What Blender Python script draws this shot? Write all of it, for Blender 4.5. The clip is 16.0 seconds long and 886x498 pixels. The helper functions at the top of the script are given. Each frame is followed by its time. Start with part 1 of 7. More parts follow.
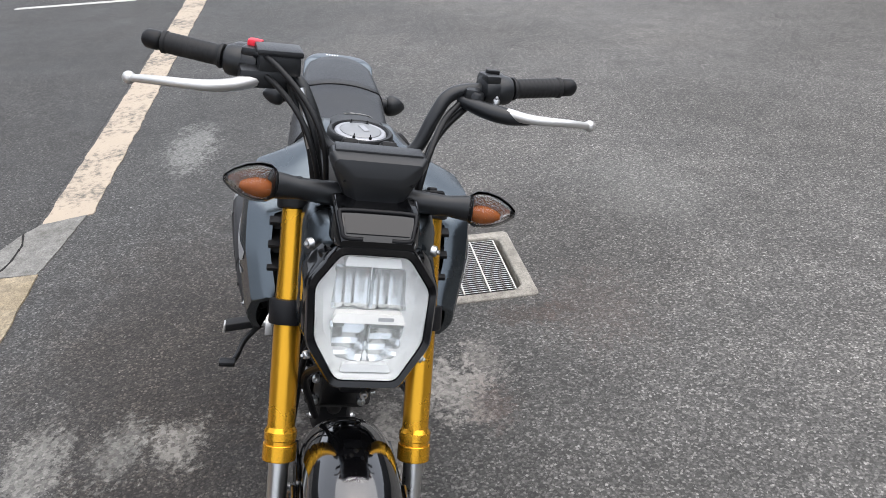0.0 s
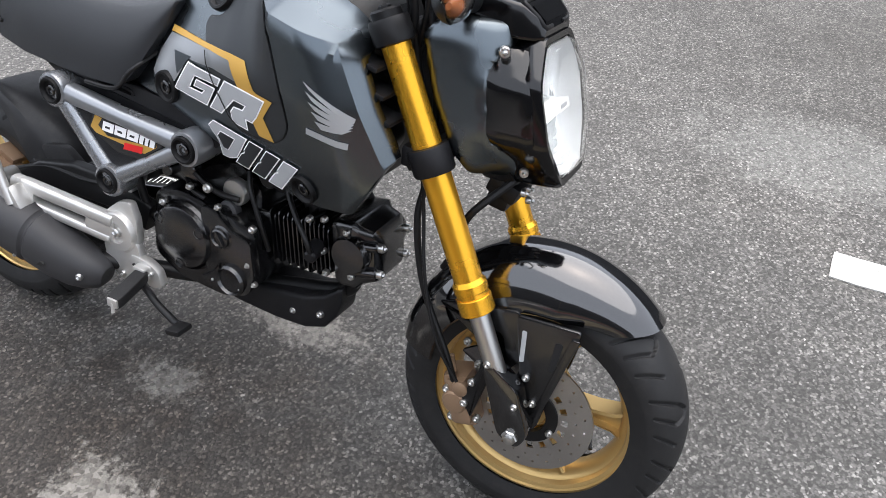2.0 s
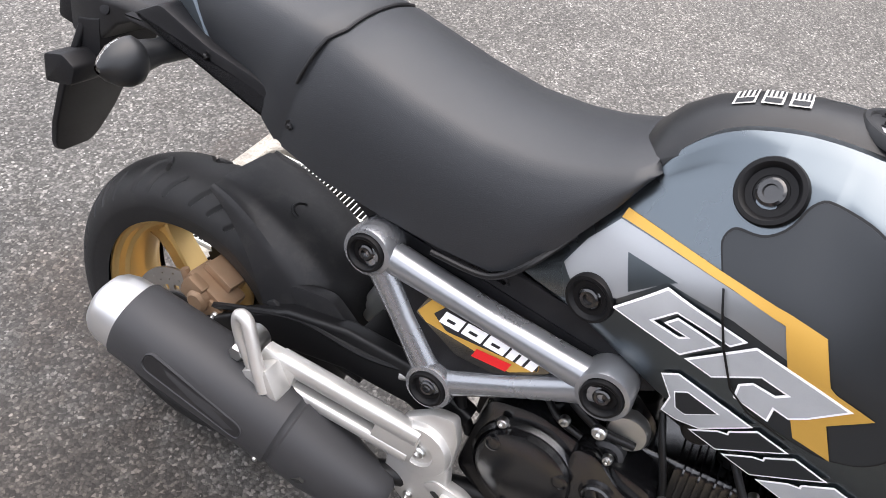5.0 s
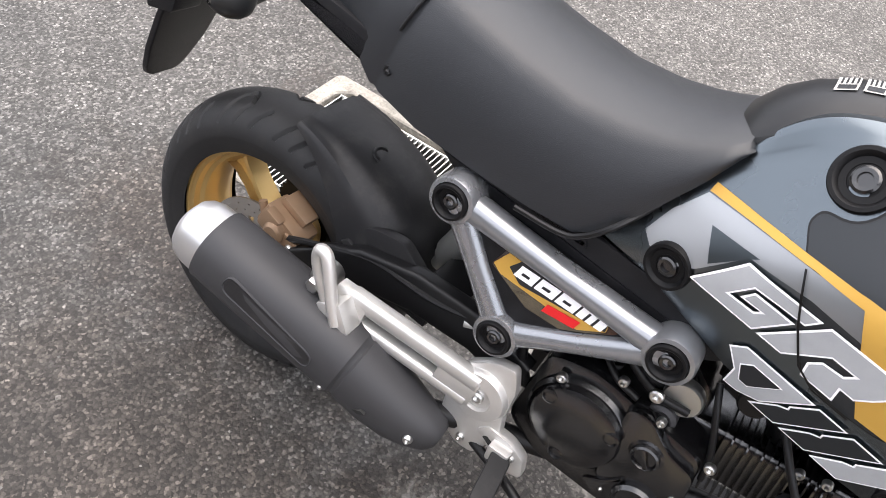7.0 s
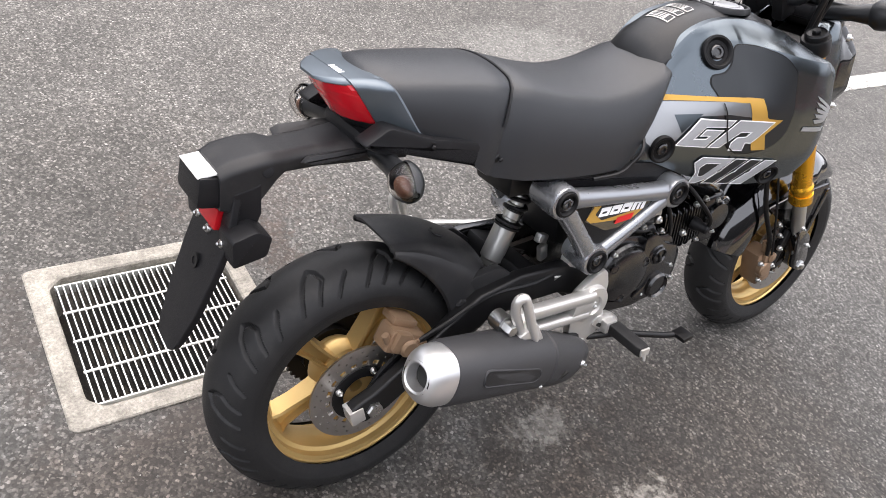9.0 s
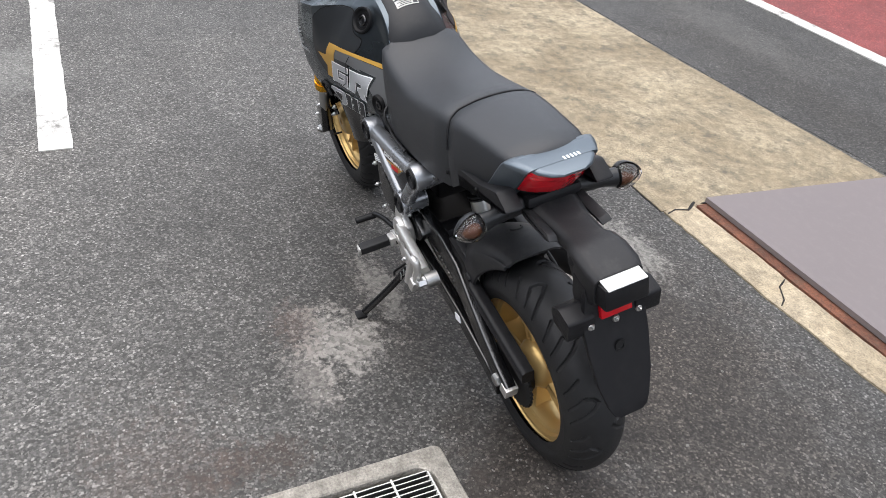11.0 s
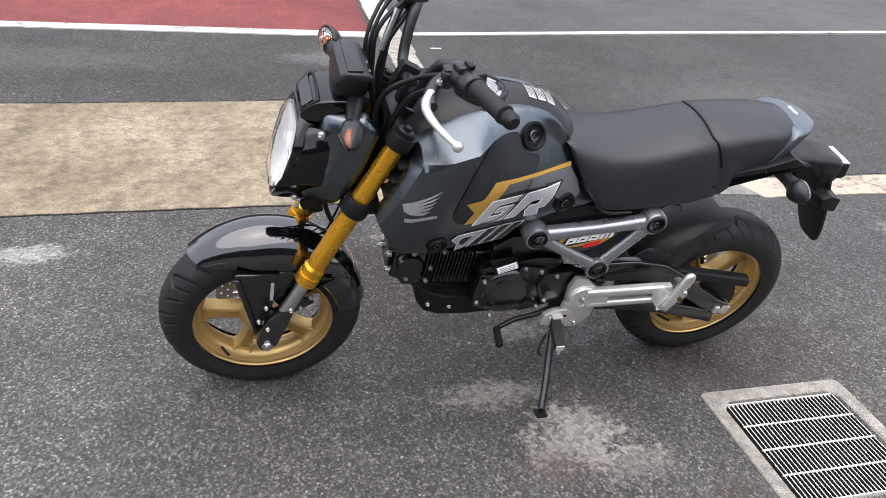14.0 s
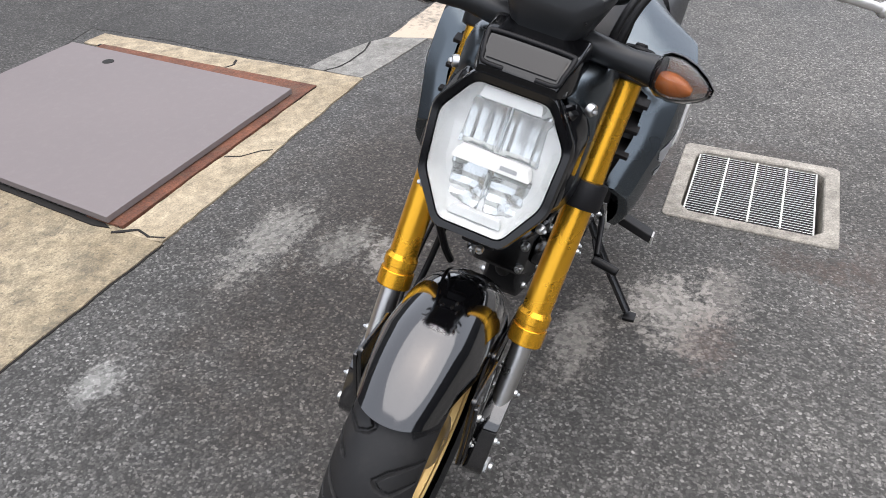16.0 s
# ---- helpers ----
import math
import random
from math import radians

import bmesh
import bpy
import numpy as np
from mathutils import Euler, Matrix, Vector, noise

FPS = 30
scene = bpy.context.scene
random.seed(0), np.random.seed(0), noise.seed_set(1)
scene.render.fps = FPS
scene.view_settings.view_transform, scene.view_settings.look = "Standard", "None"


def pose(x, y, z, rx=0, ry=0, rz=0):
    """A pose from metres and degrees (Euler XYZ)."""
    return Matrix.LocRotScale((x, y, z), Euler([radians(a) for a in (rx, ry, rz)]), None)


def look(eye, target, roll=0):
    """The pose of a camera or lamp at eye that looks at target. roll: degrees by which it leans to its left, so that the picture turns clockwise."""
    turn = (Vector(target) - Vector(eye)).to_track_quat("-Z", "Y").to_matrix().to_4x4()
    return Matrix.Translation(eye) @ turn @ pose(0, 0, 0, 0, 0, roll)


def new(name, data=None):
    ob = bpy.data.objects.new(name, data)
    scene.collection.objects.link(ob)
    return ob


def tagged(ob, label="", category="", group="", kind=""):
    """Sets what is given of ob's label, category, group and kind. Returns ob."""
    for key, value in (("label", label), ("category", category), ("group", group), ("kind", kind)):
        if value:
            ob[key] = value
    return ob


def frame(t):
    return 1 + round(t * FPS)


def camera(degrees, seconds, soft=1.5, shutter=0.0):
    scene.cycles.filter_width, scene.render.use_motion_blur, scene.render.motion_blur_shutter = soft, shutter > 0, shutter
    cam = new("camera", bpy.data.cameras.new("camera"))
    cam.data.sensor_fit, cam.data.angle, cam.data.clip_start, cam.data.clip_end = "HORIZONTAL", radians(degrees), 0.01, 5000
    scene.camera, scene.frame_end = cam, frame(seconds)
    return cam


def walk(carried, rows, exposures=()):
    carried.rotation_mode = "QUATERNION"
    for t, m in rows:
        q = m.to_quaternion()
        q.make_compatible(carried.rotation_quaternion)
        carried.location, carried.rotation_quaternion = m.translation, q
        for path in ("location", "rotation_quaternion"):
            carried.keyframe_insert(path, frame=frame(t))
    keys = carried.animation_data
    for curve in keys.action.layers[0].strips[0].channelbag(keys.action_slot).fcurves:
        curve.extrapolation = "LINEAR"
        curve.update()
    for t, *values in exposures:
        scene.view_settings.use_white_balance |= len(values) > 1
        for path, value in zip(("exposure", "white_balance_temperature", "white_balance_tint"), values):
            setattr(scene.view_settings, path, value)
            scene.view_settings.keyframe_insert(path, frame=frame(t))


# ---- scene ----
cam = camera(60.0, 16.0, 0.9)
PATH = [
    (0, (2.079, 0.122, 1.278), (0.327, 0.337, 0.338), -2.3),
    (0.5, (1.969, -0.142, 1.271), (0.337, 0.451, 0.278), -2.3),
    (1, (1.878, -0.445, 1.264), (0.475, 0.483, 0.183), -1.7),
    (1.5, (1.702, -0.616, 1.232), (0.616, 0.585, 0.059), -0.4),
    (2, (1.474, -0.768, 1.207), (0.753, 0.601, -0.059), 0.9),
    (2.5, (1.228, -0.921, 1.215), (0.786, 0.574, -0.037), 2.3),
    (3, (0.998, -0.909, 1.249), (0.683, 0.68, 0.076), 3.1),
    (3.5, (0.767, -0.822, 1.256), (0.508, 0.801, 0.115), 3.8),
    (4, (0.559, -0.737, 1.266), (0.231, 0.849, 0.093), 4.5),
    (4.5, (0.572, -0.631, 1.225), (0.098, 0.833, -0.053), 7.1),
    (5, (0.665, -0.549, 1.177), (0.076, 0.761, -0.215), 9.3),
    (5.2, (0.68, -0.55, 1.178), (0.058, 0.711, -0.245), 9.5),
    (7.3, (0.598, -0.633, 1.185), (0.034, 0.589, -0.294), 14.9),
    (7.5, (0.548, -0.675, 1.185), (0.067, 0.605, -0.274), 15.9),
    (8, (0.311, -0.841, 1.236), (0.278, 0.628, -0.12), 18.4),
    (8.3, (0.117, -0.829, 1.241), (0.406, 0.651, -0.072), 17.9),
    (8.5, (-0.021, -0.81, 1.269), (0.48, 0.626, -0.029), 17.3),
    (9, (-0.464, -0.732, 1.271), (0.563, 0.445, 0.022), 16.3),
    (9.2, (-0.61, -0.645, 1.3), (0.585, 0.361, 0.051), 16.1),
    (10.25, (-0.93, 0.17, 1.335), (0.5, 0.16, 0.19), 11.5),
    (11.3, (-0.918, 1.059, 1.373), (0.378, 0.004, 0.275), 6.5),
    (11.5, (-0.826, 1.222, 1.351), (0.35, -0.005, 0.298), 6.4),
    (12, (-0.47, 1.541, 1.409), (0.339, 0.039, 0.366), 5.8),
    (12.5, (-0.042, 1.803, 1.432), (0.426, 0.14, 0.423), 5.6),
    (13, (0.425, 1.826, 1.411), (0.562, 0.086, 0.433), 5.9),
    (13.5, (0.881, 1.768, 1.368), (0.693, 0.031, 0.393), 6.3),
    (14, (1.255, 1.601, 1.336), (0.769, -0.055, 0.326), 6.6),
    (14.5, (1.589, 1.361, 1.298), (0.808, -0.146, 0.241), 7.0),
    (15, (1.855, 1.061, 1.241), (0.812, -0.227, 0.121), 6.4),
    (15.5, (1.954, 0.73, 1.181), (0.684, -0.301, 0.03), 3.2),
    (16, (1.942, 0.413, 1.15), (0.461, -0.265, -0.011), -0.1),
]
EXPOSURE = [(0, 0.80, 6450, 12), (1.5, 1.12, 6450, 12), (3.0, 1.52, 6500, 13), (5.2, 1.60, 6700, 15), (7.3, 1.66, 6800, 15), (9.2, 1.40, 6800, 15), (11.3, 1.02, 6450, 12), (13, 1.10, 6350, 12), (14.5, 1.11, 6500, 16), (16, 1.01, 6500, 13)]
walk(cam, [(t, look(eye, target, roll)) for t, eye, target, roll in PATH], EXPOSURE)

# ---- light ----
SUN_EL, SUN_AZ = radians(76), radians(20)
world = bpy.data.worlds.new("overcast")
scene.world = world
world.use_nodes = True
wn = world.node_tree
wn.nodes.clear()
sky = wn.nodes.new("ShaderNodeTexSky")
sky.sky_type = "NISHITA"
sky.sun_disc = False
sky.sun_elevation = SUN_EL
sky.sun_rotation = SUN_AZ
sky.air_density, sky.dust_density, sky.ozone_density = 1.0, 6.0, 0.6
cloud = wn.nodes.new("ShaderNodeMix")
cloud.data_type = "RGBA"
cloud.inputs[0].default_value = 0.8
cloud.inputs[7].default_value = (7.0, 7.5, 8.25, 1)
wbg = wn.nodes.new("ShaderNodeBackground")
wbg.inputs[1].default_value = 0.12
wout = wn.nodes.new("ShaderNodeOutputWorld")
wn.links.new(sky.outputs[0], cloud.inputs[6])
wn.links.new(cloud.outputs[2], wbg.inputs[0])
wn.links.new(wbg.outputs[0], wout.inputs[0])
sun = new("sun", bpy.data.lights.new("sun", "SUN"))
sun.data.energy, sun.data.angle, sun.data.color = 1.5, radians(85), (1.0, 0.97, 0.93)
sun.matrix_world = look((0, 0, 0), (math.sin(SUN_AZ) * -math.cos(SUN_EL), -math.cos(SUN_AZ) * math.cos(SUN_EL), -math.sin(SUN_EL)))


# ---- materials ----
def nodes_of(name):
    m = bpy.data.materials.new(name)
    m.use_nodes = True
    t = m.node_tree
    return m, t, t.nodes["Principled BSDF"]


def link(t, a, b):
    t.links.new(a, b)


def ramp(t, fac, stops):
    r = t.nodes.new("ShaderNodeValToRGB")
    while len(r.color_ramp.elements) < len(stops):
        r.color_ramp.elements.new(0.5)
    for e, (p, c) in zip(r.color_ramp.elements, stops):
        e.position, e.color = p, (*c, 1) if len(c) == 3 else c
    link(t, fac, r.inputs[0])
    return r.outputs[0]


def grey(v):
    return (v, v, v)


def noise_tex(t, vec, scale, detail=6.0, rough=0.6, dist=0.0):
    n = t.nodes.new("ShaderNodeTexNoise")
    n.inputs["Scale"].default_value, n.inputs["Detail"].default_value = scale, detail
    n.inputs["Roughness"].default_value, n.inputs["Distortion"].default_value = rough, dist
    link(t, vec, n.inputs["Vector"])
    return n.outputs[0]


def mix_rgb(t, fac, a, b, mode="MIX"):
    x = t.nodes.new("ShaderNodeMix")
    x.data_type, x.blend_type = "RGBA", mode
    for s, v in ((x.inputs[0], fac), (x.inputs[6], a), (x.inputs[7], b)):
        if hasattr(v, "is_linked"):
            link(t, v, s)
        elif isinstance(v, (int, float)):
            s.default_value = v
        else:
            s.default_value = (*v, 1)
    return x.outputs[2]


def maths(t, op, a, b=None, clamp=False):
    x = t.nodes.new("ShaderNodeMath")
    x.operation, x.use_clamp = op, clamp
    for s, v in zip(x.inputs, (a, b)):
        if v is None:
            continue
        if hasattr(v, "is_linked"):
            link(t, v, s)
        else:
            s.default_value = v
    return x.outputs[0]


def bump(t, p, height, strength, distance):
    b = t.nodes.new("ShaderNodeBump")
    b.inputs["Strength"].default_value, b.inputs["Distance"].default_value = strength, distance
    link(t, height, b.inputs["Height"])
    link(t, b.outputs[0], p.inputs["Normal"])


def surf(name, col, rough, metal=0.0, var=0.12, fine=900.0, coarse=9.0, relief=0.0, coat=0.0, spec=0.32, dust=0.0):
    """A plain surface with grain, uneven gloss and faint dust."""
    m, t, p = nodes_of(name)
    co = t.nodes.new("ShaderNodeTexCoord").outputs["Object"]
    big, small = noise_tex(t, co, coarse, 5), noise_tex(t, co, fine, 3)
    lo, hi = [max(0, c * (1 - var)) for c in col], [min(1, c * (1 + var)) for c in col]
    c = mix_rgb(t, big, lo, hi)
    c = mix_rgb(t, maths(t, "MULTIPLY", small, 0.35), c, [min(1, v * (1 + var * 1.5)) for v in col])
    if dust:
        d = ramp(t, noise_tex(t, co, 30, 8, 0.7), [(0.5, grey(0)), (0.8, grey(1))])
        c = mix_rgb(t, maths(t, "MULTIPLY", d, dust), c, (0.32, 0.30, 0.27))
    link(t, c, p.inputs["Base Color"])
    r = maths(t, "MULTIPLY_ADD", big, 0.16)
    r.node.inputs[2].default_value = rough - 0.08
    link(t, r, p.inputs["Roughness"])
    p.inputs["Metallic"].default_value = metal
    p.inputs["Specular IOR Level"].default_value = spec
    p.inputs["Coat Weight"].default_value = coat
    p.inputs["Coat Roughness"].default_value = 0.04
    if relief:
        bump(t, p, small, 0.5, relief)
    return m


def asphalt_material(name, tint=(1, 1, 1), stones=1.0, stains=(), wet=0.5, washes=(), gloss=0.32):
    m, t, p = nodes_of(name)
    co = t.nodes.new("ShaderNodeTexCoord").outputs["Object"]

    warp = t.nodes.new("ShaderNodeTexNoise")
    warp.inputs["Scale"].default_value, warp.inputs["Detail"].default_value = 160, 2
    link(t, co, warp.inputs["Vector"])
    bent = t.nodes.new("ShaderNodeVectorMath")
    bent.operation = "MULTIPLY_ADD"
    bent.inputs[1].default_value = (0.007, 0.007, 0.007)
    link(t, warp.outputs["Color"], bent.inputs[0])
    link(t, co, bent.inputs[2])

    def cells(scale):
        v = t.nodes.new("ShaderNodeTexVoronoi")
        v.inputs["Scale"].default_value = scale
        link(t, bent.outputs[0], v.inputs["Vector"])
        c = t.nodes.new("ShaderNodeSeparateColor")
        link(t, v.outputs["Color"], c.inputs[0])
        return v.outputs["Distance"], c.outputs
    d1, c1 = cells(175)
    d2, c2 = cells(100)
    big, mid = noise_tex(t, co, 0.7, 6, 0.6), noise_tex(t, co, 5, 8, 0.68)
    dense, grain = noise_tex(t, co, 18, 5, 0.65), noise_tex(t, co, 700, 2, 0.6)
    # small stones packed edge to edge, dark seams, and larger stones of mixed shades among them
    small = ramp(t, c1[1], [(0.0, (0.030, 0.029, 0.027)), (0.40, (0.052, 0.051, 0.048)), (0.72, (0.082 * stones, 0.080 * stones, 0.076 * stones)), (0.92, (0.125 * stones, 0.121 * stones, 0.114 * stones)), (1.0, (0.21 * stones, 0.205 * stones, 0.195 * stones))])
    base = mix_rgb(t, ramp(t, d1, [(0.40, grey(0)), (0.75, grey(0.42))]), small, (0.018, 0.018, 0.017))
    large = ramp(t, c2[0], [(0.0, (0.038, 0.037, 0.036)), (0.4, (0.085, 0.083, 0.080)), (0.75, (0.135 * stones, 0.131 * stones, 0.126 * stones)), (0.95, (0.19 * stones, 0.186 * stones, 0.178 * stones)), (1.0, (0.32 * stones, 0.31 * stones, 0.295 * stones))])
    lying = maths(t, "MULTIPLY", ramp(t, d2, [(0.32, grey(1)), (0.46, grey(0))]), ramp(t, maths(t, "ADD", c2[2], maths(t, "MULTIPLY", maths(t, "SUBTRACT", dense, 0.5), 1.6)), [(0.52, grey(0)), (0.58, grey(1))]))
    base = mix_rgb(t, lying, base, large)
    base = mix_rgb(t, 1.0, base, ramp(t, grain, [(0.3, grey(0.8)), (0.7, grey(1.2))]), "MULTIPLY")
    base = mix_rgb(t, 1.0, base, ramp(t, big, [(0.3, (0.70, 0.69, 0.67)), (0.5, grey(1.0)), (0.7, (1.22, 1.21, 1.20))]), "MULTIPLY")
    base = mix_rgb(t, 1.0, base, ramp(t, mid, [(0.25, grey(0.74)), (0.75, grey(1.26))]), "MULTIPLY")
    base = mix_rgb(t, 1.0, base, tint, "MULTIPLY")
    if stains:
        flow = t.nodes.new("ShaderNodeSeparateXYZ")
        link(t, co, flow.inputs[0])
        dry = maths(t, "ADD", flow.outputs[1], maths(t, "MULTIPLY", maths(t, "SUBTRACT", big, 0.5), 2.2))
        dry = maths(t, "MULTIPLY_ADD", dry, 0.5)
        dry.node.inputs[2].default_value = 0.25
        base = mix_rgb(t, 1.0, base, ramp(t, dry, [(0.05, grey(0.90)), (0.95, (1.50, 1.47, 1.44))]), "MULTIPLY")
        wob, fine = noise_tex(t, co, 9, 10, 0.75), noise_tex(t, co, 45, 6, 0.75)
        xyz = t.nodes.new("ShaderNodeSeparateXYZ")
        link(t, co, xyz.inputs[0])
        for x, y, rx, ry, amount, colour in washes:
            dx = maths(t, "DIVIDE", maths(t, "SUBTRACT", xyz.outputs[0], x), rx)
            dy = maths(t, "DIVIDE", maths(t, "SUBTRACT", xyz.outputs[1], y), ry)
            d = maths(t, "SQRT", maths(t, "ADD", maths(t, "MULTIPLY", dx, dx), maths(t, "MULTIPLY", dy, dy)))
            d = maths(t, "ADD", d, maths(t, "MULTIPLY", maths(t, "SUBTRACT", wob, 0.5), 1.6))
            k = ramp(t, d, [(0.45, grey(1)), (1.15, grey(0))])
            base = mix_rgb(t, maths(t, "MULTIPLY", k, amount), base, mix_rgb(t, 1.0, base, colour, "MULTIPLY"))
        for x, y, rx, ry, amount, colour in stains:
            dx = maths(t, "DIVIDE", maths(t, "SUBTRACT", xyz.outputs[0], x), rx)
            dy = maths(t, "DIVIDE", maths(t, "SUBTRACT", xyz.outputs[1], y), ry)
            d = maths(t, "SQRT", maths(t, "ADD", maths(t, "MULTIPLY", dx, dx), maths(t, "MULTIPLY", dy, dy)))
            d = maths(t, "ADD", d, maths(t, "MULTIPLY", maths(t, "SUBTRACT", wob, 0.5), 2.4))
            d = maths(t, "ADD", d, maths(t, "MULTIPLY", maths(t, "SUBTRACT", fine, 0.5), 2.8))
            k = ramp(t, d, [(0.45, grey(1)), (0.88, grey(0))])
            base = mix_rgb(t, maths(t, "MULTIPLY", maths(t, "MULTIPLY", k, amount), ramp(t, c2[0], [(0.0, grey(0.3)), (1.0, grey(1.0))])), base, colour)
    link(t, base, p.inputs["Base Color"])
    damp = ramp(t, noise_tex(t, co, 1.4, 6, 0.65), [(0.35, grey(0.40)), (0.65, grey(0.66))])
    link(t, maths(t, "ADD", maths(t, "MULTIPLY", damp, wet), 0.72 - 0.62 * wet), p.inputs["Roughness"])
    p.inputs["Specular IOR Level"].default_value = gloss
    h = maths(t, "ADD", maths(t, "MULTIPLY", d1, -0.5), maths(t, "MULTIPLY", lying, 0.5))
    bump(t, p, h, 0.42, 0.004)
    return m


def concrete_material(name, lo, hi, pit=0.5, scale=1.0):
    m, t, p = nodes_of(name)
    co = t.nodes.new("ShaderNodeTexCoord").outputs["Object"]
    big, mid, fine = noise_tex(t, co, 2.2 * scale, 6, 0.65), noise_tex(t, co, 22 * scale, 8, 0.7), noise_tex(t, co, 160, 4, 0.7)
    c = mix_rgb(t, ramp(t, big, [(0.3, grey(0)), (0.7, grey(1))]), lo, hi)
    c = mix_rgb(t, 1.0, c, ramp(t, mid, [(0.25, grey(0.48)), (0.75, grey(1.42))]), "MULTIPLY")
    c = mix_rgb(t, 1.0, c, ramp(t, fine, [(0.3, grey(0.6)), (0.7, grey(1.3))]), "MULTIPLY")
    spots = ramp(t, noise_tex(t, co, 9, 8, 0.8), [(0.50, grey(0)), (0.66, grey(1))])
    c = mix_rgb(t, maths(t, "MULTIPLY", spots, pit), c, (0.10, 0.085, 0.06))
    specks = ramp(t, noise_tex(t, co, 75, 5, 0.75), [(0.56, grey(0)), (0.66, grey(1))])
    c = mix_rgb(t, maths(t, "MULTIPLY", specks, pit * 0.8), c, (0.085, 0.075, 0.055))
    link(t, c, p.inputs["Base Color"])
    p.inputs["Roughness"].default_value = 0.85
    bump(t, p, maths(t, "ADD", fine, maths(t, "MULTIPLY", mid, 0.6)), 0.7, 0.005)
    return m


def worn_paint(name, col, under, wear=0.45):
    m, t, p = nodes_of(name)
    co = t.nodes.new("ShaderNodeTexCoord").outputs["Object"]
    w = maths(t, "ADD", maths(t, "MULTIPLY", noise_tex(t, co, 26, 9, 0.75), 0.6), maths(t, "MULTIPLY", noise_tex(t, co, 3, 4), 0.4))
    k = ramp(t, w, [(wear, grey(1)), (wear + 0.1, grey(0))])
    c = mix_rgb(t, noise_tex(t, co, 9, 5), [v * 0.82 for v in col], col)
    c = mix_rgb(t, k, c, under)
    link(t, c, p.inputs["Base Color"])
    p.inputs["Roughness"].default_value = 0.7
    bump(t, p, noise_tex(t, co, 130, 4, 0.7), 0.6, 0.004)
    return m


STAINS = [
    (0.47, 0.32, 0.17, 0.145, 0.62, (0.40, 0.375, 0.34)),
    (0.38, 0.43, 0.13, 0.09, 0.38, (0.36, 0.33, 0.30)),
    (0.57, -0.37, 0.125, 0.09, 0.62, (0.34, 0.32, 0.285)),
    (0.49, -0.11, 0.10, 0.06, 0.35, (0.34, 0.33, 0.30)),
    (0.65, 0.15, 0.17, 0.08, 0.50, (0.32, 0.30, 0.27)),
    (0.62, -0.69, 0.24, 0.10, 0.50, (0.34, 0.33, 0.30)),
    (0.57, -0.50, 0.14, 0.09, 0.45, (0.33, 0.32, 0.29)),
    (1.21, -0.71, 0.08, 0.055, 0.48, (0.40, 0.40, 0.38)),
    (1.92, -0.64, 0.15, 0.075, 0.70, (0.38, 0.38, 0.36)),
    (2.60, -0.57, 0.32, 0.13, 0.55, (0.33, 0.33, 0.31)),
    (-1.60, -0.64, 0.42, 0.17, 0.50, (0.33, 0.33, 0.31)),
    (-3.20, -0.56, 0.34, 0.14, 0.40, (0.32, 0.32, 0.30)),
    (1.55, 1.45, 0.45, 0.30, 0.35, (0.28, 0.28, 0.26)),
    (2.35, 1.10, 0.35, 0.25, 0.35, (0.28, 0.28, 0.26)),
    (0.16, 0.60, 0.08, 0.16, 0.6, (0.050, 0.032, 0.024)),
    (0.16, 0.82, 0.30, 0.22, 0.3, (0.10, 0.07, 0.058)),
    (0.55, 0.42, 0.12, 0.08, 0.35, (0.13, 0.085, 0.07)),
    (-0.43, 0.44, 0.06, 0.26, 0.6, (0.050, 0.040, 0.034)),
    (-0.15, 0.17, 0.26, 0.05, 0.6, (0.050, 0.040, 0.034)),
    (-0.70, 1.30, 0.5, 0.35, 0.2, (0.26, 0.26, 0.24)),
]
# broad darker, browner areas of ground round the machine, each as place, reach, strength and tint
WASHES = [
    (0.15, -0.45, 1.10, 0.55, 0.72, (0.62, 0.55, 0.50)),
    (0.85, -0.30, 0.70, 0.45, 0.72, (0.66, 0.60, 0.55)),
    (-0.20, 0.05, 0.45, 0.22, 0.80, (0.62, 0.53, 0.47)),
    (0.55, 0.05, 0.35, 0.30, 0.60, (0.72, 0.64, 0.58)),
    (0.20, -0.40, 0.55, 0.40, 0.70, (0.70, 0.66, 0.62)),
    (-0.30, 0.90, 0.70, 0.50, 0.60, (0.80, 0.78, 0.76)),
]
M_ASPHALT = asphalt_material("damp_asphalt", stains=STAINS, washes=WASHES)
M_ROAD = asphalt_material("smooth_road_asphalt", (1.18, 1.20, 1.20), 0.6, wet=0.9, gloss=0.5)
M_LANE = asphalt_material("dark_lane_asphalt", (0.80, 0.79, 0.78), 0.95, wet=0.6, stains=[
    (0.75, -2.70, 0.42, 0.16, 0.55, (0.17, 0.17, 0.165)),
    (0.62, -2.95, 0.16, 0.10, 0.55, (0.10, 0.075, 0.055)),
    (2.3, -2.55, 0.8, 0.25, 0.35, (0.13, 0.125, 0.115)),
    (-1.6, -2.2, 1.0, 0.4, 0.30, (0.13, 0.13, 0.125)),
], washes=[(1.7, -2.3, 1.1, 0.3, 0.5, (0.80, 0.76, 0.70))])
M_RED = asphalt_material("red_asphalt", (3.9, 1.0, 1.0), 0.35, wet=0.6)
M_CREAM = concrete_material("weathered_cream_concrete", (0.16, 0.122, 0.072), (0.37, 0.31, 0.21), 1.0)
M_BORDERCON = concrete_material("pale_cream_concrete", (0.25, 0.20, 0.128), (0.47, 0.395, 0.28), 0.55)
M_DRAINCON = concrete_material("smooth_drain_concrete", (0.26, 0.24, 0.205), (0.37, 0.345, 0.30), 0.16)
M_BAND = concrete_material("pale_repair_cement", (0.17, 0.165, 0.15), (0.25, 0.243, 0.225), 0.25)
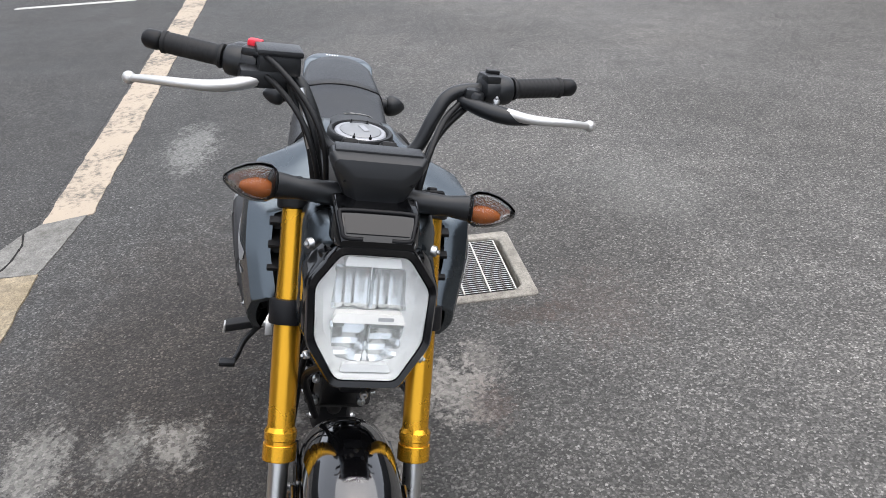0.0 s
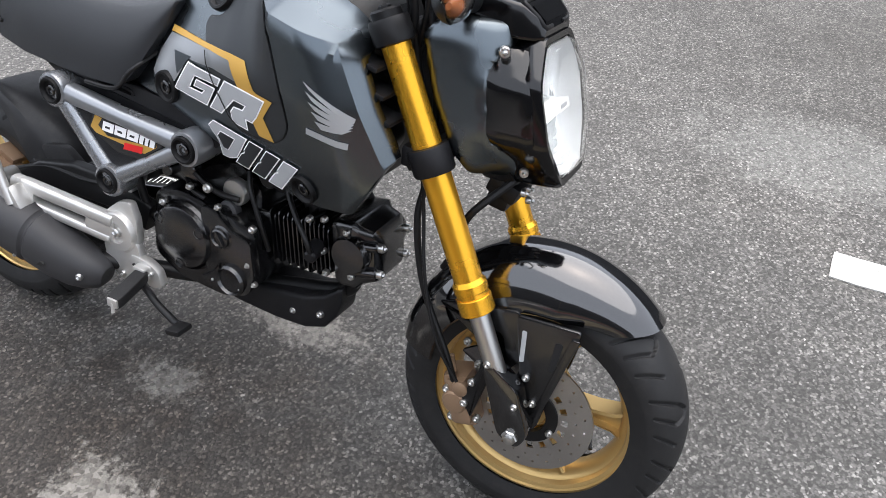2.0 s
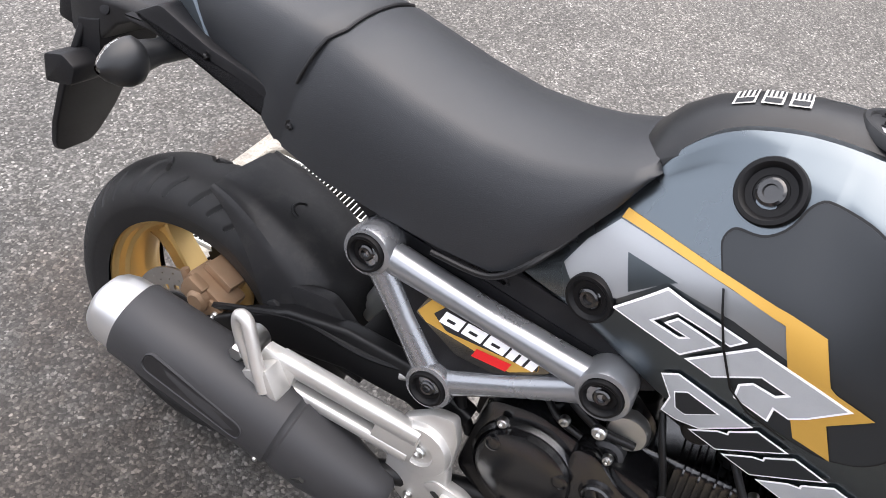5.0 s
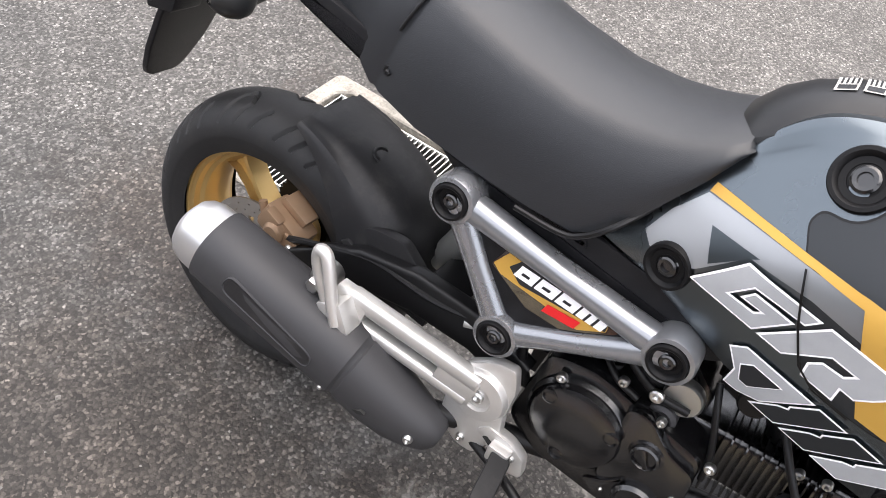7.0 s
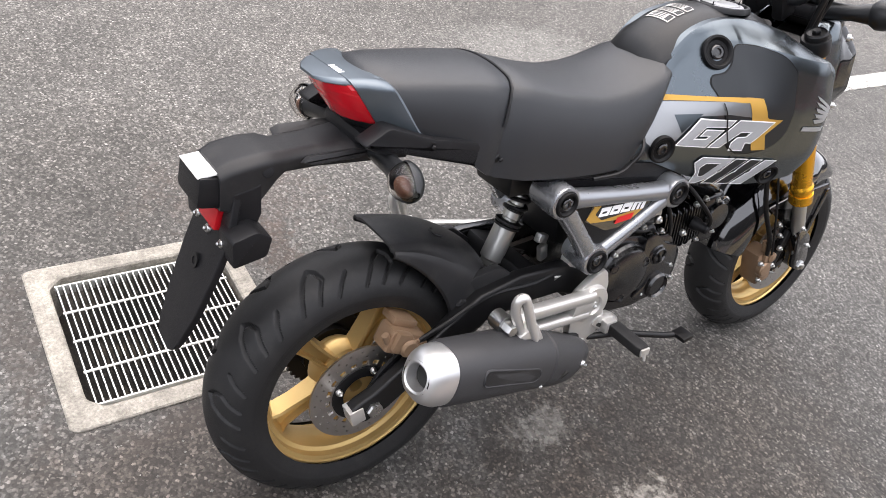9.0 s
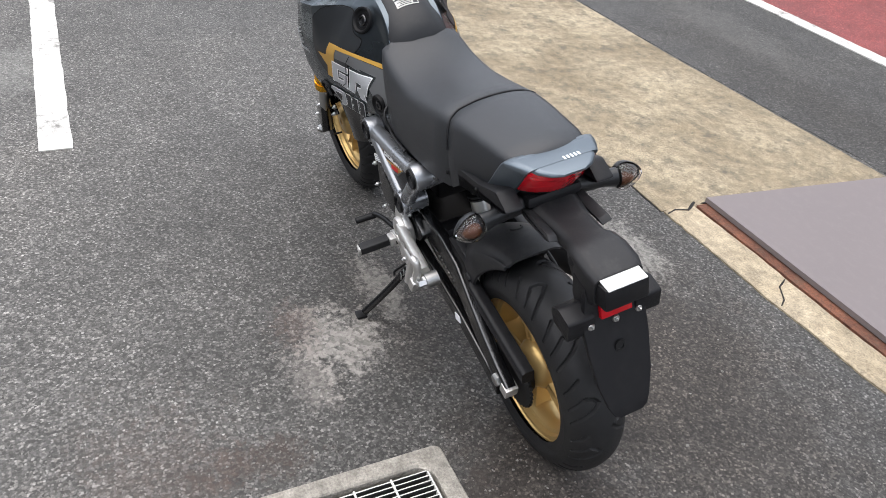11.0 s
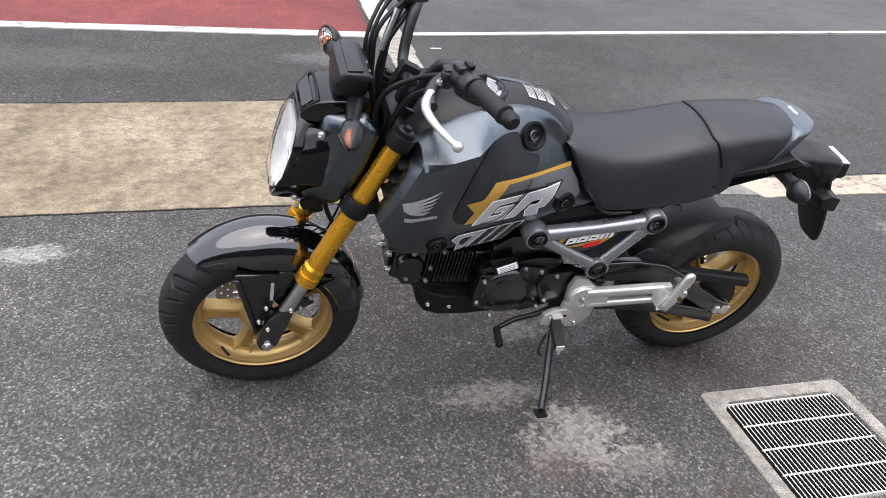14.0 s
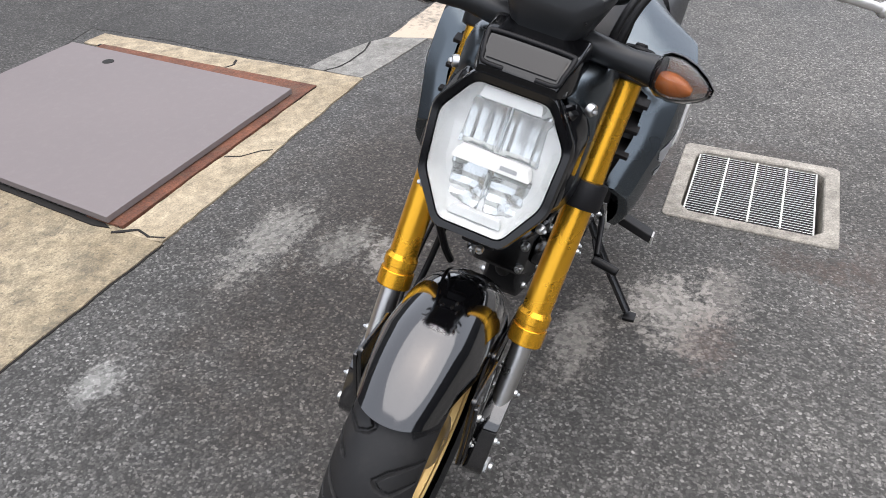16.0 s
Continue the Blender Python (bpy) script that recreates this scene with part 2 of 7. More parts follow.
M_KERB = concrete_material("kerb_concrete", (0.26, 0.24, 0.20), (0.40, 0.37, 0.32), 0.3)
M_WHITE = worn_paint("worn_white_road_paint", (0.52, 0.51, 0.475), (0.14, 0.135, 0.125), 0.36)
M_YELLOW = worn_paint("worn_cream_road_paint", (0.46, 0.38, 0.29), (0.12, 0.11, 0.09), 0.40)
M_STEELPLATE = surf("grey_painted_steel_plate", (0.150, 0.130, 0.129), 0.55, 0.0, 0.10, 700, 2.5, 0.0003, dust=0.12)
M_RUST = concrete_material("rusted_iron", (0.075, 0.028, 0.016), (0.20, 0.075, 0.04), 0.4, 3.0)
M_GALV = surf("galvanised_steel", (0.62, 0.62, 0.58), 0.5, 0.3, 0.22, 500, 30, 0.0002, dust=0.25)
# near-black steel that paints the shade between the grate slats
M_SLATSHADE = surf("shaded_slat_side_steel", (0.030, 0.030, 0.029), 0.6, 0.0, 0.3, 500, 30, 0.0002)
M_DARKJOINT = surf("black_tar_and_gap_shade", (0.012, 0.011, 0.010), 0.85, 0, 0.3)
M_SILT = concrete_material("drain_silt", (0.010, 0.010, 0.009), (0.035, 0.030, 0.027), 0.5, 4.0)
M_PIT = surf("dark_drain_pit", (0.018, 0.018, 0.017), 0.9, 0, 0.3)
M_SOIL = concrete_material("soil", (0.05, 0.045, 0.025), (0.12, 0.10, 0.06), 0.3, 2.0)
M_GRASS = surf("grass_blades", (0.075, 0.12, 0.025), 0.6, 0, 0.5, 200, 6)
M_BLOCKER = concrete_material("dark_light_blocker", (0.05, 0.052, 0.055), (0.085, 0.087, 0.09), 0.1, 0.5)
M_GRIT = concrete_material("pale_grit", (0.08, 0.077, 0.07), (0.27, 0.26, 0.24), 0.2, 20.0)
M_POST = concrete_material("weathered_post", (0.13, 0.11, 0.09), (0.24, 0.21, 0.18), 0.3, 3.0)

M_RUBBER = surf("tyre_rubber", (0.0105, 0.0105, 0.011), 0.55, 0, 0.25, 700, 12, 0.0004, dust=0.035)
M_GOLDRIM = surf("gold_painted_rim", (0.50, 0.34, 0.135), 0.34, 0.62, 0.12, 900, 12, 0.0, dust=0.05)
M_GOLDFORK = surf("gold_anodised_fork", (0.72, 0.37, 0.03), 0.27, 0.85, 0.06, 900, 8)
M_STEEL = surf("bare_steel", (0.52, 0.52, 0.51), 0.3, 1.0, 0.15, 700, 20)
M_DISC = surf("brake_disc_steel", (0.46, 0.445, 0.43), 0.36, 1.0, 0.2, 500, 15)
M_BRONZE = surf("bronze_caliper", (0.25, 0.165, 0.105), 0.42, 0.45, 0.15, 600, 20, dust=0.15)
M_ALU = surf("cast_aluminium", (0.56, 0.55, 0.53), 0.40, 0.75, 0.12, 500, 25, 0.0003)
M_SHROUD = surf("matte_gunmetal_paint", (0.115, 0.133, 0.146), 0.27, 1.0, 0.08, 1600, 3)
M_FRAMEGREY = surf("satin_gunmetal_frame", (0.27, 0.28, 0.295), 0.27, 0.75, 0.08, 1500, 6)
M_TAIL = surf("silver_blue_tail_paint", (0.125, 0.148, 0.168), 0.36, 0.75, 0.06, 1500, 5)
M_GLOSS = surf("gloss_black_paint", (0.002, 0.002, 0.0024), 0.10, 0, 0.1, 400, 5, spec=0.85, coat=0.9)
M_LACQUER = surf("black_lacquer", (0.002, 0.002, 0.0024), 0.10, 0, 0.1, 400, 5, spec=0.5)
M_CASE = surf("satin_black_control_plastic", (0.009, 0.0098, 0.011), 0.36, 0, 0.15, 1800, 12, 0.0002, spec=0.45)
M_PLASTIC = surf("black_textured_plastic", (0.007, 0.007, 0.008), 0.45, 0, 0.2, 1800, 12, 0.0003, dust=0.02, spec=0.22)
M_GROMMET = surf("black_rubber_grommet", (0.004, 0.004, 0.0045), 0.5, 0, 0.2, 1800, 12, 0.0, spec=0.18)
M_HUGGER = surf("grey_black_mudguard_plastic", (0.012, 0.012, 0.013), 0.5, 0, 0.15, 1800, 10, 0.0002, dust=0.07)
M_TANK = surf("matte_black_tank_cover", (0.010, 0.0105, 0.0115), 0.42, 0, 0.12, 1800, 8, 0.0001, dust=0.03)
M_SEAT = surf("black_vinyl", (0.0125, 0.014, 0.0165), 0.43, 0, 0.12, 1100, 5, 0.0006, spec=0.50)
M_ENGINE = surf("black_engine_paint", (0.004, 0.004, 0.0045), 0.19, 0, 0.2, 700, 20, 0.0002, spec=0.85)
M_DARK = surf("dark_frame_paint", (0.004, 0.004, 0.0045), 0.45, 0, 0.2)
M_SHIELD = surf("grey_heat_shield", (0.033, 0.033, 0.035), 0.52, 0.1, 0.1, 1500, 8, 0.0002)
M_TIP = surf("brushed_muffler_tip", (0.62, 0.62, 0.62), 0.38, 0.9, 0.1, 900, 20)
M_SPRING = surf("shock_body_metal", (0.42, 0.42, 0.40), 0.35, 0.9, 0.15, 600, 20)
M_DWHITE = surf("white_decal", (0.90, 0.90, 0.90), 0.42, 0, 0.05, 800, 20)
M_LABEL = surf("pale_caution_label", (0.42, 0.41, 0.39), 0.5, 0, 0.25, 800, 90)
M_DGREY = surf("silver_decal", (0.33, 0.34, 0.35), 0.4, 0.0, 0.2, 800, 30)


def fading_decal(name, a, b, x0, x1):
    """A printed fade from one colour to another along the bike."""
    m, t, p = nodes_of(name)
    sp = t.nodes.new("ShaderNodeSeparateXYZ")
    link(t, t.nodes.new("ShaderNodeTexCoord").outputs["Object"], sp.inputs[0])
    k = maths(t, "DIVIDE", maths(t, "SUBTRACT", sp.outputs[0], x0), x1 - x0, True)
    link(t, mix_rgb(t, k, a, b), p.inputs["Base Color"])
    p.inputs["Metallic"].default_value, p.inputs["Roughness"].default_value = 0.6, 0.36
    return m


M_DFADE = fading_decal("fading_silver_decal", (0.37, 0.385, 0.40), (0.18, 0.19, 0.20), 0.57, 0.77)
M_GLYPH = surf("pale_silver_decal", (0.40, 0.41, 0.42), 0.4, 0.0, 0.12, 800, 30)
# darker copy of the silver fade, used on the left side only
M_DFADEDARK = fading_decal("fading_silver_decal_left", (0.20, 0.207, 0.214), (0.15, 0.155, 0.16), 0.55, 0.76)
M_DDARK = surf("dark_decal", (0.018, 0.019, 0.021), 0.42, 0, 0.1)
M_DORANGE = surf("amber_gold_decal", (0.50, 0.29, 0.06), 0.42, 0.2, 0.08, 900, 20)
M_DRED = surf("red_decal", (0.60, 0.018, 0.02), 0.4)
M_PANEL = surf("dark_access_panel", (0.032, 0.035, 0.038), 0.40, 0.5, 0.08, 1500, 5)
M_LOGO = surf("silver_logo", (0.36, 0.37, 0.38), 0.42, 0.4, 0.05)
M_WHITEPL = surf("white_plastic", (0.72, 0.72, 0.70), 0.35, 0, 0.04)
M_REDSW = surf("red_switch", (0.75, 0.03, 0.05), 0.4)
M_CHROME = surf("reflector_silver", (0.60, 0.62, 0.62), 0.22, 0.8, 0.12, 200, 60)
M_LEDWHITE = surf("pale_lamp_housing", (0.60, 0.615, 0.615), 0.28, 0.0, 0.05, 300, 20)
M_AMBER = surf("amber_bulb_cover", (0.20, 0.060, 0.014), 0.2, 0.1, 0.85, 600, 220)
M_BROWN = surf("brown_bulb_cover", (0.06, 0.022, 0.010), 0.3, 0, 0.1)
M_CAP = surf("brushed_fuel_cap", (0.42, 0.42, 0.43), 0.38, 0.7, 0.08, 700, 20)
M_CAPPLATE = surf("grey_cap_plate", (0.27, 0.275, 0.28), 0.42, 0.4, 0.08, 700, 20)
M_SCREEN = surf("dark_display", (0.006, 0.007, 0.008), 0.06, 0, 0.05)


def glass_material(name, col, rough=0.02, ior=1.35, alpha_mix=0.0):
    m, t, p = nodes_of(name)
    p.inputs["Base Color"].default_value = (*col, 1)
    p.inputs["Roughness"].default_value = rough
    p.inputs["IOR"].default_value = ior
    p.inputs["Transmission Weight"].default_value = 1.0
    co = t.nodes.new("ShaderNodeTexCoord").outputs["Object"]
    bump(t, p, noise_tex(t, co, 40, 3), 0.04, 0.001)
    return m


M_LAMPBOWL = surf("lamp_reflector", (0.74, 0.72, 0.70), 0.18, 0.85, 0.25, 300, 120)
M_LENS = glass_material("clear_lens", (0.98, 0.985, 0.985), 0.02, 1.25)
M_SMOKE = glass_material("smoked_lens", (0.90, 0.885, 0.87), 0.02, 1.3)
M_REDLENS = surf("red_lens", (0.52, 0.006, 0.014), 0.12, 0.0, 0.15, 300, 40, coat=0.6)
M_REDBACK = surf("red_lamp_backing", (0.46, 0.008, 0.014), 0.25, 0.1, 0.1)


# ---- mesh helpers ----
def part(name, bm, material, parent=None, label="", smooth=38, weld=True):
    if weld:
        bmesh.ops.remove_doubles(bm, verts=bm.verts, dist=0.00005)
    bmesh.ops.recalc_face_normals(bm, faces=bm.faces)
    me = bpy.data.meshes.new(name)
    bm.to_mesh(me)
    bm.free()
    me.materials.append(material)
    if smooth:
        for f in me.polygons:
            f.use_smooth = True
        me.set_sharp_from_angle(angle=radians(smooth))
    ob = new(name, me)
    if parent is not None:
        ob.parent = parent
    if label:
        ob["label"] = label
    return ob


def basis(d):
    d = Vector(d).normalized()
    a = Vector((0, 0, 1)) if abs(d.z) < 0.9 else Vector((1, 0, 0))
    u = a.cross(d).normalized()
    return u, d.cross(u), d


def loft(bm, rings, cap=True, closed=True):
    vs = [[bm.verts.new(p) for p in r] for r in rings]
    n = len(vs[0])
    for a, b in zip(vs, vs[1:]):
        for i in range(n if closed else n - 1):
            j = (i + 1) % n
            bm.faces.new((a[i], a[j], b[j], b[i]))
    if cap and closed:
        bm.faces.new(vs[0][::-1])
        bm.faces.new(vs[-1])
    return vs


def cyl(bm, a, b, r0, r1=None, n=20, edge=0.0):
    r1 = r0 if r1 is None else r1
    a, b = Vector(a), Vector(b)
    u, v, d = basis(b - a)
    st = [(a, r0), (b, r1)]
    if edge:
        st = [(a, r0 - edge), (a + d * edge, r0), (b - d * edge, r1), (b, r1 - edge)]
    loft(bm, [[c + (u * math.cos(k * math.tau / n) + v * math.sin(k * math.tau / n)) * r for k in range(n)] for c, r in st])


def turned(bm, a, d, prof, n=32, cap=True):
    """Rings of radius r at distance s along d from a."""
    a = Vector(a)
    u, v, d = basis(d)
    loft(bm, [[a + d * s + (u * math.cos(k * math.tau / n) + v * math.sin(k * math.tau / n)) * r for k in range(n)] for r, s in prof], cap)


def glide(pts, steps=6):
    p = [Vector(q) for q in pts]
    p = [p[0] * 2 - p[1]] + p + [p[-1] * 2 - p[-2]]
    out = []
    for i in range(1, len(p) - 2):
        for s in range(steps):
            t = s / steps
            out.append(0.5 * (2 * p[i] + (p[i + 1] - p[i - 1]) * t + (2 * p[i - 1] - 5 * p[i] + 4 * p[i + 1] - p[i + 2]) * t * t + (3 * p[i] - p[i - 1] - 3 * p[i + 1] + p[i + 2]) * t ** 3))
    return out + [p[-2]]


def tube(bm, pts, r, n=12, steps=6, flat=1.0):
    path = glide(pts, steps) if steps > 1 else [Vector(q) for q in pts]
    rings, u = [], None
    for i, c in enumerate(path):
        d = (path[min(i + 1, len(path) - 1)] - path[max(i - 1, 0)]).normalized()
        if u is None:
            u = basis(d)[0]
        u = (u - d * u.dot(d)).normalized()
        v = d.cross(u)
        rad = r(i / (len(path) - 1)) if callable(r) else r
        rings.append([c + u * math.cos(k * math.tau / n) * rad * flat + v * math.sin(k * math.tau / n) * rad for k in range(n)])
    loft(bm, rings)


def block(bm, m, size, edge=0.004, taper=1.0):
    """A bevelled block of that size, centred on the pose m; its top is scaled by taper."""
    sub = bmesh.new()
    bmesh.ops.create_cube(sub, size=1)
    for v in sub.verts:
        k = taper if v.co.z > 0 else 1
        v.co = Vector((v.co.x * size[0] * k, v.co.y * size[1] * k, v.co.z * size[2]))
    if edge:
        bmesh.ops.bevel(sub, geom=sub.edges[:], offset=edge, segments=2, affect="EDGES", profile=0.6)
    sub.transform(m)
    join(bm, sub)


def join(bm, sub):
    me = bpy.data.meshes.new("joined")
    sub.to_mesh(me)
    sub.free()
    bm.from_mesh(me)
    bpy.data.meshes.remove(me)


def prism(bm, poly, y0, y1, edge=0.0, m=None):
    """A plate whose outline (x, z) stands in the plane y, from y0 to y1, with rounded rims."""
    sub = bmesh.new()
    a = [sub.verts.new((x, y0, z)) for x, z in poly]
    b = [sub.verts.new((x, y1, z)) for x, z in poly]
    sub.faces.new(a)
    sub.faces.new(b[::-1])
    n = len(poly)
    for i in range(n):
        sub.faces.new((a[i], b[i], b[(i + 1) % n], a[(i + 1) % n]))
    bmesh.ops.recalc_face_normals(sub, faces=sub.faces)
    if edge:
        rim = [e for e in sub.edges if abs(e.verts[0].co.y - e.verts[1].co.y) < 1e-6]
        bmesh.ops.bevel(sub, geom=rim, offset=edge, segments=2, affect="EDGES", profile=0.6)
    if m is not None:
        sub.transform(m)
    join(bm, sub)


def rounded(poly, r, steps=4):
    """The outline with its corners rounded off."""
    out, n = [], len(poly)
    for i in range(n):
        p, q, s = Vector(poly[i - 1]), Vector(poly[i]), Vector(poly[(i + 1) % n])
        a, b = (p - q), (s - q)
        k = min(r, a.length * 0.45, b.length * 0.45)
        a, b = q + a.normalized() * k, q + b.normalized() * k
        for j in range(steps + 1):
            t = j / steps
            w = a * (1 - t) ** 2 + q * 2 * t * (1 - t) + b * t * t
            out.append((w.x, w.y))
    return out


def border_distance(x, z, poly):
    best = 9.0
    for i in range(len(poly)):
        ax, az = poly[i - 1]
        bx, bz = poly[i]
        dx, dz = bx - ax, bz - az
        k = max(0, min(1, ((x - ax) * dx + (z - az) * dz) / (dx * dx + dz * dz + 1e-12)))
        best = min(best, math.hypot(x - ax - k * dx, z - az - k * dz))
    return best


def sheet(poly, side, bulge, step=0.012, rim=0.008, thick=0.004, lift=0.0, cuts=()):
    """A panel over the outline (x, z) whose distance from the middle plane is bulge(x, z), with a rolled rim and a thickness."""
    bm = bmesh.new()
    bm.faces.new([bm.verts.new((x, 0, z)) for x, z in poly])
    for ax in (0, 2):
        lo, hi = min(v.co[ax] for v in bm.verts), max(v.co[ax] for v in bm.verts)
        k = lo + step
        while k < hi:
            pl, no = [0, 0, 0], [0, 0, 0]
            pl[ax], no[ax] = k, 1
            bmesh.ops.bisect_plane(bm, geom=bm.verts[:] + bm.edges[:] + bm.faces[:], plane_co=pl, plane_no=no)
            k += step
    for (x0, z0), (x1, z1) in cuts:
        bmesh.ops.bisect_plane(bm, geom=bm.verts[:] + bm.edges[:] + bm.faces[:], plane_co=(x0, 0, z0), plane_no=(z1 - z0, 0, x0 - x1), dist=0.0008)
    for v in bm.verts:
        d = border_distance(v.co.x, v.co.z, poly)
        drop = 0.0
        if rim and d < rim:
            drop = rim * (1 - math.sqrt(max(0, 1 - (1 - d / rim) ** 2)))
        v.co.y = side * (bulge(v.co.x, v.co.z) + lift - drop)
    if thick:
        edges = [e for e in bm.edges if e.is_boundary]
        ex = bmesh.ops.extrude_edge_only(bm, edges=edges)
        for v in ex["geom"]:
            if isinstance(v, bmesh.types.BMVert):
                v.co.y -= side * thick
    return bm


def thing(name, label, category, m=None, group=""):
    ob = new(name)
    ob.empty_display_size = 0.1
    if m is not None:
        ob.matrix_world = m
    return tagged(ob, label, category, group)


def slab(name, x0, x1, y0, y1, z0, z1, material, parent=None, edge=0.003, m=None):
    bm = bmesh.new()
    block(bm, pose((x0 + x1) / 2, (y0 + y1) / 2, (z0 + z1) / 2), (x1 - x0, y1 - y0, z1 - z0), edge)
    if m is not None:
        bm.transform(m)
    return part(name, bm, material, parent, smooth=30)


def strip(name, pts, z0, z1, material, parent=None, rough=0.0, step=0.03):
    """A low slab over the outline (x, y), its border a little ragged."""
    line = []
    for i, p in enumerate(pts):
        q = Vector(pts[(i + 1) % len(pts)])
        p = Vector(p)
        n = max(1, int((q - p).length / step)) if rough else 1
        nor = Vector((-(q - p).y, (q - p).x)).normalized()
        for k in range(n):
            w = p.lerp(q, k / n)
            if rough and k:
                w = w + nor * rough * (noise.noise((w.x * 9, w.y * 9, 1)) + 0.6 * noise.noise((w.x * 31, w.y * 31, 4)))
            line.append(w)
    bm = bmesh.new()
    top = [bm.verts.new((p.x, p.y, z1)) for p in line]
    bot = [bm.verts.new((p.x, p.y, z0)) for p in line]
    bm.faces.new(top)
    for i in range(len(line)):
        j = (i + 1) % len(line)
        bm.faces.new((top[i], bot[i], bot[j], top[j]))
    return part(name, bm, material, parent, smooth=0)


# ---- ground ----
GX, GY, GROT, GHALF = -0.156, 0.4395, 1.4, 0.2265
GM = pose(GX, GY, 0, 0, 0, GROT)
bm = bmesh.new()
far = 400
inner = [GM @ Vector((sx * (GHALF - 0.01), sy * (GHALF - 0.01), 0)) for sx, sy in ((-1, -1), (1, -1), (1, 1), (-1, 1))]
near = [(-9, -9), (9, -9), (9, 9), (-9, 9)]
outer = [(-far, -far), (far, -far), (far, far), (-far, far)]
rings = [[bm.verts.new(p) for p in inner], [bm.verts.new((*p, 0)) for p in near], [bm.verts.new((*p, 0)) for p in outer]]
for a, b in zip(rings, rings[1:]):
    for i in range(4):
        bm.faces.new((a[i], a[(i + 1) % 4], b[(i + 1) % 4], b[i]))
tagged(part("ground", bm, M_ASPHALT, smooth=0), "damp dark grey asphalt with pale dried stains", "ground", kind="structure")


def structure(ob, label, category):
    return tagged(ob, label, category, kind="structure")


# cream concrete apron beside the bike, its border strip round the plate, and the plate itself
structure(strip("concrete_apron", [(0.76, -0.93), (1.25, -0.925), (2.0, -0.885), (3.0, -0.84), (9.0, -0.55), (9.0, -1.55), (3.9, -1.82), (1.92, -1.93), (0.70, -2.03)], -0.05, 0.005, M_CREAM, rough=0.005), "weathered cream concrete apron in the asphalt", "concrete strip")
border = structure(strip("concrete_border", [(0.765, -1.07), (0.755, -0.935), (0.2, -0.955), (-0.395, -0.985), (-0.375, -1.6), (-0.36, -2.22), (-0.245, -2.22), (-0.26, -1.10), (0.2, -1.085)], -0.05, 0.006, M_BORDERCON, rough=0.006), "chipped cream concrete border round a pit", "concrete border")
frame_ob = thing("pit_frame", "rusty iron pit frame set in the concrete border", "pit frame")
for nm, pts in (("rail", [(-0.255, -1.10), (0.75, -1.075), (0.75, -1.20), (-0.255, -1.20)]), ("rail", [(-0.255, -1.20), (-0.10, -1.20), (-0.10, -2.12), (-0.25, -2.12)])):
    strip(nm, pts, -0.04, 0.012, M_RUST, frame_ob, rough=0.002)
tagged(strip("steel_plate", [(0.757, -1.115), (0.3, -1.125), (-0.15, -1.135), (-0.175, -2.20), (0.25, -2.19), (0.68, -2.13)], 0.016, 0.034, M_STEELPLATE), "grey painted steel cover plate lying on the rusty frame", "cover plate")
bm = bmesh.new()
cyl(bm, (-0.075, -1.915, 0.030), (-0.075, -1.915, 0.0352), 0.022, n=20)
tagged(part("lifting_hole_plug", bm, M_PIT), "dark round lifting hole in the steel plate", "lifting hole")

# dark joints and cracks in the concrete
structure(strip("tar_joint", [(0.76, -0.925), (1.25, -0.920), (2.0, -0.880), (3.0, -0.835), (9.0, -0.545), (9.0, -0.56), (3.0, -0.85), (2.0, -0.895), (1.25, -0.935), (0.76, -0.94)], -0.02, 0.002, M_DARKJOINT, rough=0.004), "dark tar joint along the concrete", "joint")
# black strips in the gaps; the plate's edge shadow is painted in with them
for pts in ([(0.752, -1.135), (0.764, -1.105), (0.773, -1.16), (0.694, -2.12), (0.683, -2.12)], [(0.752, -1.085), (0.748, -1.097), (-0.25, -1.112), (-0.25, -1.098)], [(-0.262, -1.11), (-0.250, -1.11), (-0.240, -2.14), (-0.252, -2.14)]):
    strip("gap_and_shadow", pts, -0.02, 0.0085, M_DARKJOINT, border, 0.003)
for pts in ([(0.775, -1.09), (0.735, -1.03), (0.75, -0.98), (0.735, -0.94), (0.742, -0.94), (0.757, -0.983), (0.743, -1.03), (0.781, -1.086)], [(0.315, -1.075), (0.29, -1.03), (0.235, -0.995), (0.215, -0.965), (0.219, -0.964), (0.239, -0.992), (0.294, -1.027), (0.319, -1.075)], [(-0.345, -1.52), (-0.30, -1.50), (-0.265, -1.515), (-0.265, -1.522), (-0.30, -1.508), (-0.345, -1.53)]):
    strip("crack", pts, -0.02, 0.0075, M_DARKJOINT, border, 0.004, 0.02)

# older, darker asphalt between the concrete and the road
structure(strip("lane_asphalt", [(-12, -1.54), (-5.9, -1.32), (-0.84, -1.12), (-0.42, -1.10), (-0.40, -2.33), (0.70, -2.06), (1.92, -1.95), (3.9, -1.84), (9, -1.57), (9, -2.95), (3.4, -3.10), (0.45, -3.20), (-1.34, -3.42), (-12, -4.87)], -0.02, 0.002, M_LANE, rough=0.01), "older darker asphalt along the road", "asphalt")

# smooth repaired band between the border and the cream line, cracked along its length
band = structure(strip("repair_band", [(-0.40, -1.225), (-0.455, -1.224), (-0.556, -1.21), (-0.75, -1.143), (-0.822, -1.102), (-0.880, -0.945), (-0.765, -0.957), (-0.571, -0.969), (-0.449, -0.981), (-0.402, -0.995)], -0.03, 0.0045, M_BAND, rough=0.006), "smooth pale cement band in the asphalt with a long crack", "cement band")
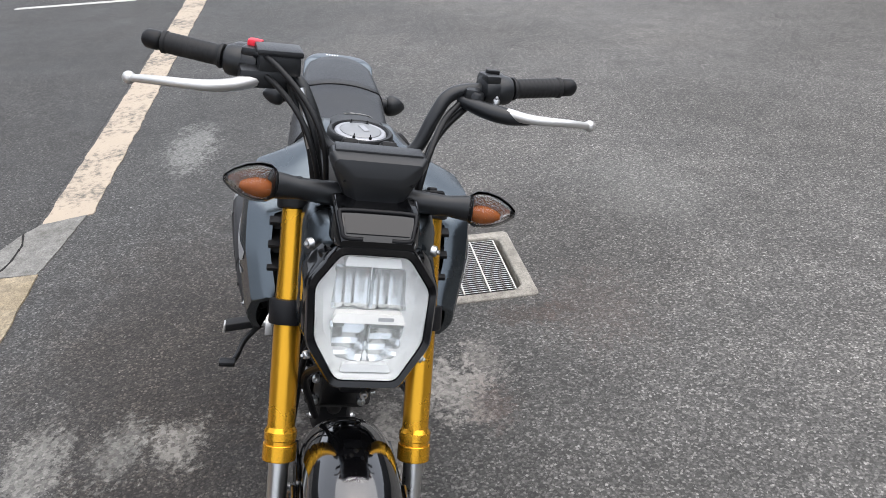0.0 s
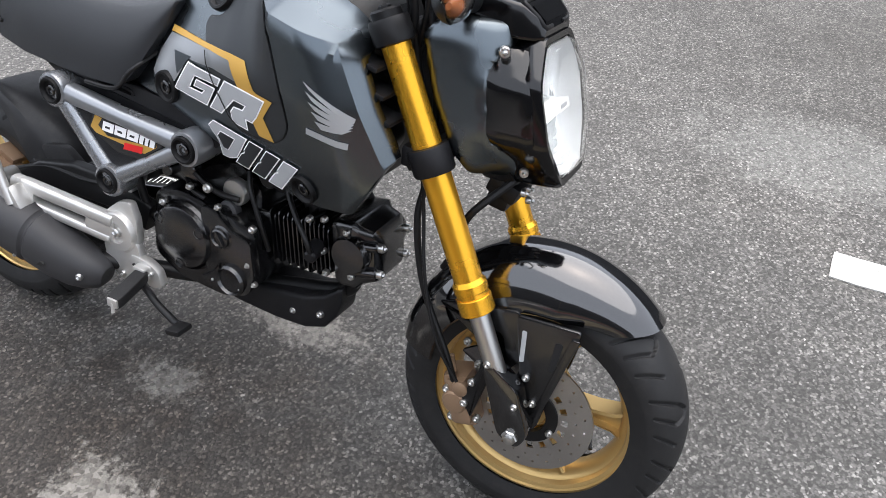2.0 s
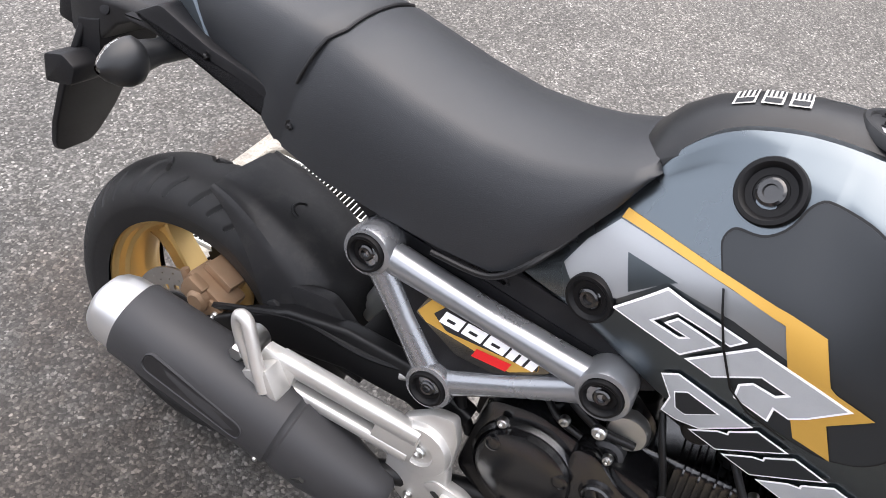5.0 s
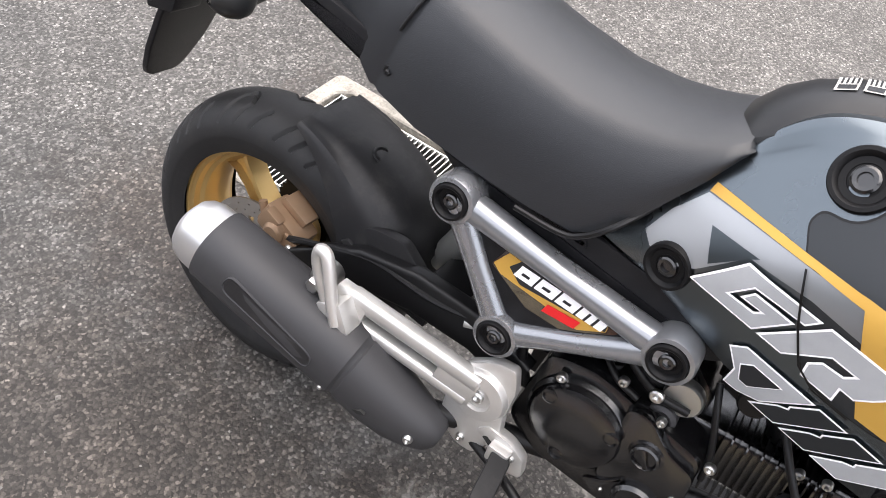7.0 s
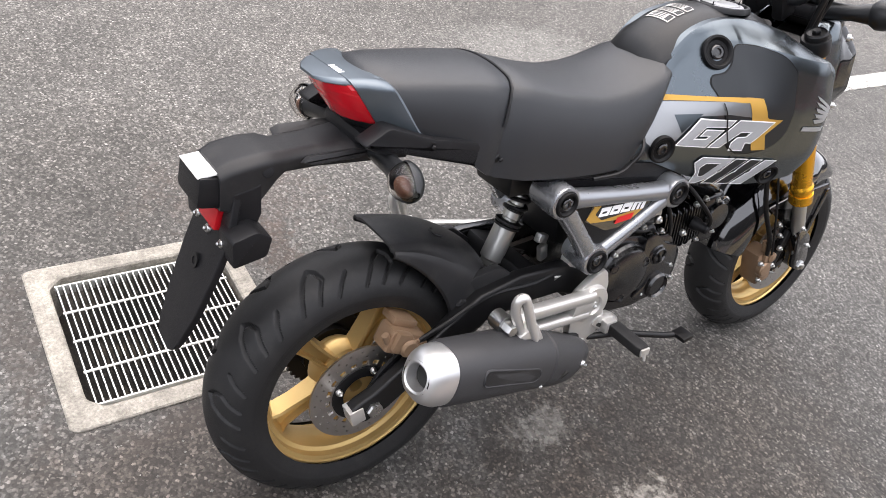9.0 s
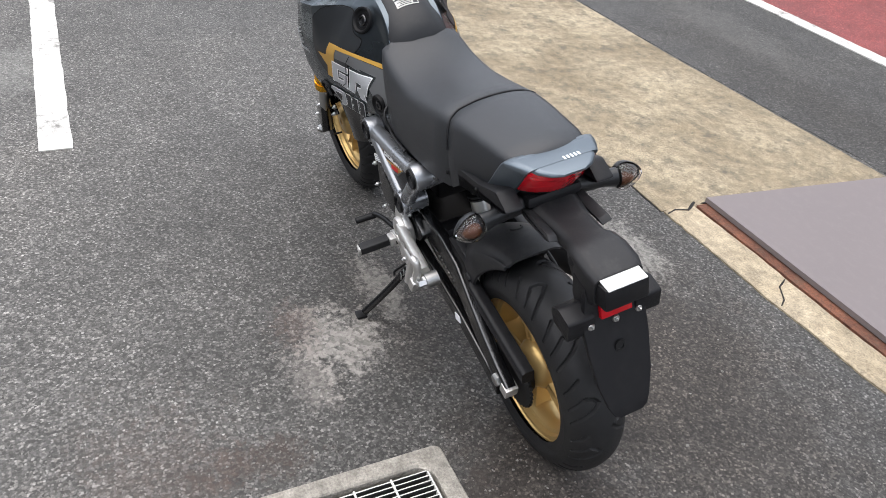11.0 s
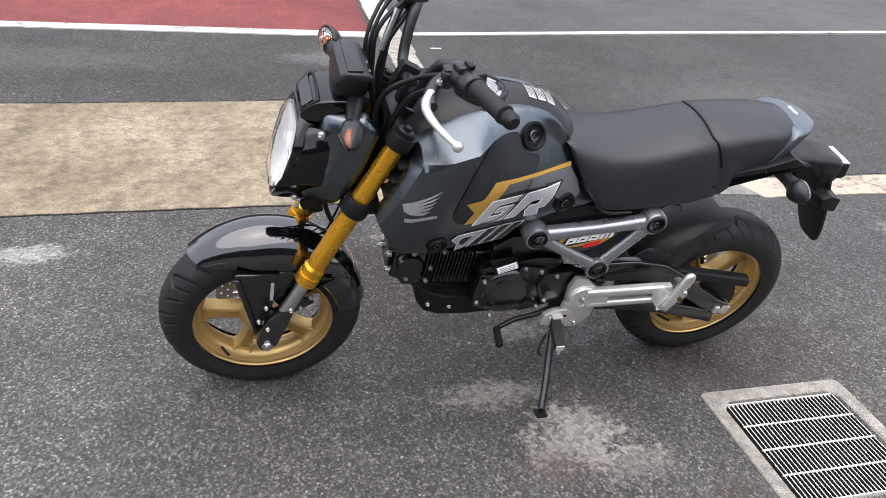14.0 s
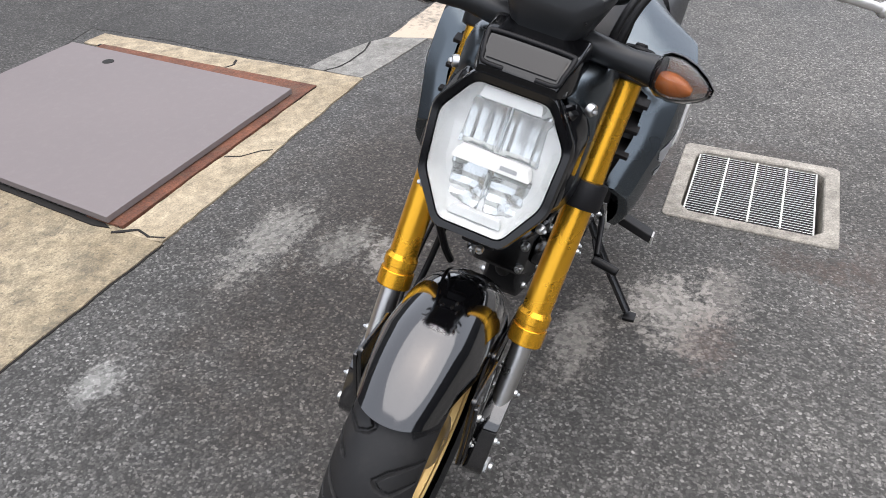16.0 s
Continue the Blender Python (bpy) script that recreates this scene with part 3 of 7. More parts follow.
strip("crack", [(-0.40, -1.160), (-0.452, -1.130), (-0.52, -1.118), (-0.643, -1.121), (-0.74, -1.147), (-0.742, -1.142), (-0.643, -1.113), (-0.52, -1.111), (-0.452, -1.121), (-0.40, -1.150)], -0.02, 0.006, M_DARKJOINT, band, 0.004, 0.02)

# painted lines
structure(strip("cream_line", [(-0.818, -1.10), (-0.885, -0.925), (-5.84, -1.10), (-12, -1.32), (-12, -1.52), (-5.9, -1.30)], -0.01, 0.004, M_YELLOW, rough=0.008), "worn cream painted bay line", "road marking")
structure(strip("bay_line", [(1.645, 0.895), (1.645, 1.0), (9, 1.05), (9, 0.945)], -0.01, 0.004, M_WHITE, rough=0.004), "white painted line on asphalt", "road marking")
structure(strip("cross_line", [(-5.9, -2.9), (-6.02, -1.8), (-6.12, -1.8), (-6.0, -2.9)], -0.01, 0.004, M_WHITE, rough=0.004), "white painted cross line", "road marking")
structure(strip("red_lane", [(0.47, -3.22), (9, -3.05), (9, -5.1), (1.35, -5.12), (0.45, -5.2)], -0.02, 0.004, M_RED), "red coloured asphalt lane", "road")
structure(strip("lane_line", [(0.45, -3.15), (3.4, -3.07), (9, -2.92), (9, -3.03), (3.4, -3.18), (0.45, -3.26)], -0.01, 0.008, M_WHITE, rough=0.006), "white painted line along the red lane", "road marking")
structure(strip("road", [(0.25, -3.20), (-1.34, -3.42), (-12, -4.9), (-30, -9), (-30, -40), (30, -40), (30, -5.9), (0.3, -5.55)], -0.02, 0.0035, M_ROAD), "damp grey road asphalt", "road")
structure(strip("edge_line", [(0.27, -3.21), (-1.34, -3.46), (-8, -4.4), (-8, -4.46), (-1.34, -3.52), (0.27, -3.27)], -0.01, 0.008, M_WHITE, rough=0.004), "white painted road edge line", "road marking")
structure(strip("thin_line", [(0.23, -5.22), (-0.71, -5.26), (-4, -5.6), (-4, -5.64), (-0.71, -5.30), (0.23, -5.26)], -0.01, 0.008, M_WHITE, rough=0.003), "thin white painted line", "road marking")
structure(strip("kerb_far", [(0.42, -5.45), (-1.7, -5.68), (-3.05, -6.15), (-12, -9), (-12, -9.3), (-3.05, -6.42), (-1.7, -5.9), (0.42, -5.66)], -0.05, 0.03, M_KERB, rough=0.004), "pale concrete kerb beyond the road edge", "kerb")
structure(strip("short_dash", [(0.145, -2.95), (0.075, -2.955), (0.075, -2.975), (0.145, -2.97)], -0.01, 0.004, M_WHITE), "short white paint dash", "road marking")
structure(strip("soil_bed", [(0.9, -5.1), (9, -5.08), (9, -9), (0.9, -9), (0.45, -5.7), (0.45, -5.25)], -0.02, 0.012, M_SOIL, rough=0.02), "dark planted soil verge", "soil")

# row of kerb stones between the lanes
row = thing("kerb_row", "row of pale concrete kerb stones flush with the asphalt", "kerb")
y = -2.24
k = 0
while y > -5.5:
    ln = 0.30 if y > -3.2 else 0.55
    slab("kerb_stone", 0.262 + 0.008 * math.sin(k * 2.1), 0.432 + 0.006 * math.sin(k * 3.3), y - ln + 0.008, y, -0.05, 0.009, M_KERB if y > -3.2 else M_WHITE, row, 0.006)
    y -= ln
    k += 1

# post and its grass
post = thing("post", "weathered grey wooden post standing at the lane edge", "post")
bm = bmesh.new()
tube(bm, [(0.95, -4.34, -0.05), (0.945, -4.36, 0.4), (0.93, -4.37, 1.0), (0.93, -4.38, 2.2)], 0.045, 14)
part("shaft", bm, M_POST, post)
bm = bmesh.new()
turned(bm, (0.95, -4.34, 0.0), (0, 0, 1), [(0.075, 0.0), (0.07, 0.01), (0.05, 0.035), (0.046, 0.05)], 18)
part("foot_collar", bm, M_POST, post)
rng = random.Random(5)
bm = bmesh.new()
for _ in range(2600):
    x, yy = rng.uniform(0.9, 5.0), rng.uniform(-6.4, -5.12)
    h, a = rng.uniform(0.03, 0.11), rng.uniform(0, math.tau)
    w = 0.004
    dx, dy = math.cos(a) * w, math.sin(a) * w
    lx, ly = rng.uniform(-0.03, 0.03), rng.uniform(-0.03, 0.03)
    p = [(x - dx, yy - dy, 0.008), (x + dx, yy + dy, 0.008), (x + lx * 0.5 + dx * 0.6, yy + ly * 0.5 + dy * 0.6, 0.01 + h * 0.6), (x + lx, yy + ly, 0.01 + h)]
    v = [bm.verts.new(q) for q in p]
    bm.faces.new((v[0], v[1], v[2]))
    bm.faces.new((v[0], v[2], v[3]))
tagged(part("grass", bm, M_GRASS, smooth=0, weld=False), "short green grass on the verge", "grass", kind="stuff")

# plain unseen walls, added on four sides to keep low sky out of reflections
structure(slab("blocker_forecourt", -14, 14, 8.0, 8.3, -0.05, 3.4, M_BLOCKER, None, 0.01), "unseen dark grey wall added to block low sky on the forecourt side", "wall")
structure(slab("blocker_road_side", -16, 16, -15.3, -15.0, -0.05, 6.0, M_BLOCKER, None, 0.01), "unseen dark grey wall added to block low sky on the road side", "wall")
structure(slab("blocker_ahead", 14.0, 14.3, -15, 8.0, -0.05, 1.1, M_BLOCKER, None, 0.01), "unseen low dark grey wall added to block sky at the horizon", "wall")
structure(slab("blocker_behind", -14.3, -14.0, -15, 8.0, -0.05, 1.1, M_BLOCKER, None, 0.01), "unseen low dark grey wall added to block sky at the horizon", "wall")

# loose grit
rng = random.Random(11)
bm = bmesh.new()
for _ in range(3200):
    x, yy = rng.uniform(-2.4, 3.2), rng.uniform(-0.85, 3.0)
    if rng.random() < 0.35:
        x, yy = GX + rng.gauss(0, 0.32), GY + rng.gauss(0, 0.30)
    q = GM.inverted() @ Vector((x, yy, 0))
    if max(abs(q.x), abs(q.y)) < GHALF:
        continue
    r = rng.uniform(0.0014, 0.0038) * (1.6 if rng.random() < 0.06 else 1)
    a = rng.uniform(0, math.tau)
    pts = [Vector((x + math.cos(a + k * 1.57) * r * rng.uniform(0.7, 1.3), yy + math.sin(a + k * 1.57) * r * rng.uniform(0.7, 1.3), 0.0004)) for k in range(4)]
    top = bm.verts.new((x, yy, r * rng.uniform(0.7, 1.2)))
    v = [bm.verts.new(p) for p in pts]
    for k in range(4):
        bm.faces.new((v[k], v[(k + 1) % 4], top))
tagged(part("loose_grit", bm, M_GRIT, smooth=0, weld=False), "loose pale grit scattered on the asphalt", "grit", kind="stuff")

# storm drain
drain = thing("storm_drain", "galvanised steel drain grate in a concrete surround", "drain grate", GM)
bm = bmesh.new()
o = rounded([(-GHALF + 0.012, -GHALF), (GHALF - 0.012, -GHALF), (GHALF, -GHALF + 0.012), (GHALF, GHALF - 0.012), (GHALF - 0.012, GHALF), (-GHALF + 0.012, GHALF), (-GHALF, GHALF - 0.012), (-GHALF, -GHALF + 0.012)], 0.008, 3)
hi_ = GHALF - 0.042
inn = rounded([(-hi_ + 0.028, -hi_), (hi_ - 0.028, -hi_), (hi_, -hi_ + 0.028), (hi_, hi_ - 0.028), (hi_ - 0.028, hi_), (-hi_ + 0.028, hi_), (-hi_, hi_ - 0.028), (-hi_, -hi_ + 0.028)], 0.008, 3)
loft(bm, [[(x, yq, -0.06) for x, yq in o], [(x, yq, 0.003) for x, yq in o], [(x * 0.987, yq * 0.987, 0.006) for x, yq in o], [(x * 1.02, yq * 1.02, 0.006) for x, yq in inn], [(x, yq, 0.002) for x, yq in inn], [(x, yq, -0.10) for x, yq in inn]], cap=False)
part("surround", bm, M_DRAINCON, drain, "cast concrete surround")
bm = bmesh.new()
block(bm, pose(0, 0, -0.13), (hi_ * 2 + 0.03, hi_ * 2 + 0.03, 0.06), 0)
part("pit_floor", bm, M_SILT, drain)
ga = hi_ - 0.011
for yy in (-ga, ga - 0.010):
    slab("edge_bar", -ga, ga, yy - 0.002, yy + 0.002, -0.025, 0.0012, M_GALV, drain, 0.0008)
slat = None
SLATS = 27
for i in range(SLATS):
    x = -ga + 0.004 + i * (2 * ga - 0.008) / (SLATS - 1)
    if slat is None:
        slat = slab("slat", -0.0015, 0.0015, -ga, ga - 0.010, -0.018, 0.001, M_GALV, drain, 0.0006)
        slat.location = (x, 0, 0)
        # bright tops only; the other faces have the slot shade in their colour
        slat.data.materials.append(M_SLATSHADE)
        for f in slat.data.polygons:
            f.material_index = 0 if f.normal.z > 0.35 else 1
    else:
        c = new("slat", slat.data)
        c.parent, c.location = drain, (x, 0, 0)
for i in range(3):
    yy = -ga + (2 * ga - 0.010) * (i + 1) / 4
    bm = bmesh.new()
    cyl(bm, (-ga, yy, 0.0010), (ga, yy, 0.0010), 0.0028, n=8)
    part("cross_rod", bm, M_GALV, drain)

# ---- motorcycle, built upright and leaned onto its side stand ----
BIKE = Matrix.Translation((0, -0.035, 0)) @ pose(0, 0, 0, 0, 0, 1.2) @ pose(0, 0, 0, -11.0, 0, 0)
bike = thing("motorcycle", "small gunmetal and black motorcycle with gold wheels on its side stand", "motorcycle", BIKE)
RAX, FAX = Vector((0.040, 0, 0.2425)), Vector((1.232, 0, 0.2375))
UP = Vector((-0.4226, 0, 0.9063))
STEER = Matrix.Translation(FAX + Vector((-0.035, 0, 0))) @ Matrix.Rotation(radians(0.5), 4, UP) @ Matrix.Translation(-FAX - Vector((-0.035, 0, 0)))


def sub(name, bm, mat_, parent=None, label="", smooth=38, steer=False):
    if steer:
        bm.transform(STEER)
    return part(name, bm, mat_, parent or bike, label, smooth)


def bolt(parent, at, d, r=0.006, mat_=None, steer=False, h=0.004):
    bm = bmesh.new()
    at, d = Vector(at), Vector(d).normalized()
    turned(bm, at - d * 0.004, d, [(r, 0), (r, h + 0.002), (r * 0.8, h + 0.004)], 10)
    turned(bm, at, d, [(r * 0.45, h + 0.0005), (r * 0.45, h + 0.003), (r * 0.25, h + 0.0045)], 6)
    return sub("bolt", bm, mat_ or M_STEEL, parent, steer=steer)


# wheels
GROOVES = (((0.076, 0.0), (0.050, 0.014), (0.026, 0.030), (0.012, 0.046)), ((0.012, 0.046), (0.020, 0.055), (0.036, 0.060)), ((0.036, 0.060), (0.056, 0.046), (0.076, 0.036)), ((0.040, 0.100), (0.060, 0.084), (0.078, 0.074)))


def tyre_mesh(c, R, half, rin, pitch, steer):
    """A round-shouldered tyre with thin hooked grooves sunk into each shoulder."""
    cols, rows = 660, 112
    n = round(math.tau * R / pitch)
    step = math.tau * R / n
    A, S = np.meshgrid(np.arange(cols) * math.tau / cols, np.linspace(-1, 1, rows + 1), indexing="ij")
    ang = S * radians(118)
    over = np.maximum(0, np.abs(ang) - math.pi / 2) / radians(28)
    yy = np.where(over > 0, np.sign(S) * half * (1 - 0.12 * over ** 1.3), np.sin(ang) * half)
    r = R - (1 - np.cos(np.minimum(np.abs(ang), math.pi / 2))) * half * 0.82 - over * (R - half * 0.82 - rin)
    lat = np.abs(ang) * half
    g = np.zeros_like(A)
    for shift in (-1, 0, 1):
        u = (A * R + np.where(S < 0, 0, 0.5) * step) % step + shift * step
        for line in GROOVES:
            for (l0, u0), (l1, u1) in zip(line, line[1:]):
                dl, du = l1 - l0, (u1 - u0) * step / 0.13
                ub = u0 * step / 0.13
                k = np.clip(((lat - l0) * dl + (u - ub) * du) / (dl * dl + du * du), 0, 1)
                d = np.hypot(lat - l0 - k * dl, u - ub - k * du)
                g = np.maximum(g, np.clip((0.0036 - d) / 0.0016, 0, 1))
    r = r - 0.0055 * g + 0.0012 * np.exp(-((np.abs(ang) - radians(96)) / 0.03) ** 2)
    xs, zs = c.x + np.sin(A) * r, c.z + np.cos(A) * r
    bm = bmesh.new()
    vs = [[bm.verts.new((xs[i, j], c.y + yy[i, j], zs[i, j])) for j in range(rows + 1)] for i in range(cols)]
    for i in range(cols):
        p, q = vs[i], vs[(i + 1) % cols]
        for j in range(rows):
            bm.faces.new((p[j], p[j + 1], q[j + 1], q[j]))
    return bm


def around(bm, c, prof, n=96, closed=True):
    """A body turned about the wheel's axis: profile of (radius, y)."""
    vs = [[bm.verts.new((c.x + math.sin(i * math.tau / n) * r, c.y + yy, c.z + math.cos(i * math.tau / n) * r)) for r, yy in prof] for i in range(n)]
    k = len(prof)
    for i in range(n):
        A, Bq = vs[i], vs[(i + 1) % n]
        for j in range(k if closed else k - 1):
            bm.faces.new((A[j], A[(j + 1) % k], Bq[(j + 1) % k], Bq[j]))


def disc_mesh(c, r0, r1, yy):
    """A brake disc with a ring of long slots near its carrier and rows of small holes."""
    bm = bmesh.new()
    n = 144
    rad = [r0 + (r1 - r0) * k for k in (0, 0.14, 0.34, 0.52, 0.58, 0.76, 0.82, 1.0)]
    for i in range(n):
        for j in range(7):
            if (j == 1 and i % 8 in (0, 1, 2, 3)) or (j == 3 and i % 6 == 2) or (j == 5 and i % 6 == 5):
                continue
            q = []
            for a, r in ((i, rad[j]), (i + 1, rad[j]), (i + 1, rad[j + 1]), (i, rad[j + 1])):
                t = (a % n) * math.tau / n
                q.append(bm.verts.new((c.x + math.sin(t) * r, yy, c.z + math.cos(t) * r)))
            bm.faces.new(q)
    bmesh.ops.remove_doubles(bm, verts=bm.verts, dist=1e-5)
    bmesh.ops.solidify(bm, geom=bm.faces[:], thickness=0.004)
    return bm


def wheel(name, c, R, half, rimhalf, turn, disc_y, steer, pitch):
    w = new(name)
    w.parent = bike
    w["label"] = "gold cast wheel with a black road tyre"
    sub("tyre", tyre_mesh(c, R, half, 0.162, pitch, steer), M_RUBBER, w, "black rubber tyre with hooked grooves", 30, steer)
    h = rimhalf
    bm = bmesh.new()
    around(bm, c, [(0.1700, -h), (0.1700, -h + 0.004), (0.160, -h + 0.007), (0.152, -h + 0.018), (0.145, -h * 0.3), (0.145, h * 0.3), (0.152, h - 0.018), (0.160, h - 0.007), (0.1700, h - 0.004), (0.1700, h), (0.1680, h + 0.0025), (0.1645, h + 0.0025), (0.1625, h - 0.001), (0.1560, h - 0.003), (0.1535, h - 0.013), (0.1470, h - 0.017), (0.1395, h * 0.25), (0.1395, -h * 0.25), (0.1470, -h + 0.017), (0.1535, -h + 0.013), (0.1560, -h + 0.003), (0.1625, -h + 0.001), (0.1645, -h - 0.0025), (0.1680, -h - 0.0025)])
    sub("rim", bm, M_GOLDRIM, w, "gold cast rim", 34, steer)
    for k in range(5):
        t = turn + k * math.tau / 5
        m = Matrix.Translation(c) @ Matrix.Rotation(t, 4, "Y")
        bm = bmesh.new()
        # a forked channel-section spoke: web and two ribs
        sec = []
        for r, hw, dp in ((0.030, 0.017, 0.022), (0.06, 0.0135, 0.019), (0.10, 0.0145, 0.017), (0.128, 0.0175, 0.018), (0.142, 0.025, 0.020)):
            e = 0.0048
            sec.append([m @ Vector(p) for p in ((-hw, -dp, r), (-hw + e, -dp - 0.002, r), (-hw + e * 1.4, -dp * 0.45, r), (hw - e * 1.4, -dp * 0.45, r), (hw - e, -dp - 0.002, r), (hw, -dp, r), (hw, dp, r), (hw - e, dp + 0.002, r), (hw - e * 1.4, dp * 0.45, r), (-hw + e * 1.4, dp * 0.45, r), (-hw + e, dp + 0.002, r), (-hw, dp, r))])
        loft(bm, sec)
        sub("spoke", bm, M_GOLDRIM, w, smooth=40, steer=steer)
    bm = bmesh.new()
    around(bm, c, [(0.012, -0.05), (0.030, -0.05), (0.034, -0.045), (0.037, -0.02), (0.050, -0.012), (0.056, 0.012), (0.056, 0.022), (0.050, 0.030), (0.042, 0.045), (0.030, 0.05), (0.012, 0.05)], 40)
    sub("hub", bm, M_GOLDRIM, w, smooth=40, steer=steer)
    dm = sub("brake_disc", disc_mesh(c, 0.048 if steer else 0.050, 0.108 if steer else 0.093, c.y + disc_y), M_DISC, w, "drilled steel brake disc", 30, steer)
    bm = bmesh.new()
    around(bm, c, [(0.034, disc_y - 0.004), (0.044, disc_y - 0.005), (0.053, disc_y - 0.003), (0.053, disc_y + 0.007), (0.034, disc_y + 0.007)], 60)
    sub("disc_carrier", bm, M_DARK, dm, smooth=40, steer=steer)
    for k in range(4):
        t = k * math.tau / 4 + 0.4
        bolt(dm, c + Vector((math.sin(t) * 0.047, disc_y - 0.006, math.cos(t) * 0.047)), (0, -1, 0), 0.006, steer=steer)
    bm = bmesh.new()
    tube(bm, [c + Vector((0.10, 0.03, -0.10)), c + Vector((0.092, 0.05, -0.094)), c + Vector((0.085, 0.066, -0.088))], 0.0035, 8, 3)
    sub("valve_stem", bm, M_DARK, w, steer=steer)
    return w


wf = wheel("front_wheel", FAX, 0.2375, 0.0595, 0.040, 0.25, -0.058, True, 0.125)
wr = wheel("rear_wheel", RAX, 0.2425, 0.0655, 0.046, 0.5, -0.066, False, 0.130)
bm = bmesh.new()
n = 72
prof = []
for i in range(n):
    r = 0.073 + (0.006 if i % 2 else 0.0)
    t = i * math.tau / n
    prof.append((math.sin(t) * r + RAX.x, math.cos(t) * r + RAX.z))
prism(bm, prof, 0.070, 0.076, 0.0)
sub("sprocket", bm, M_DARK, wr, "rear sprocket", 30)
bm = bmesh.new()
turned(bm, RAX + Vector((0, 0.05, 0)), (0, 1, 0), [(0.05, 0), (0.05, 0.018), (0.04, 0.022)], 32)
sub("sprocket_hub", bm, M_DARK, wr)

# front fork
for s in (-1, 1):
    leg = new("fork_leg")
    leg.parent = bike
    leg["label"] = "upside-down fork leg with gold upper tube"

    def F(L, off=0.0, s=s):
        return FAX + UP * L + Vector((off, s * 0.1065, 0))
    bm = bmesh.new()
    turned(bm, F(0.205), UP, [(0.0175, 0.0), (0.0252, 0.0005), (0.0262, 0.0016), (0.0262, 0.025), (0.0256, 0.0262), (0.0236, 0.0264), (0.0236, 0.0325), (0.0246, 0.0328), (0.0252, 0.0340), (0.0252, 0.046), (0.0213, 0.053), (0.0212, 0.25), (0.0200, 0.30), (0.0200, 0.43)], 48)
    sub("upper_tube", bm, M_GOLDFORK, leg, "gold anodised tube", 12, True)
    bm = bmesh.new()
    turned(bm, F(0.03), UP, [(0.0155, 0), (0.0155, 0.19)], 28)
    sub("lower_tube", bm, M_STEEL, leg, "polished steel tube", 30, True)
    bm = bmesh.new()
    turned(bm, F(0.595), UP, [(0.022, 0), (0.027, 0.002), (0.028, 0.006), (0.028, 0.030), (0.0265, 0.034)], 32)
    turned(bm, F(0.628), UP, [(0.021, 0), (0.021, 0.010), (0.0185, 0.013), (0.0175, 0.010), (0.012, 0.010)], 32)
    turned(bm, F(0.634), UP, [(0.0085, 0), (0.0085, 0.010), (0.007, 0.012)], 6)
    sub("fork_cap", bm, M_DARK, leg, "dark fork cap and clamp ring", 30, True)
    bm = bmesh.new()
    turned(bm, F(0.417), UP, [(0.021, 0), (0.0285, 0.001), (0.0300, 0.004), (0.0300, 0.036), (0.0285, 0.039), (0.021, 0.040)], 32)
    block(bm, Matrix.Translation(F(0.437, -0.022)), (0.035, 0.03, 0.03), 0.005)
    sub("lower_clamp_ring", bm, M_PLASTIC, leg, "black clamp ring", 30, True)
    bm = bmesh.new()
    prism(bm, rounded([(FAX.x - 0.024, FAX.z - 0.008), (FAX.x + 0.010, FAX.z - 0.022), (FAX.x + 0.024, FAX.z + 0.006), (FAX.x - 0.004, FAX.z + 0.082), (FAX.x - 0.052, FAX.z + 0.115), (FAX.x - 0.062, FAX.z + 0.10)], 0.012), s * 0.090, s * 0.122, 0.004)
    sub("axle_holder", bm, M_GLOSS, leg, "black axle holder", 30, True)
    bm = bmesh.new()
    turned(bm, FAX + Vector((-0.002, s * 0.118, -0.002)), (0, s, 0), [(0.013, 0), (0.013, 0.007), (0.011, 0.009)], 6)
    turned(bm, FAX + Vector((-0.002, s * 0.118, -0.002)), (0, s, 0), [(0.007, 0), (0.007, 0.014), (0.005, 0.015)], 14)
    sub("axle_nut", bm, M_STEEL, leg, "bright axle nut", 30, True)
    for dx, dz in ((-0.004, 0.055), (-0.055, 0.112)):
        bolt(leg, FAX + Vector((dx, s * 0.122, dz)), (0, s, 0), 0.0055, steer=True)

# front fender
bm = bmesh.new()
rings = []
for i in range(45):
    a0 = 39 - i * 118 / 44
    f = i / 44
    R0 = 0.256 + 0.016 * math.sin(min(1, f / 0.45) * math.pi / 2) - 0.024 * max(0, f - 0.5) * 2
    w = 0.074 - 0.016 * max(0, 0.25 - f) / 0.25 - 0.010 * max(0, f - 0.7) / 0.3
    dp = 0.072 - 0.030 * max(0, 0.22 - f) / 0.22 + 0.012 * math.exp(-((f - 0.45) / 0.2) ** 2)
    ring = []
    for lay in (0, 0.0035):
        pts = []
        for j in range(25):
            s = -1 + j / 12
            yy = math.sin(s * math.pi / 2) * (w - lay)
            wide = min(1, abs(math.sin(s * math.pi / 2)))
            drop = dp * (0.75 * (1 - max(0, 1 - wide ** 3.0) ** 0.4) + 0.25 * wide ** 2) + 0.0010 * (abs(s) < 0.05)
            a = radians(a0 - 10 * s * s * (1 - f) ** 4)
            r = R0 - lay - drop
            pts.append(FAX + Vector((math.sin(a) * r, yy, math.cos(a) * r)))
        ring += pts if lay == 0 else pts[::-1]
    rings.append(ring)
loft(bm, rings)
fen = sub("front_fender", bm, M_GLOSS, None, "gloss black front fender", 40, True)
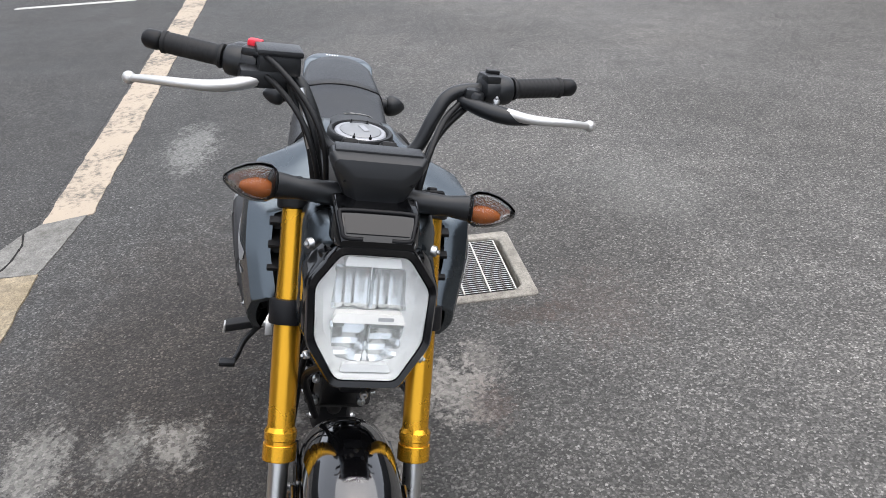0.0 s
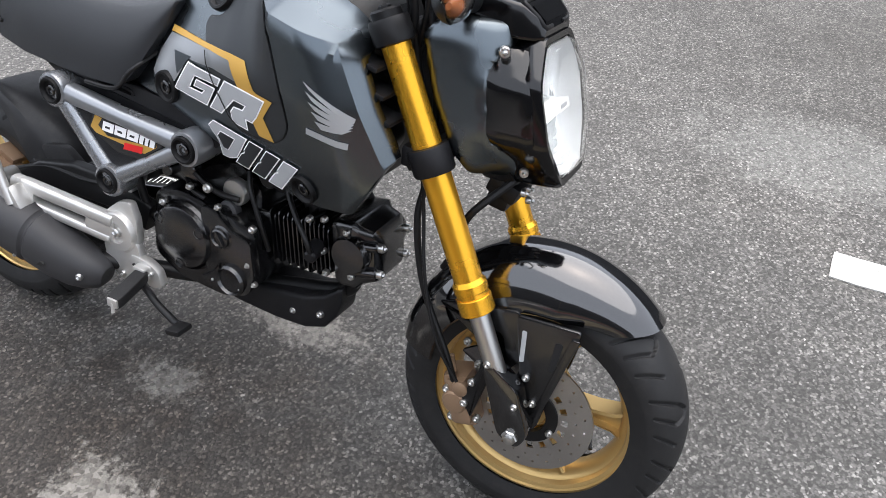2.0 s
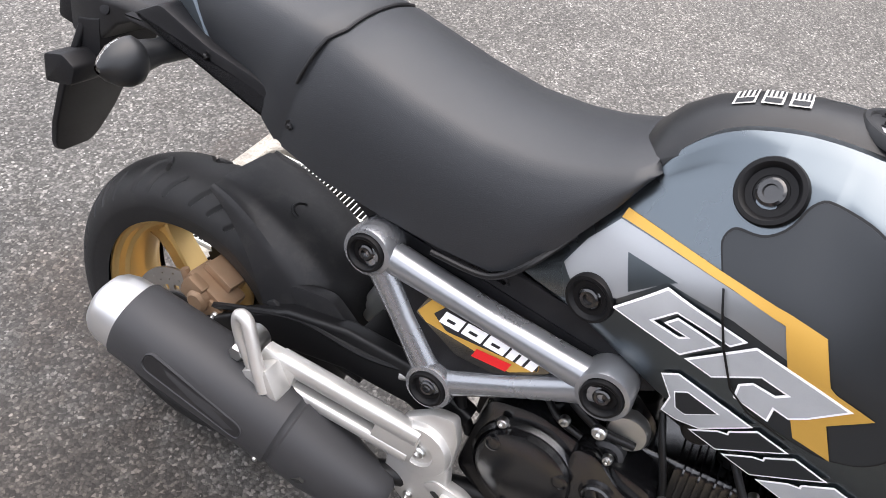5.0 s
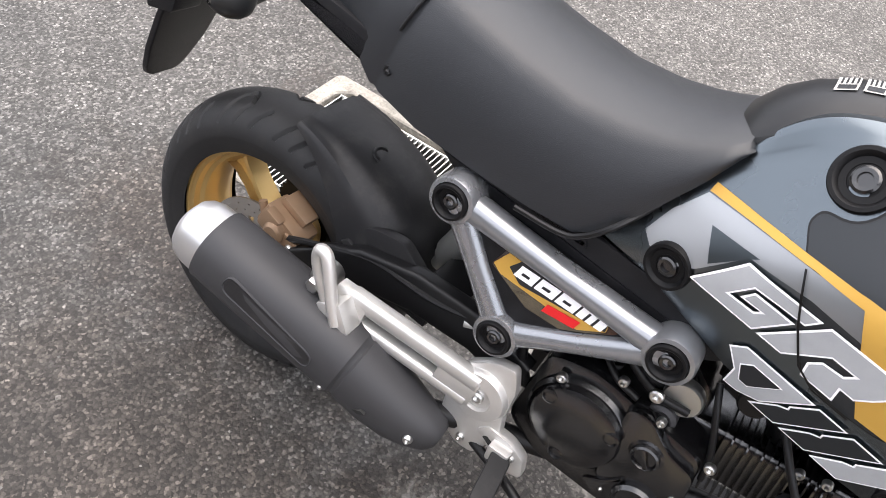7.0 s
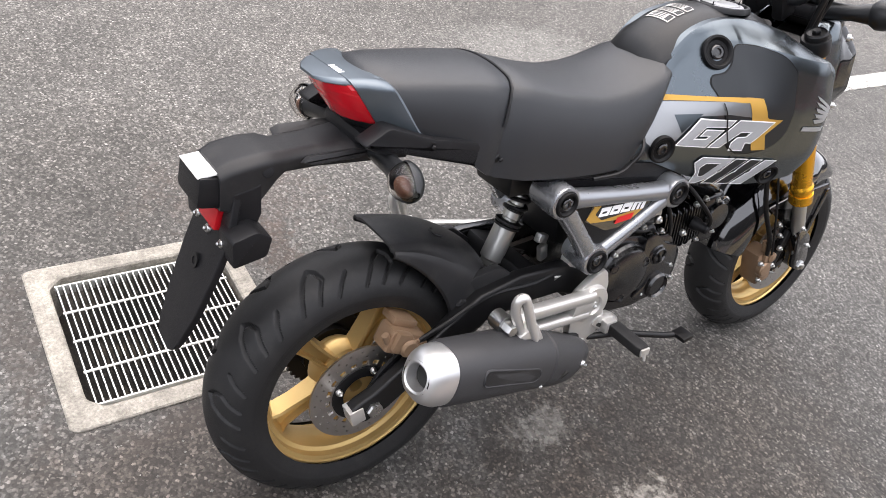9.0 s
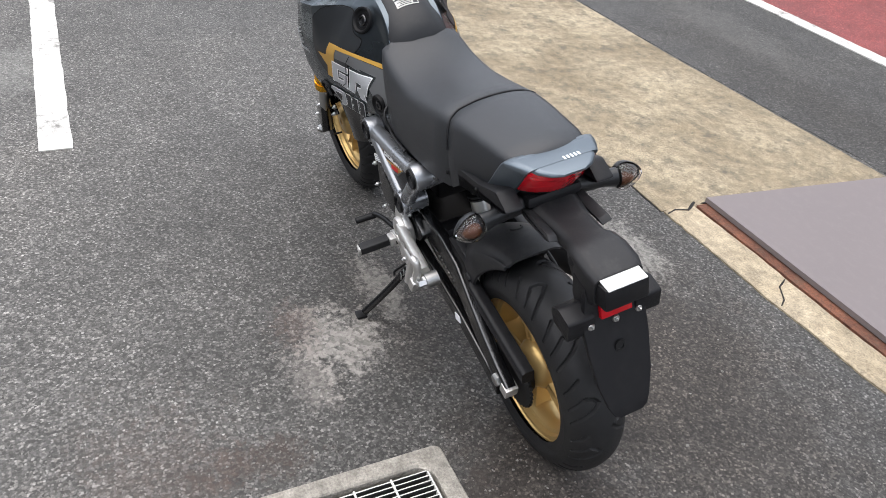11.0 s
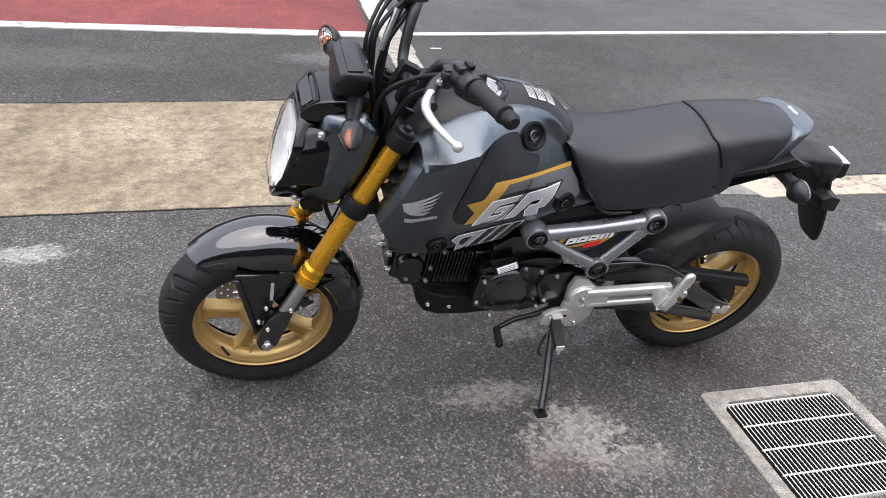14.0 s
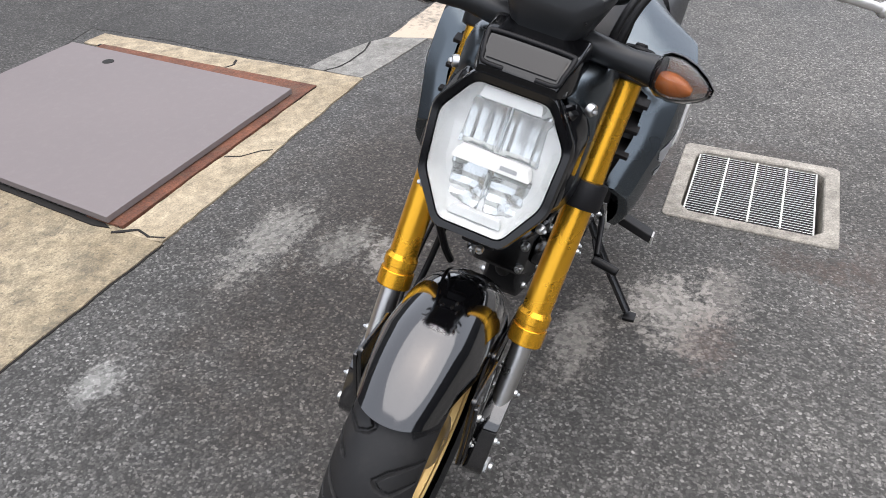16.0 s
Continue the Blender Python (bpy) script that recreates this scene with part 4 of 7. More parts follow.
for s in (-1, 1):
    bm = bmesh.new()
    prism(bm, rounded([(1.198, 0.425), (1.296, 0.432), (1.292, 0.400), (1.268, 0.300), (1.258, 0.240), (1.236, 0.214), (1.218, 0.232), (1.206, 0.300), (1.216, 0.330)], 0.008), s * 0.080, s * 0.088, 0.003)
    prism(bm, rounded([(1.070, 0.400), (1.200, 0.428), (1.214, 0.345), (1.196, 0.318), (1.178, 0.380), (1.120, 0.378)], 0.008), s * 0.074, s * 0.081, 0.003)
    prism(bm, rounded([(1.120, 0.330), (1.150, 0.352), (1.222, 0.300), (1.214, 0.276)], 0.006), s * 0.078, s * 0.086, 0.003)
    prism(bm, rounded([(1.284, 0.420), (1.297, 0.420), (1.260, 0.262), (1.248, 0.262)], 0.004), s * 0.087, s * 0.093, 0.002)
    sub("fender_stay", bm, M_ENGINE, fen, "gloss black fender stay", 35, True)
    bm = bmesh.new()
    prism(bm, rounded([(1.262, 0.404), (1.274, 0.404), (1.268, 0.352), (1.259, 0.352)], 0.005), s * 0.0875, s * 0.0886, 0)
    sub("stay_slot", bm, M_HUGGER, fen, "", 30, True)
    bm = bmesh.new()
    prism(bm, rounded([(1.214, 0.350), (1.221, 0.352), (1.218, 0.405), (1.211, 0.405)], 0.002), s * 0.0882, s * 0.0890, 0.0)
    sub("stay_label", bm, M_DGREY, fen, steer=True)
    for x, z in ((1.229, 0.326), (1.246, 0.284), (1.130, 0.352), (1.152, 0.318)):
        bolt(fen, (x, s * 0.089, z), (0, s, 0), 0.0062, steer=True)

# front brake
bm = bmesh.new()
block(bm, pose(1.130, -0.064, 0.235, 0, -18, 0), (0.046, 0.05, 0.095), 0.009)
block(bm, pose(1.127, -0.088, 0.262, 0, -18, 0), (0.032, 0.020, 0.036), 0.006)
block(bm, pose(1.137, -0.088, 0.213, 0, -18, 0), (0.036, 0.018, 0.030), 0.006)
turned(bm, (1.124, -0.085, 0.236), (0, -1, 0), [(0.021, 0), (0.021, 0.012), (0.018, 0.016), (0.010, 0.017)], 22)
turned(bm, (1.132, -0.090, 0.268), (0, -1, 0), [(0.013, 0), (0.013, 0.012), (0.009, 0.014)], 16)
cyl(bm, (1.112, -0.084, 0.285), (1.104, -0.084, 0.312), 0.006, n=10)
cal = sub("front_caliper", bm, M_BRONZE, None, "bronze brake caliper", 35, True)
bm = bmesh.new()
prism(bm, rounded([(1.135, 0.255), (1.165, 0.335), (1.18, 0.325), (1.155, 0.22)], 0.006), -0.100, -0.088, 0.003)
sub("caliper_bracket", bm, M_DARK, cal, steer=True)
bolt(cal, (1.150, -0.10, 0.29), (0, -1, 0), 0.007, steer=True)
bolt(cal, (1.142, -0.10, 0.245), (0, -1, 0), 0.007, steer=True)
for x, z in ((1.107, 0.252), (1.164, 0.217), (1.121, 0.203)):
    bolt(cal, (x, -0.092, z), (0, -1, 0), 0.0068, steer=True)
bm = bmesh.new()
tube(bm, [(1.125, -0.09, 0.25), (1.10, -0.095, 0.32), (1.045, -0.085, 0.42), (1.02, -0.075, 0.52), (1.02, -0.06, 0.60), (0.99, -0.07, 0.78), (0.97, -0.10, 0.90), (0.94, -0.13, 0.965)], 0.0055, 10)
sub("brake_hose", bm, M_DARK, None, "black brake hose", steer=True)
bm = bmesh.new()
tube(bm, [(1.13, -0.098, 0.27), (1.085, -0.108, 0.35), (1.052, -0.10, 0.45), (1.03, -0.08, 0.55), (1.0, -0.06, 0.66)], 0.0028, 8)
sub("sensor_wire", bm, M_DARK, None, steer=True)

# triple clamps
bm = bmesh.new()
for L, th in ((0.437, 0.032), (0.607, 0.022)):
    c = FAX + UP * L
    m = Matrix.Translation(c) @ Matrix.Rotation(radians(-25), 4, "Y")
    block(bm, m @ pose(-0.022, 0, 0), (0.06, 0.19, th), 0.008)
cyl(bm, FAX + UP * 0.42 + Vector((-0.035, 0, 0)), FAX + UP * 0.625 + Vector((-0.035, 0, 0)), 0.024, n=24)
sub("triple_clamp", bm, M_DARK, None, "black fork clamps", 35, True)

# headlight
def face_pt(yv, zv, fwd=0.0):
    """A place on the lamp's leaning front face."""
    t = (zv - 0.628) / (0.794 - 0.628)
    return Vector((1.205 - 0.048 * t + fwd, yv, zv + fwd * 0.28))


def octo(kx=1.0, grow=0.0):
    base = [(0.0445, 0.795), (0.077, 0.752), (0.0735, 0.682), (0.041, 0.628)]
    pts = base + [(-a, b) for a, b in base[::-1]]
    out = []
    for a, b in pts:
        d = Vector((a, b - 0.713))
        d = d * kx + d.normalized() * grow
        out.append((d.x, d.y + 0.713))
    return rounded([(a, b) for a, b in out], 0.010, 3)


hl = new("headlight")
hl.parent = bike
hl["label"] = "octagonal clear headlamp in a gloss black surround"
bm = bmesh.new()
loft(bm, [[face_pt(a, b, f) for a, b in octo(1.0, g)] for f, g in ((-0.055, 0.008), (-0.012, 0.015), (0.003, 0.016), (0.009, 0.0125), (0.008, 0.0035), (0.000, 0.0025))], cap=False)
sub("bezel", bm, M_LACQUER, hl, "gloss black surround", 40, True)
bm = bmesh.new()
loft(bm, [[face_pt(a, b, f) for a, b in octo(k, 0.0005)] for k, f in ((0.2, 0.0210), (0.45, 0.0206), (0.75, 0.0186), (0.93, 0.0158), (0.995, 0.0070), (1.008, 0.0070), (0.945, 0.0172), (0.75, 0.0200), (0.45, 0.0220), (0.2, 0.0224))])
sub("lens", bm, M_LENS, hl, "clear lens", 60, True).visible_shadow = False
bm = bmesh.new()
loft(bm, [[face_pt(a, b, f) for a, b in octo(k, 0.0005)] for k, f in ((1.012, 0.007), (0.985, 0.004), (0.94, -0.013), (0.84, -0.022), (0.5, -0.026), (0.02, -0.027))], cap=False)
sub("lamp_housing", bm, M_LEDWHITE, hl, "pale inner housing", 40, True)
for yy in (-0.0265, 0.0265):
    for zz in (0.749, 0.668):
        bm = bmesh.new()
        cols = 13
        hw, hh = 0.0265, 0.032 if zz > 0.7 else 0.031
        grid = []
        for i in range(cols):
            u = -1 + 2 * i / (cols - 1)
            line = []
            for k in range(9):
                w = -1 + 2 * k / 8
                deep = -0.0235 + 0.008 * (abs(u) ** 2.5 + abs(w) ** 3) / 1.4 - 0.008 * max(abs(u), abs(w)) ** 8
                facet = 1.3 * math.sin(i * 12.9 + k * 78.2 + yy * 900) if zz < 0.7 else 0.7 * math.sin(i * 2.2 + yy * 400) + 0.3 * math.sin(k * 5.1)
                deep += 0.0013 * facet
                line.append(bm.verts.new(face_pt(yy + u * hw * (1 - 0.14 * (w < -0.5 and zz < 0.7)), zz + w * hh, deep)))
            grid.append(line)
        for a, b in zip(grid, grid[1:]):
            for k in range(8):
                bm.faces.new((a[k], b[k], b[k + 1], a[k + 1]))
        bmesh.ops.solidify(bm, geom=bm.faces[:], thickness=0.001)
        sub("reflector", bm, M_CHROME, hl, "chromed faceted reflector", 14, True)
bm = bmesh.new()
loft(bm, [[face_pt(a, b, f) for a, b in rounded([(-0.052, 0.702), (0.052, 0.702), (0.046, 0.716), (-0.046, 0.716)], 0.003)] for f in (-0.022, -0.002)])
sub("light_bar", bm, M_WHITEPL, hl, "white centre bar", 30, True)
bm = bmesh.new()
loft(bm, [[face_pt(a, b, f) for a, b in [(0.012, 0.7065), (0.034, 0.7065), (0.034, 0.7115), (0.012, 0.7115)]] for f in (-0.0025, -0.001)])
sub("bar_mark", bm, M_DGREY, hl, "", 30, True)
for zc, hw in ((0.640, 0.036), (0.785, 0.040)):
    bm = bmesh.new()
    loft(bm, [[face_pt(a, b, f) for a, b in rounded([(-hw, zc - 0.006), (hw, zc - 0.006), (hw * 0.9, zc + 0.005), (-hw * 0.9, zc + 0.005)], 0.003)] for f in (-0.016, -0.004)])
    sub("light_guide", bm, M_LEDWHITE, hl, "", 30, True)
bm = bmesh.new()
# shell behind the lamp
prof = [(-0.055, 0.012, 1.0), (-0.10, 0.004, 0.98), (-0.13, -0.01, 0.9), (-0.15, -0.03, 0.8)]
loft(bm, [[face_pt(a, b, f) for a, b in octo(k, g)] for f, g, k in prof])
sub("shell", bm, M_PLASTIC, hl, "black lamp shell", 40, True)
# gloss brow over the lamp
bm = bmesh.new()
loft(bm, [[Vector((x, yv, z)) for yv, z in rounded([(-w, z0), (w, z0), (w * 0.93, z1), (-w * 0.93, z1)], 0.006)] for x, w, z0, z1 in ((1.160, 0.052, 0.806, 0.818), (1.148, 0.058, 0.803, 0.835), (1.13, 0.063, 0.803, 0.846), (1.085, 0.067, 0.803, 0.852), (1.06, 0.062, 0.803, 0.846))])
brow = sub("brow", bm, M_LACQUER, hl, "gloss black brow", 30, True)
bm = bmesh.new()
loft(bm, [[Vector((x + 0.7 * q, yv, z + 0.7 * q)) for x, yv, z in ((1.1555, -0.043, 0.8265), (1.1555, 0.043, 0.8265), (1.1365, 0.047, 0.8440), (1.1365, -0.047, 0.8440))] for q in (-0.002, 0.0022)])
sub("brow_panel", bm, M_LACQUER, brow, "flat gloss panel", 30, True)
bm = bmesh.new()
tube(bm, [(1.1575, -0.020, 0.8200), (1.1570, -0.045, 0.8210), (1.1490, -0.0490, 0.8310), (1.1320, -0.0530, 0.8450), (1.127, -0.047, 0.8475), (1.126, 0.0, 0.8480), (1.127, 0.047, 0.8475), (1.1320, 0.0530, 0.8450), (1.1490, 0.0490, 0.8310), (1.1570, 0.045, 0.8210), (1.1575, 0.020, 0.8200)], 0.0032, 8, 3)
sub("brow_rim", bm, M_PLASTIC, brow, "", 50, True)
for s in (-1, 1):
    def flank(x, z):
        k = max(0, min(1, (x - 1.06) / 0.095))
        k = k * k * (3 - 2 * k)
        return 0.0965 - 0.05 * max(0, x - 1.10) - k * (0.75 * max(0, z - 0.752) + 0.60 * max(0, 0.682 - z)) - 0.35 * (1 - k) * max(0, z - 0.795)
    bm = sheet(rounded([(1.012, 0.795), (1.038, 0.826), (1.118, 0.822), (1.124, 0.793), (1.108, 0.766), (1.120, 0.676), (1.157, 0.647), (1.150, 0.618), (1.095, 0.618), (1.072, 0.645), (1.035, 0.715)], 0.007), s, lambda x, z: flank(x, z) + 0.002, 0.010, 0.005, 0.026)
    sub("side_cover", bm, M_SHROUD, hl, "matte gunmetal side cover", 50, True)
    bm = sheet(rounded([(1.122, 0.795), (1.150, 0.792), (1.172, 0.736), (1.183, 0.662), (1.184, 0.628), (1.160, 0.622), (1.150, 0.648), (1.113, 0.676), (1.102, 0.764)], 0.006), s, flank, 0.010, 0.003, 0.010)
    sub("side_gloss", bm, M_LACQUER, hl, "gloss black side panel", 35, True)
    bolt(hl, (1.124, s * 0.088, 0.792), (0.5, s, 0), 0.008, steer=True)
    bolt(hl, (1.172, s * 0.082, 0.640), (0.5, s, 0), 0.0065, steer=True)
bm = bmesh.new()
block(bm, pose(1.13, 0, 0.585, 0, 20, 0), (0.05, 0.075, 0.03), 0.008)
block(bm, pose(1.12, 0.0, 0.56, 0, 10, 0), (0.035, 0.05, 0.025), 0.006)
lb = sub("lamp_bracket", bm, M_DARK, None, "black bracket below the headlight", 35, True)
for yy, zz in ((-0.025, 0.585), (0.0, 0.582), (0.03, 0.592), (0.01, 0.56)):
    bolt(lb, (1.158, yy, zz), (1, 0, 0.1), 0.006, steer=True)
bm = bmesh.new()
tube(bm, [(1.15, -0.045, 0.61), (1.10, -0.075, 0.55), (1.08, -0.06, 0.48), (1.06, -0.05, 0.44)], 0.006, 8)
sub("lower_hose", bm, M_DARK, None, "", steer=True)

# meter
mt = new("instrument")
mt.parent = bike
mt["label"] = "black wedge-shaped digital instrument"
bm = bmesh.new()
def met(x, wt, zt, wb, zb):
    return [Vector((x, a, b - 0.009)) for a, b in rounded([(-wb, zb), (wb, zb), (wt, zt - 0.012), (wt * 0.97, zt), (-wt * 0.97, zt), (-wt, zt - 0.012)], 0.006)]
loft(bm, [met(1.098, 0.036, 0.895, 0.028, 0.856), met(1.090, 0.062, 0.915, 0.034, 0.848), met(1.078, 0.0695, 0.922, 0.040, 0.846), met(1.052, 0.070, 0.921, 0.046, 0.85), met(1.035, 0.064, 0.915, 0.044, 0.865)])
sub("meter_case", bm, M_CASE, mt, "black case", 35, True)
bm = bmesh.new()
loft(bm, [met(1.0355, 0.060, 0.912, 0.043, 0.868), met(1.028, 0.057, 0.908, 0.041, 0.872)])
sub("display", bm, M_SCREEN, mt, "dark glossy display", 30, True)
bm = bmesh.new()
block(bm, pose(1.062, 0, 0.9135, 0, 1, 0), (0.030, 0.124, 0.006), 0.0025)
sub("meter_rim", bm, M_CASE, mt, "glossy dark top rim", 35, True)
for s in (-1, 1):
    bolt(mt, (1.088, s * 0.045, 0.876), (0.8, s * 0.3, 0), 0.0045, M_DARK, True)
bm = bmesh.new()
block(bm, pose(1.06, 0, 0.835, 0, 0, 0), (0.07, 0.09, 0.03), 0.010)
sub("meter_stay", bm, M_PLASTIC, mt, "", 35, True)


def turn_signal(root, tip, up, steer, label, lens, core, ahead):
    """Stalk, smoked almond lens, amber core."""
    ts = new("turn_signal")
    ts.parent = bike
    ts["label"] = label
    a, b = Vector(root), Vector(tip)
    d = (b - a).normalized()
    L = (b - a).length
    u = Vector(up)
    u = (u - d * u.dot(d)).normalized()
    w = d.cross(u)

    def ring(s, rv, rw, n=20):
        return [a + d * s + u * math.cos(k * math.tau / n) * rv + w * math.sin(k * math.tau / n) * rw for k in range(n)]
    bm = bmesh.new()
    loft(bm, [ring(0, 0.019, 0.017), ring(L * 0.15, 0.018, 0.016), ring(L * 0.42, 0.0155, 0.013), ring(L * 0.56, 0.019, 0.015), ring(L * 0.60, 0.0195, 0.016)])
    sub("stalk", bm, M_CASE, ts, "black stalk", 40, steer)
    bm = bmesh.new()
    loft(bm, [ring(L * 0.60, 0.0195, 0.0170), ring(L * 0.66, 0.0265, 0.0225), ring(L * 0.74, 0.0272, 0.0230), ring(L * 0.84, 0.0225, 0.0200), ring(L * 0.93, 0.0135, 0.0125), ring(L * 0.985, 0.005, 0.005), ring(L * 0.985 - 0.002, 0.004, 0.004), ring(L * 0.925, 0.0120, 0.0110), ring(L * 0.835, 0.0210, 0.0185), ring(L * 0.74, 0.0258, 0.0216), ring(L * 0.66, 0.025, 0.021), ring(L * 0.605, 0.018, 0.0155)], cap=False)
    sub("lens", bm, lens, ts, "smoked clear lens", 50, steer).visible_shadow = False
    bm = bmesh.new()
    loft(bm, [[p - u * 0.007 for p in ring(L * q, rv, rw)] for q, rv, rw in ((0.63, 0.010, 0.010), (0.68, 0.0140, 0.0125), (0.75, 0.0140, 0.0125), (0.82, 0.0100, 0.0095), (0.87, 0.004, 0.004))])
    sub("bulb_cover", bm, core, ts, "amber bulb cover", 40, steer)
    bm = bmesh.new()
    loft(bm, [ring(L * 0.60 + 0.001, 0.0180, 0.0155), ring(L * 0.63, 0.0215, 0.019), ring(L * 0.635, 0.018, 0.016)])
    sub("lamp_backing", bm, M_DARK, ts, "", 40, steer)
    bm = bmesh.new()
    f = Vector((ahead, 0, 0))
    f = (f - d * f.dot(d)).normalized()
    shell = []
    for q, rv, rw in ((0.60, 0.0212, 0.0188), (0.66, 0.0284, 0.0244), (0.74, 0.0291, 0.0249), (0.84, 0.0244, 0.0219), (0.93, 0.0154, 0.0144), (0.99, 0.0055, 0.0055)):
        shell.append([a + d * L * q + u * math.cos(radians(180 * k / 14)) * rv - f * math.sin(radians(180 * k / 14)) * rw for k in range(15)])
    loft(bm, shell, closed=False)
    bmesh.ops.solidify(bm, geom=bm.faces[:], thickness=0.0004)
    sub("shell", bm, M_CASE, ts, "black back shell", 40, steer)
    if lens is M_SMOKE:
        bm = bmesh.new()
        bowl = []
        for q, rv, rw in ((0.64, 0.0215, 0.0180), (0.68, 0.0240, 0.0198), (0.74, 0.0244, 0.0202), (0.835, 0.0196, 0.0172), (0.915, 0.0115, 0.0105), (0.95, 0.006, 0.006)):
            bowl.append([a + d * L * q + u * math.cos(radians(180 * k / 14)) * rv - f * math.sin(radians(180 * k / 14)) * rw for k in range(15)])
        loft(bm, bowl, closed=False)
        bmesh.ops.solidify(bm, geom=bm.faces[:], thickness=0.0004)
        sub("reflector", bm, M_LAMPBOWL, ts, "silvery lamp reflector", 40, steer)
    return ts


for s in (-1, 1):
    turn_signal((1.055, s * 0.035, 0.838), (1.090, s * 0.209, 0.844 if s > 0 else 0.866), (0, 0, 1), True, "front turn signal with a smoked lens on a black stalk", M_SMOKE, M_AMBER, 1)
    turn_signal((0.04, s * 0.055, 0.685), (0.024, s * 0.192, 0.675), (0, 0, 1), False, "rear turn signal with a smoked lens", M_SMOKE, M_BROWN, -1)

# handlebar and controls
hb = new("handlebar")
hb.parent = bike
hb["label"] = "black upright handlebar with switches and levers"
half = [(0.945, 0.0, 0.862), (0.945, 0.045, 0.863), (0.942, 0.074, 0.880), (0.930, 0.097, 0.930), (0.917, 0.116, 0.960), (0.905, 0.146, 0.971), (0.889, 0.205, 0.975), (0.862, 0.310, 0.982)]
bm = bmesh.new()
tube(bm, [(x, -y_, z) for x, y_, z in half[:0:-1]] + half, 0.0112, 16, 6)
sub("bar", bm, M_CASE, hb, "black steel bar", 40, True)
bm = bmesh.new()
for s in (-1, 1):
    block(bm, pose(0.945, s * 0.03, 0.855, 0, -25, 0), (0.042, 0.026, 0.06), 0.007)
sub("bar_clamp", bm, M_DARK, hb, "", 35, True)
for s in (-1, 1):
    p0, p1 = Vector((0.8835, s * 0.226, 0.9765)), Vector((0.8625, s * 0.310, 0.982))
    d = (p1 - p0).normalized()
    bm = bmesh.new()
    prof = [(0.013, 0), (0.0185, 0.001), (0.0190, 0.005), (0.0165, 0.009), (0.0158, 0.012)]
    for k in range(9):
        q = 0.014 + k * 0.0078
        prof += [(0.0158, q), (0.0161, q + 0.0015), (0.0161, q + 0.0055), (0.0158, q + 0.0068)]
    prof += [(0.0158, 0.086), (0.0172, 0.088), (0.0172, 0.093), (0.010, 0.096)]
    turned(bm, p0, d, prof, 28)
    sub("grip", bm, M_RUBBER, hb, "ribbed black rubber grip", 30, True)
    bm = bmesh.new()
    turned(bm, p1, d, [(0.0105, 0.008), (0.0138, 0.011), (0.0150, 0.016), (0.0145, 0.030), (0.010, 0.036), (0.004, 0.037)], 24)
    sub("bar_end", bm, M_DARK, hb, "black bar end", 40, True)
    # rounded switch housing in two halves, with its buttons
    bm = bmesh.new()
    m = Matrix.Translation((0.893, s * 0.196, 0.974)) @ Matrix.Rotation(math.atan2(-(d.x), abs(d.y)) * s, 4, "Z")
    turned(bm, m @ Vector((0, -s * 0.026, 0)), m.to_3x3() @ Vector((0, s, 0)), [(0.016, 0), (0.0225, 0.003), (0.0235, 0.008), (0.0235, 0.024), (0.0225, 0.026), (0.0235, 0.028), (0.0235, 0.046), (0.0215, 0.052), (0.016, 0.055)], 28)
    block(bm, m @ pose(-0.012, 0, 0.004), (0.034, 0.044, 0.042), 0.010)
    block(bm, m @ pose(0.006, -s * 0.012, 0.020), (0.026, 0.026, 0.014), 0.005)
    sw = sub("switch_box", bm, M_CASE, hb, "black switch housing", 35, True)
    bm = bmesh.new()
    if s < 0:
        block(bm, m @ pose(-0.006, 0.014, 0.029), (0.018, 0.022, 0.013), 0.004)
        sub("stop_switch", bm, M_REDSW, sw, "red engine stop switch", 35, True)
    else:
        block(bm, m @ pose(-0.004, -0.006, 0.028), (0.012, 0.022, 0.008), 0.003)
        sub("rocker", bm, M_DARK, sw, "", 35, True)
        bm = bmesh.new()
        turned(bm, m @ Vector((-0.026, -0.004, 0.006)), (-1, 0, 0.2), [(0.007, 0), (0.007, 0.006), (0.005, 0.008)], 14)
        sub("horn_button", bm, M_DARK, sw, "", 35, True)
    # lever and perch
    bm = bmesh.new()
    if s > 0:
        tube(bm, [(0.912, 0.138, 0.957), (0.940, 0.172, 0.953), (0.958, 0.208, 0.951), (0.962, 0.243, 0.951)], lambda f: 0.0090 + 0.0045 * math.sin(f * math.pi), 14, 5)
        block(bm, pose(0.908, 0.155, 0.966), (0.036, 0.024, 0.026), 0.006)
        turned(bm, (0.918, 0.160, 0.945), (0, 0.1, 1), [(0.012, 0), (0.013, 0.004), (0.013, 0.026), (0.010, 0.030)], 18)
        sub("clutch_perch", bm, M_CASE, hb, "black lever boot", 40, True)
    else:
        block(bm, pose(0.925, -0.165, 0.964, 0, 0, 8), (0.045, 0.075, 0.028), 0.008)
        block(bm, pose(0.918, -0.146, 0.985, 0, 0, 8), (0.048, 0.062, 0.030), 0.006)
        block(bm, pose(0.918, -0.146, 1.0035, 0, 0, 8), (0.053, 0.067, 0.010), 0.004)
        sub("brake_reservoir", bm, M_CASE, hb, "black front brake reservoir", 35, True)
    bm = bmesh.new()
    tube(bm, [(0.935, s * 0.172, 0.962)] * (s < 0) + [(0.957, s * 0.206, 0.956), (0.972, s * 0.236, 0.955), (0.976, s * 0.266, 0.955), (0.967, s * 0.308, 0.953), (0.944, s * 0.351, 0.946)], lambda f: (0.0108 if s < 0 else 0.0088) - (0.0052 if s < 0 else 0.0034) * f, 12, 6, 1.1)
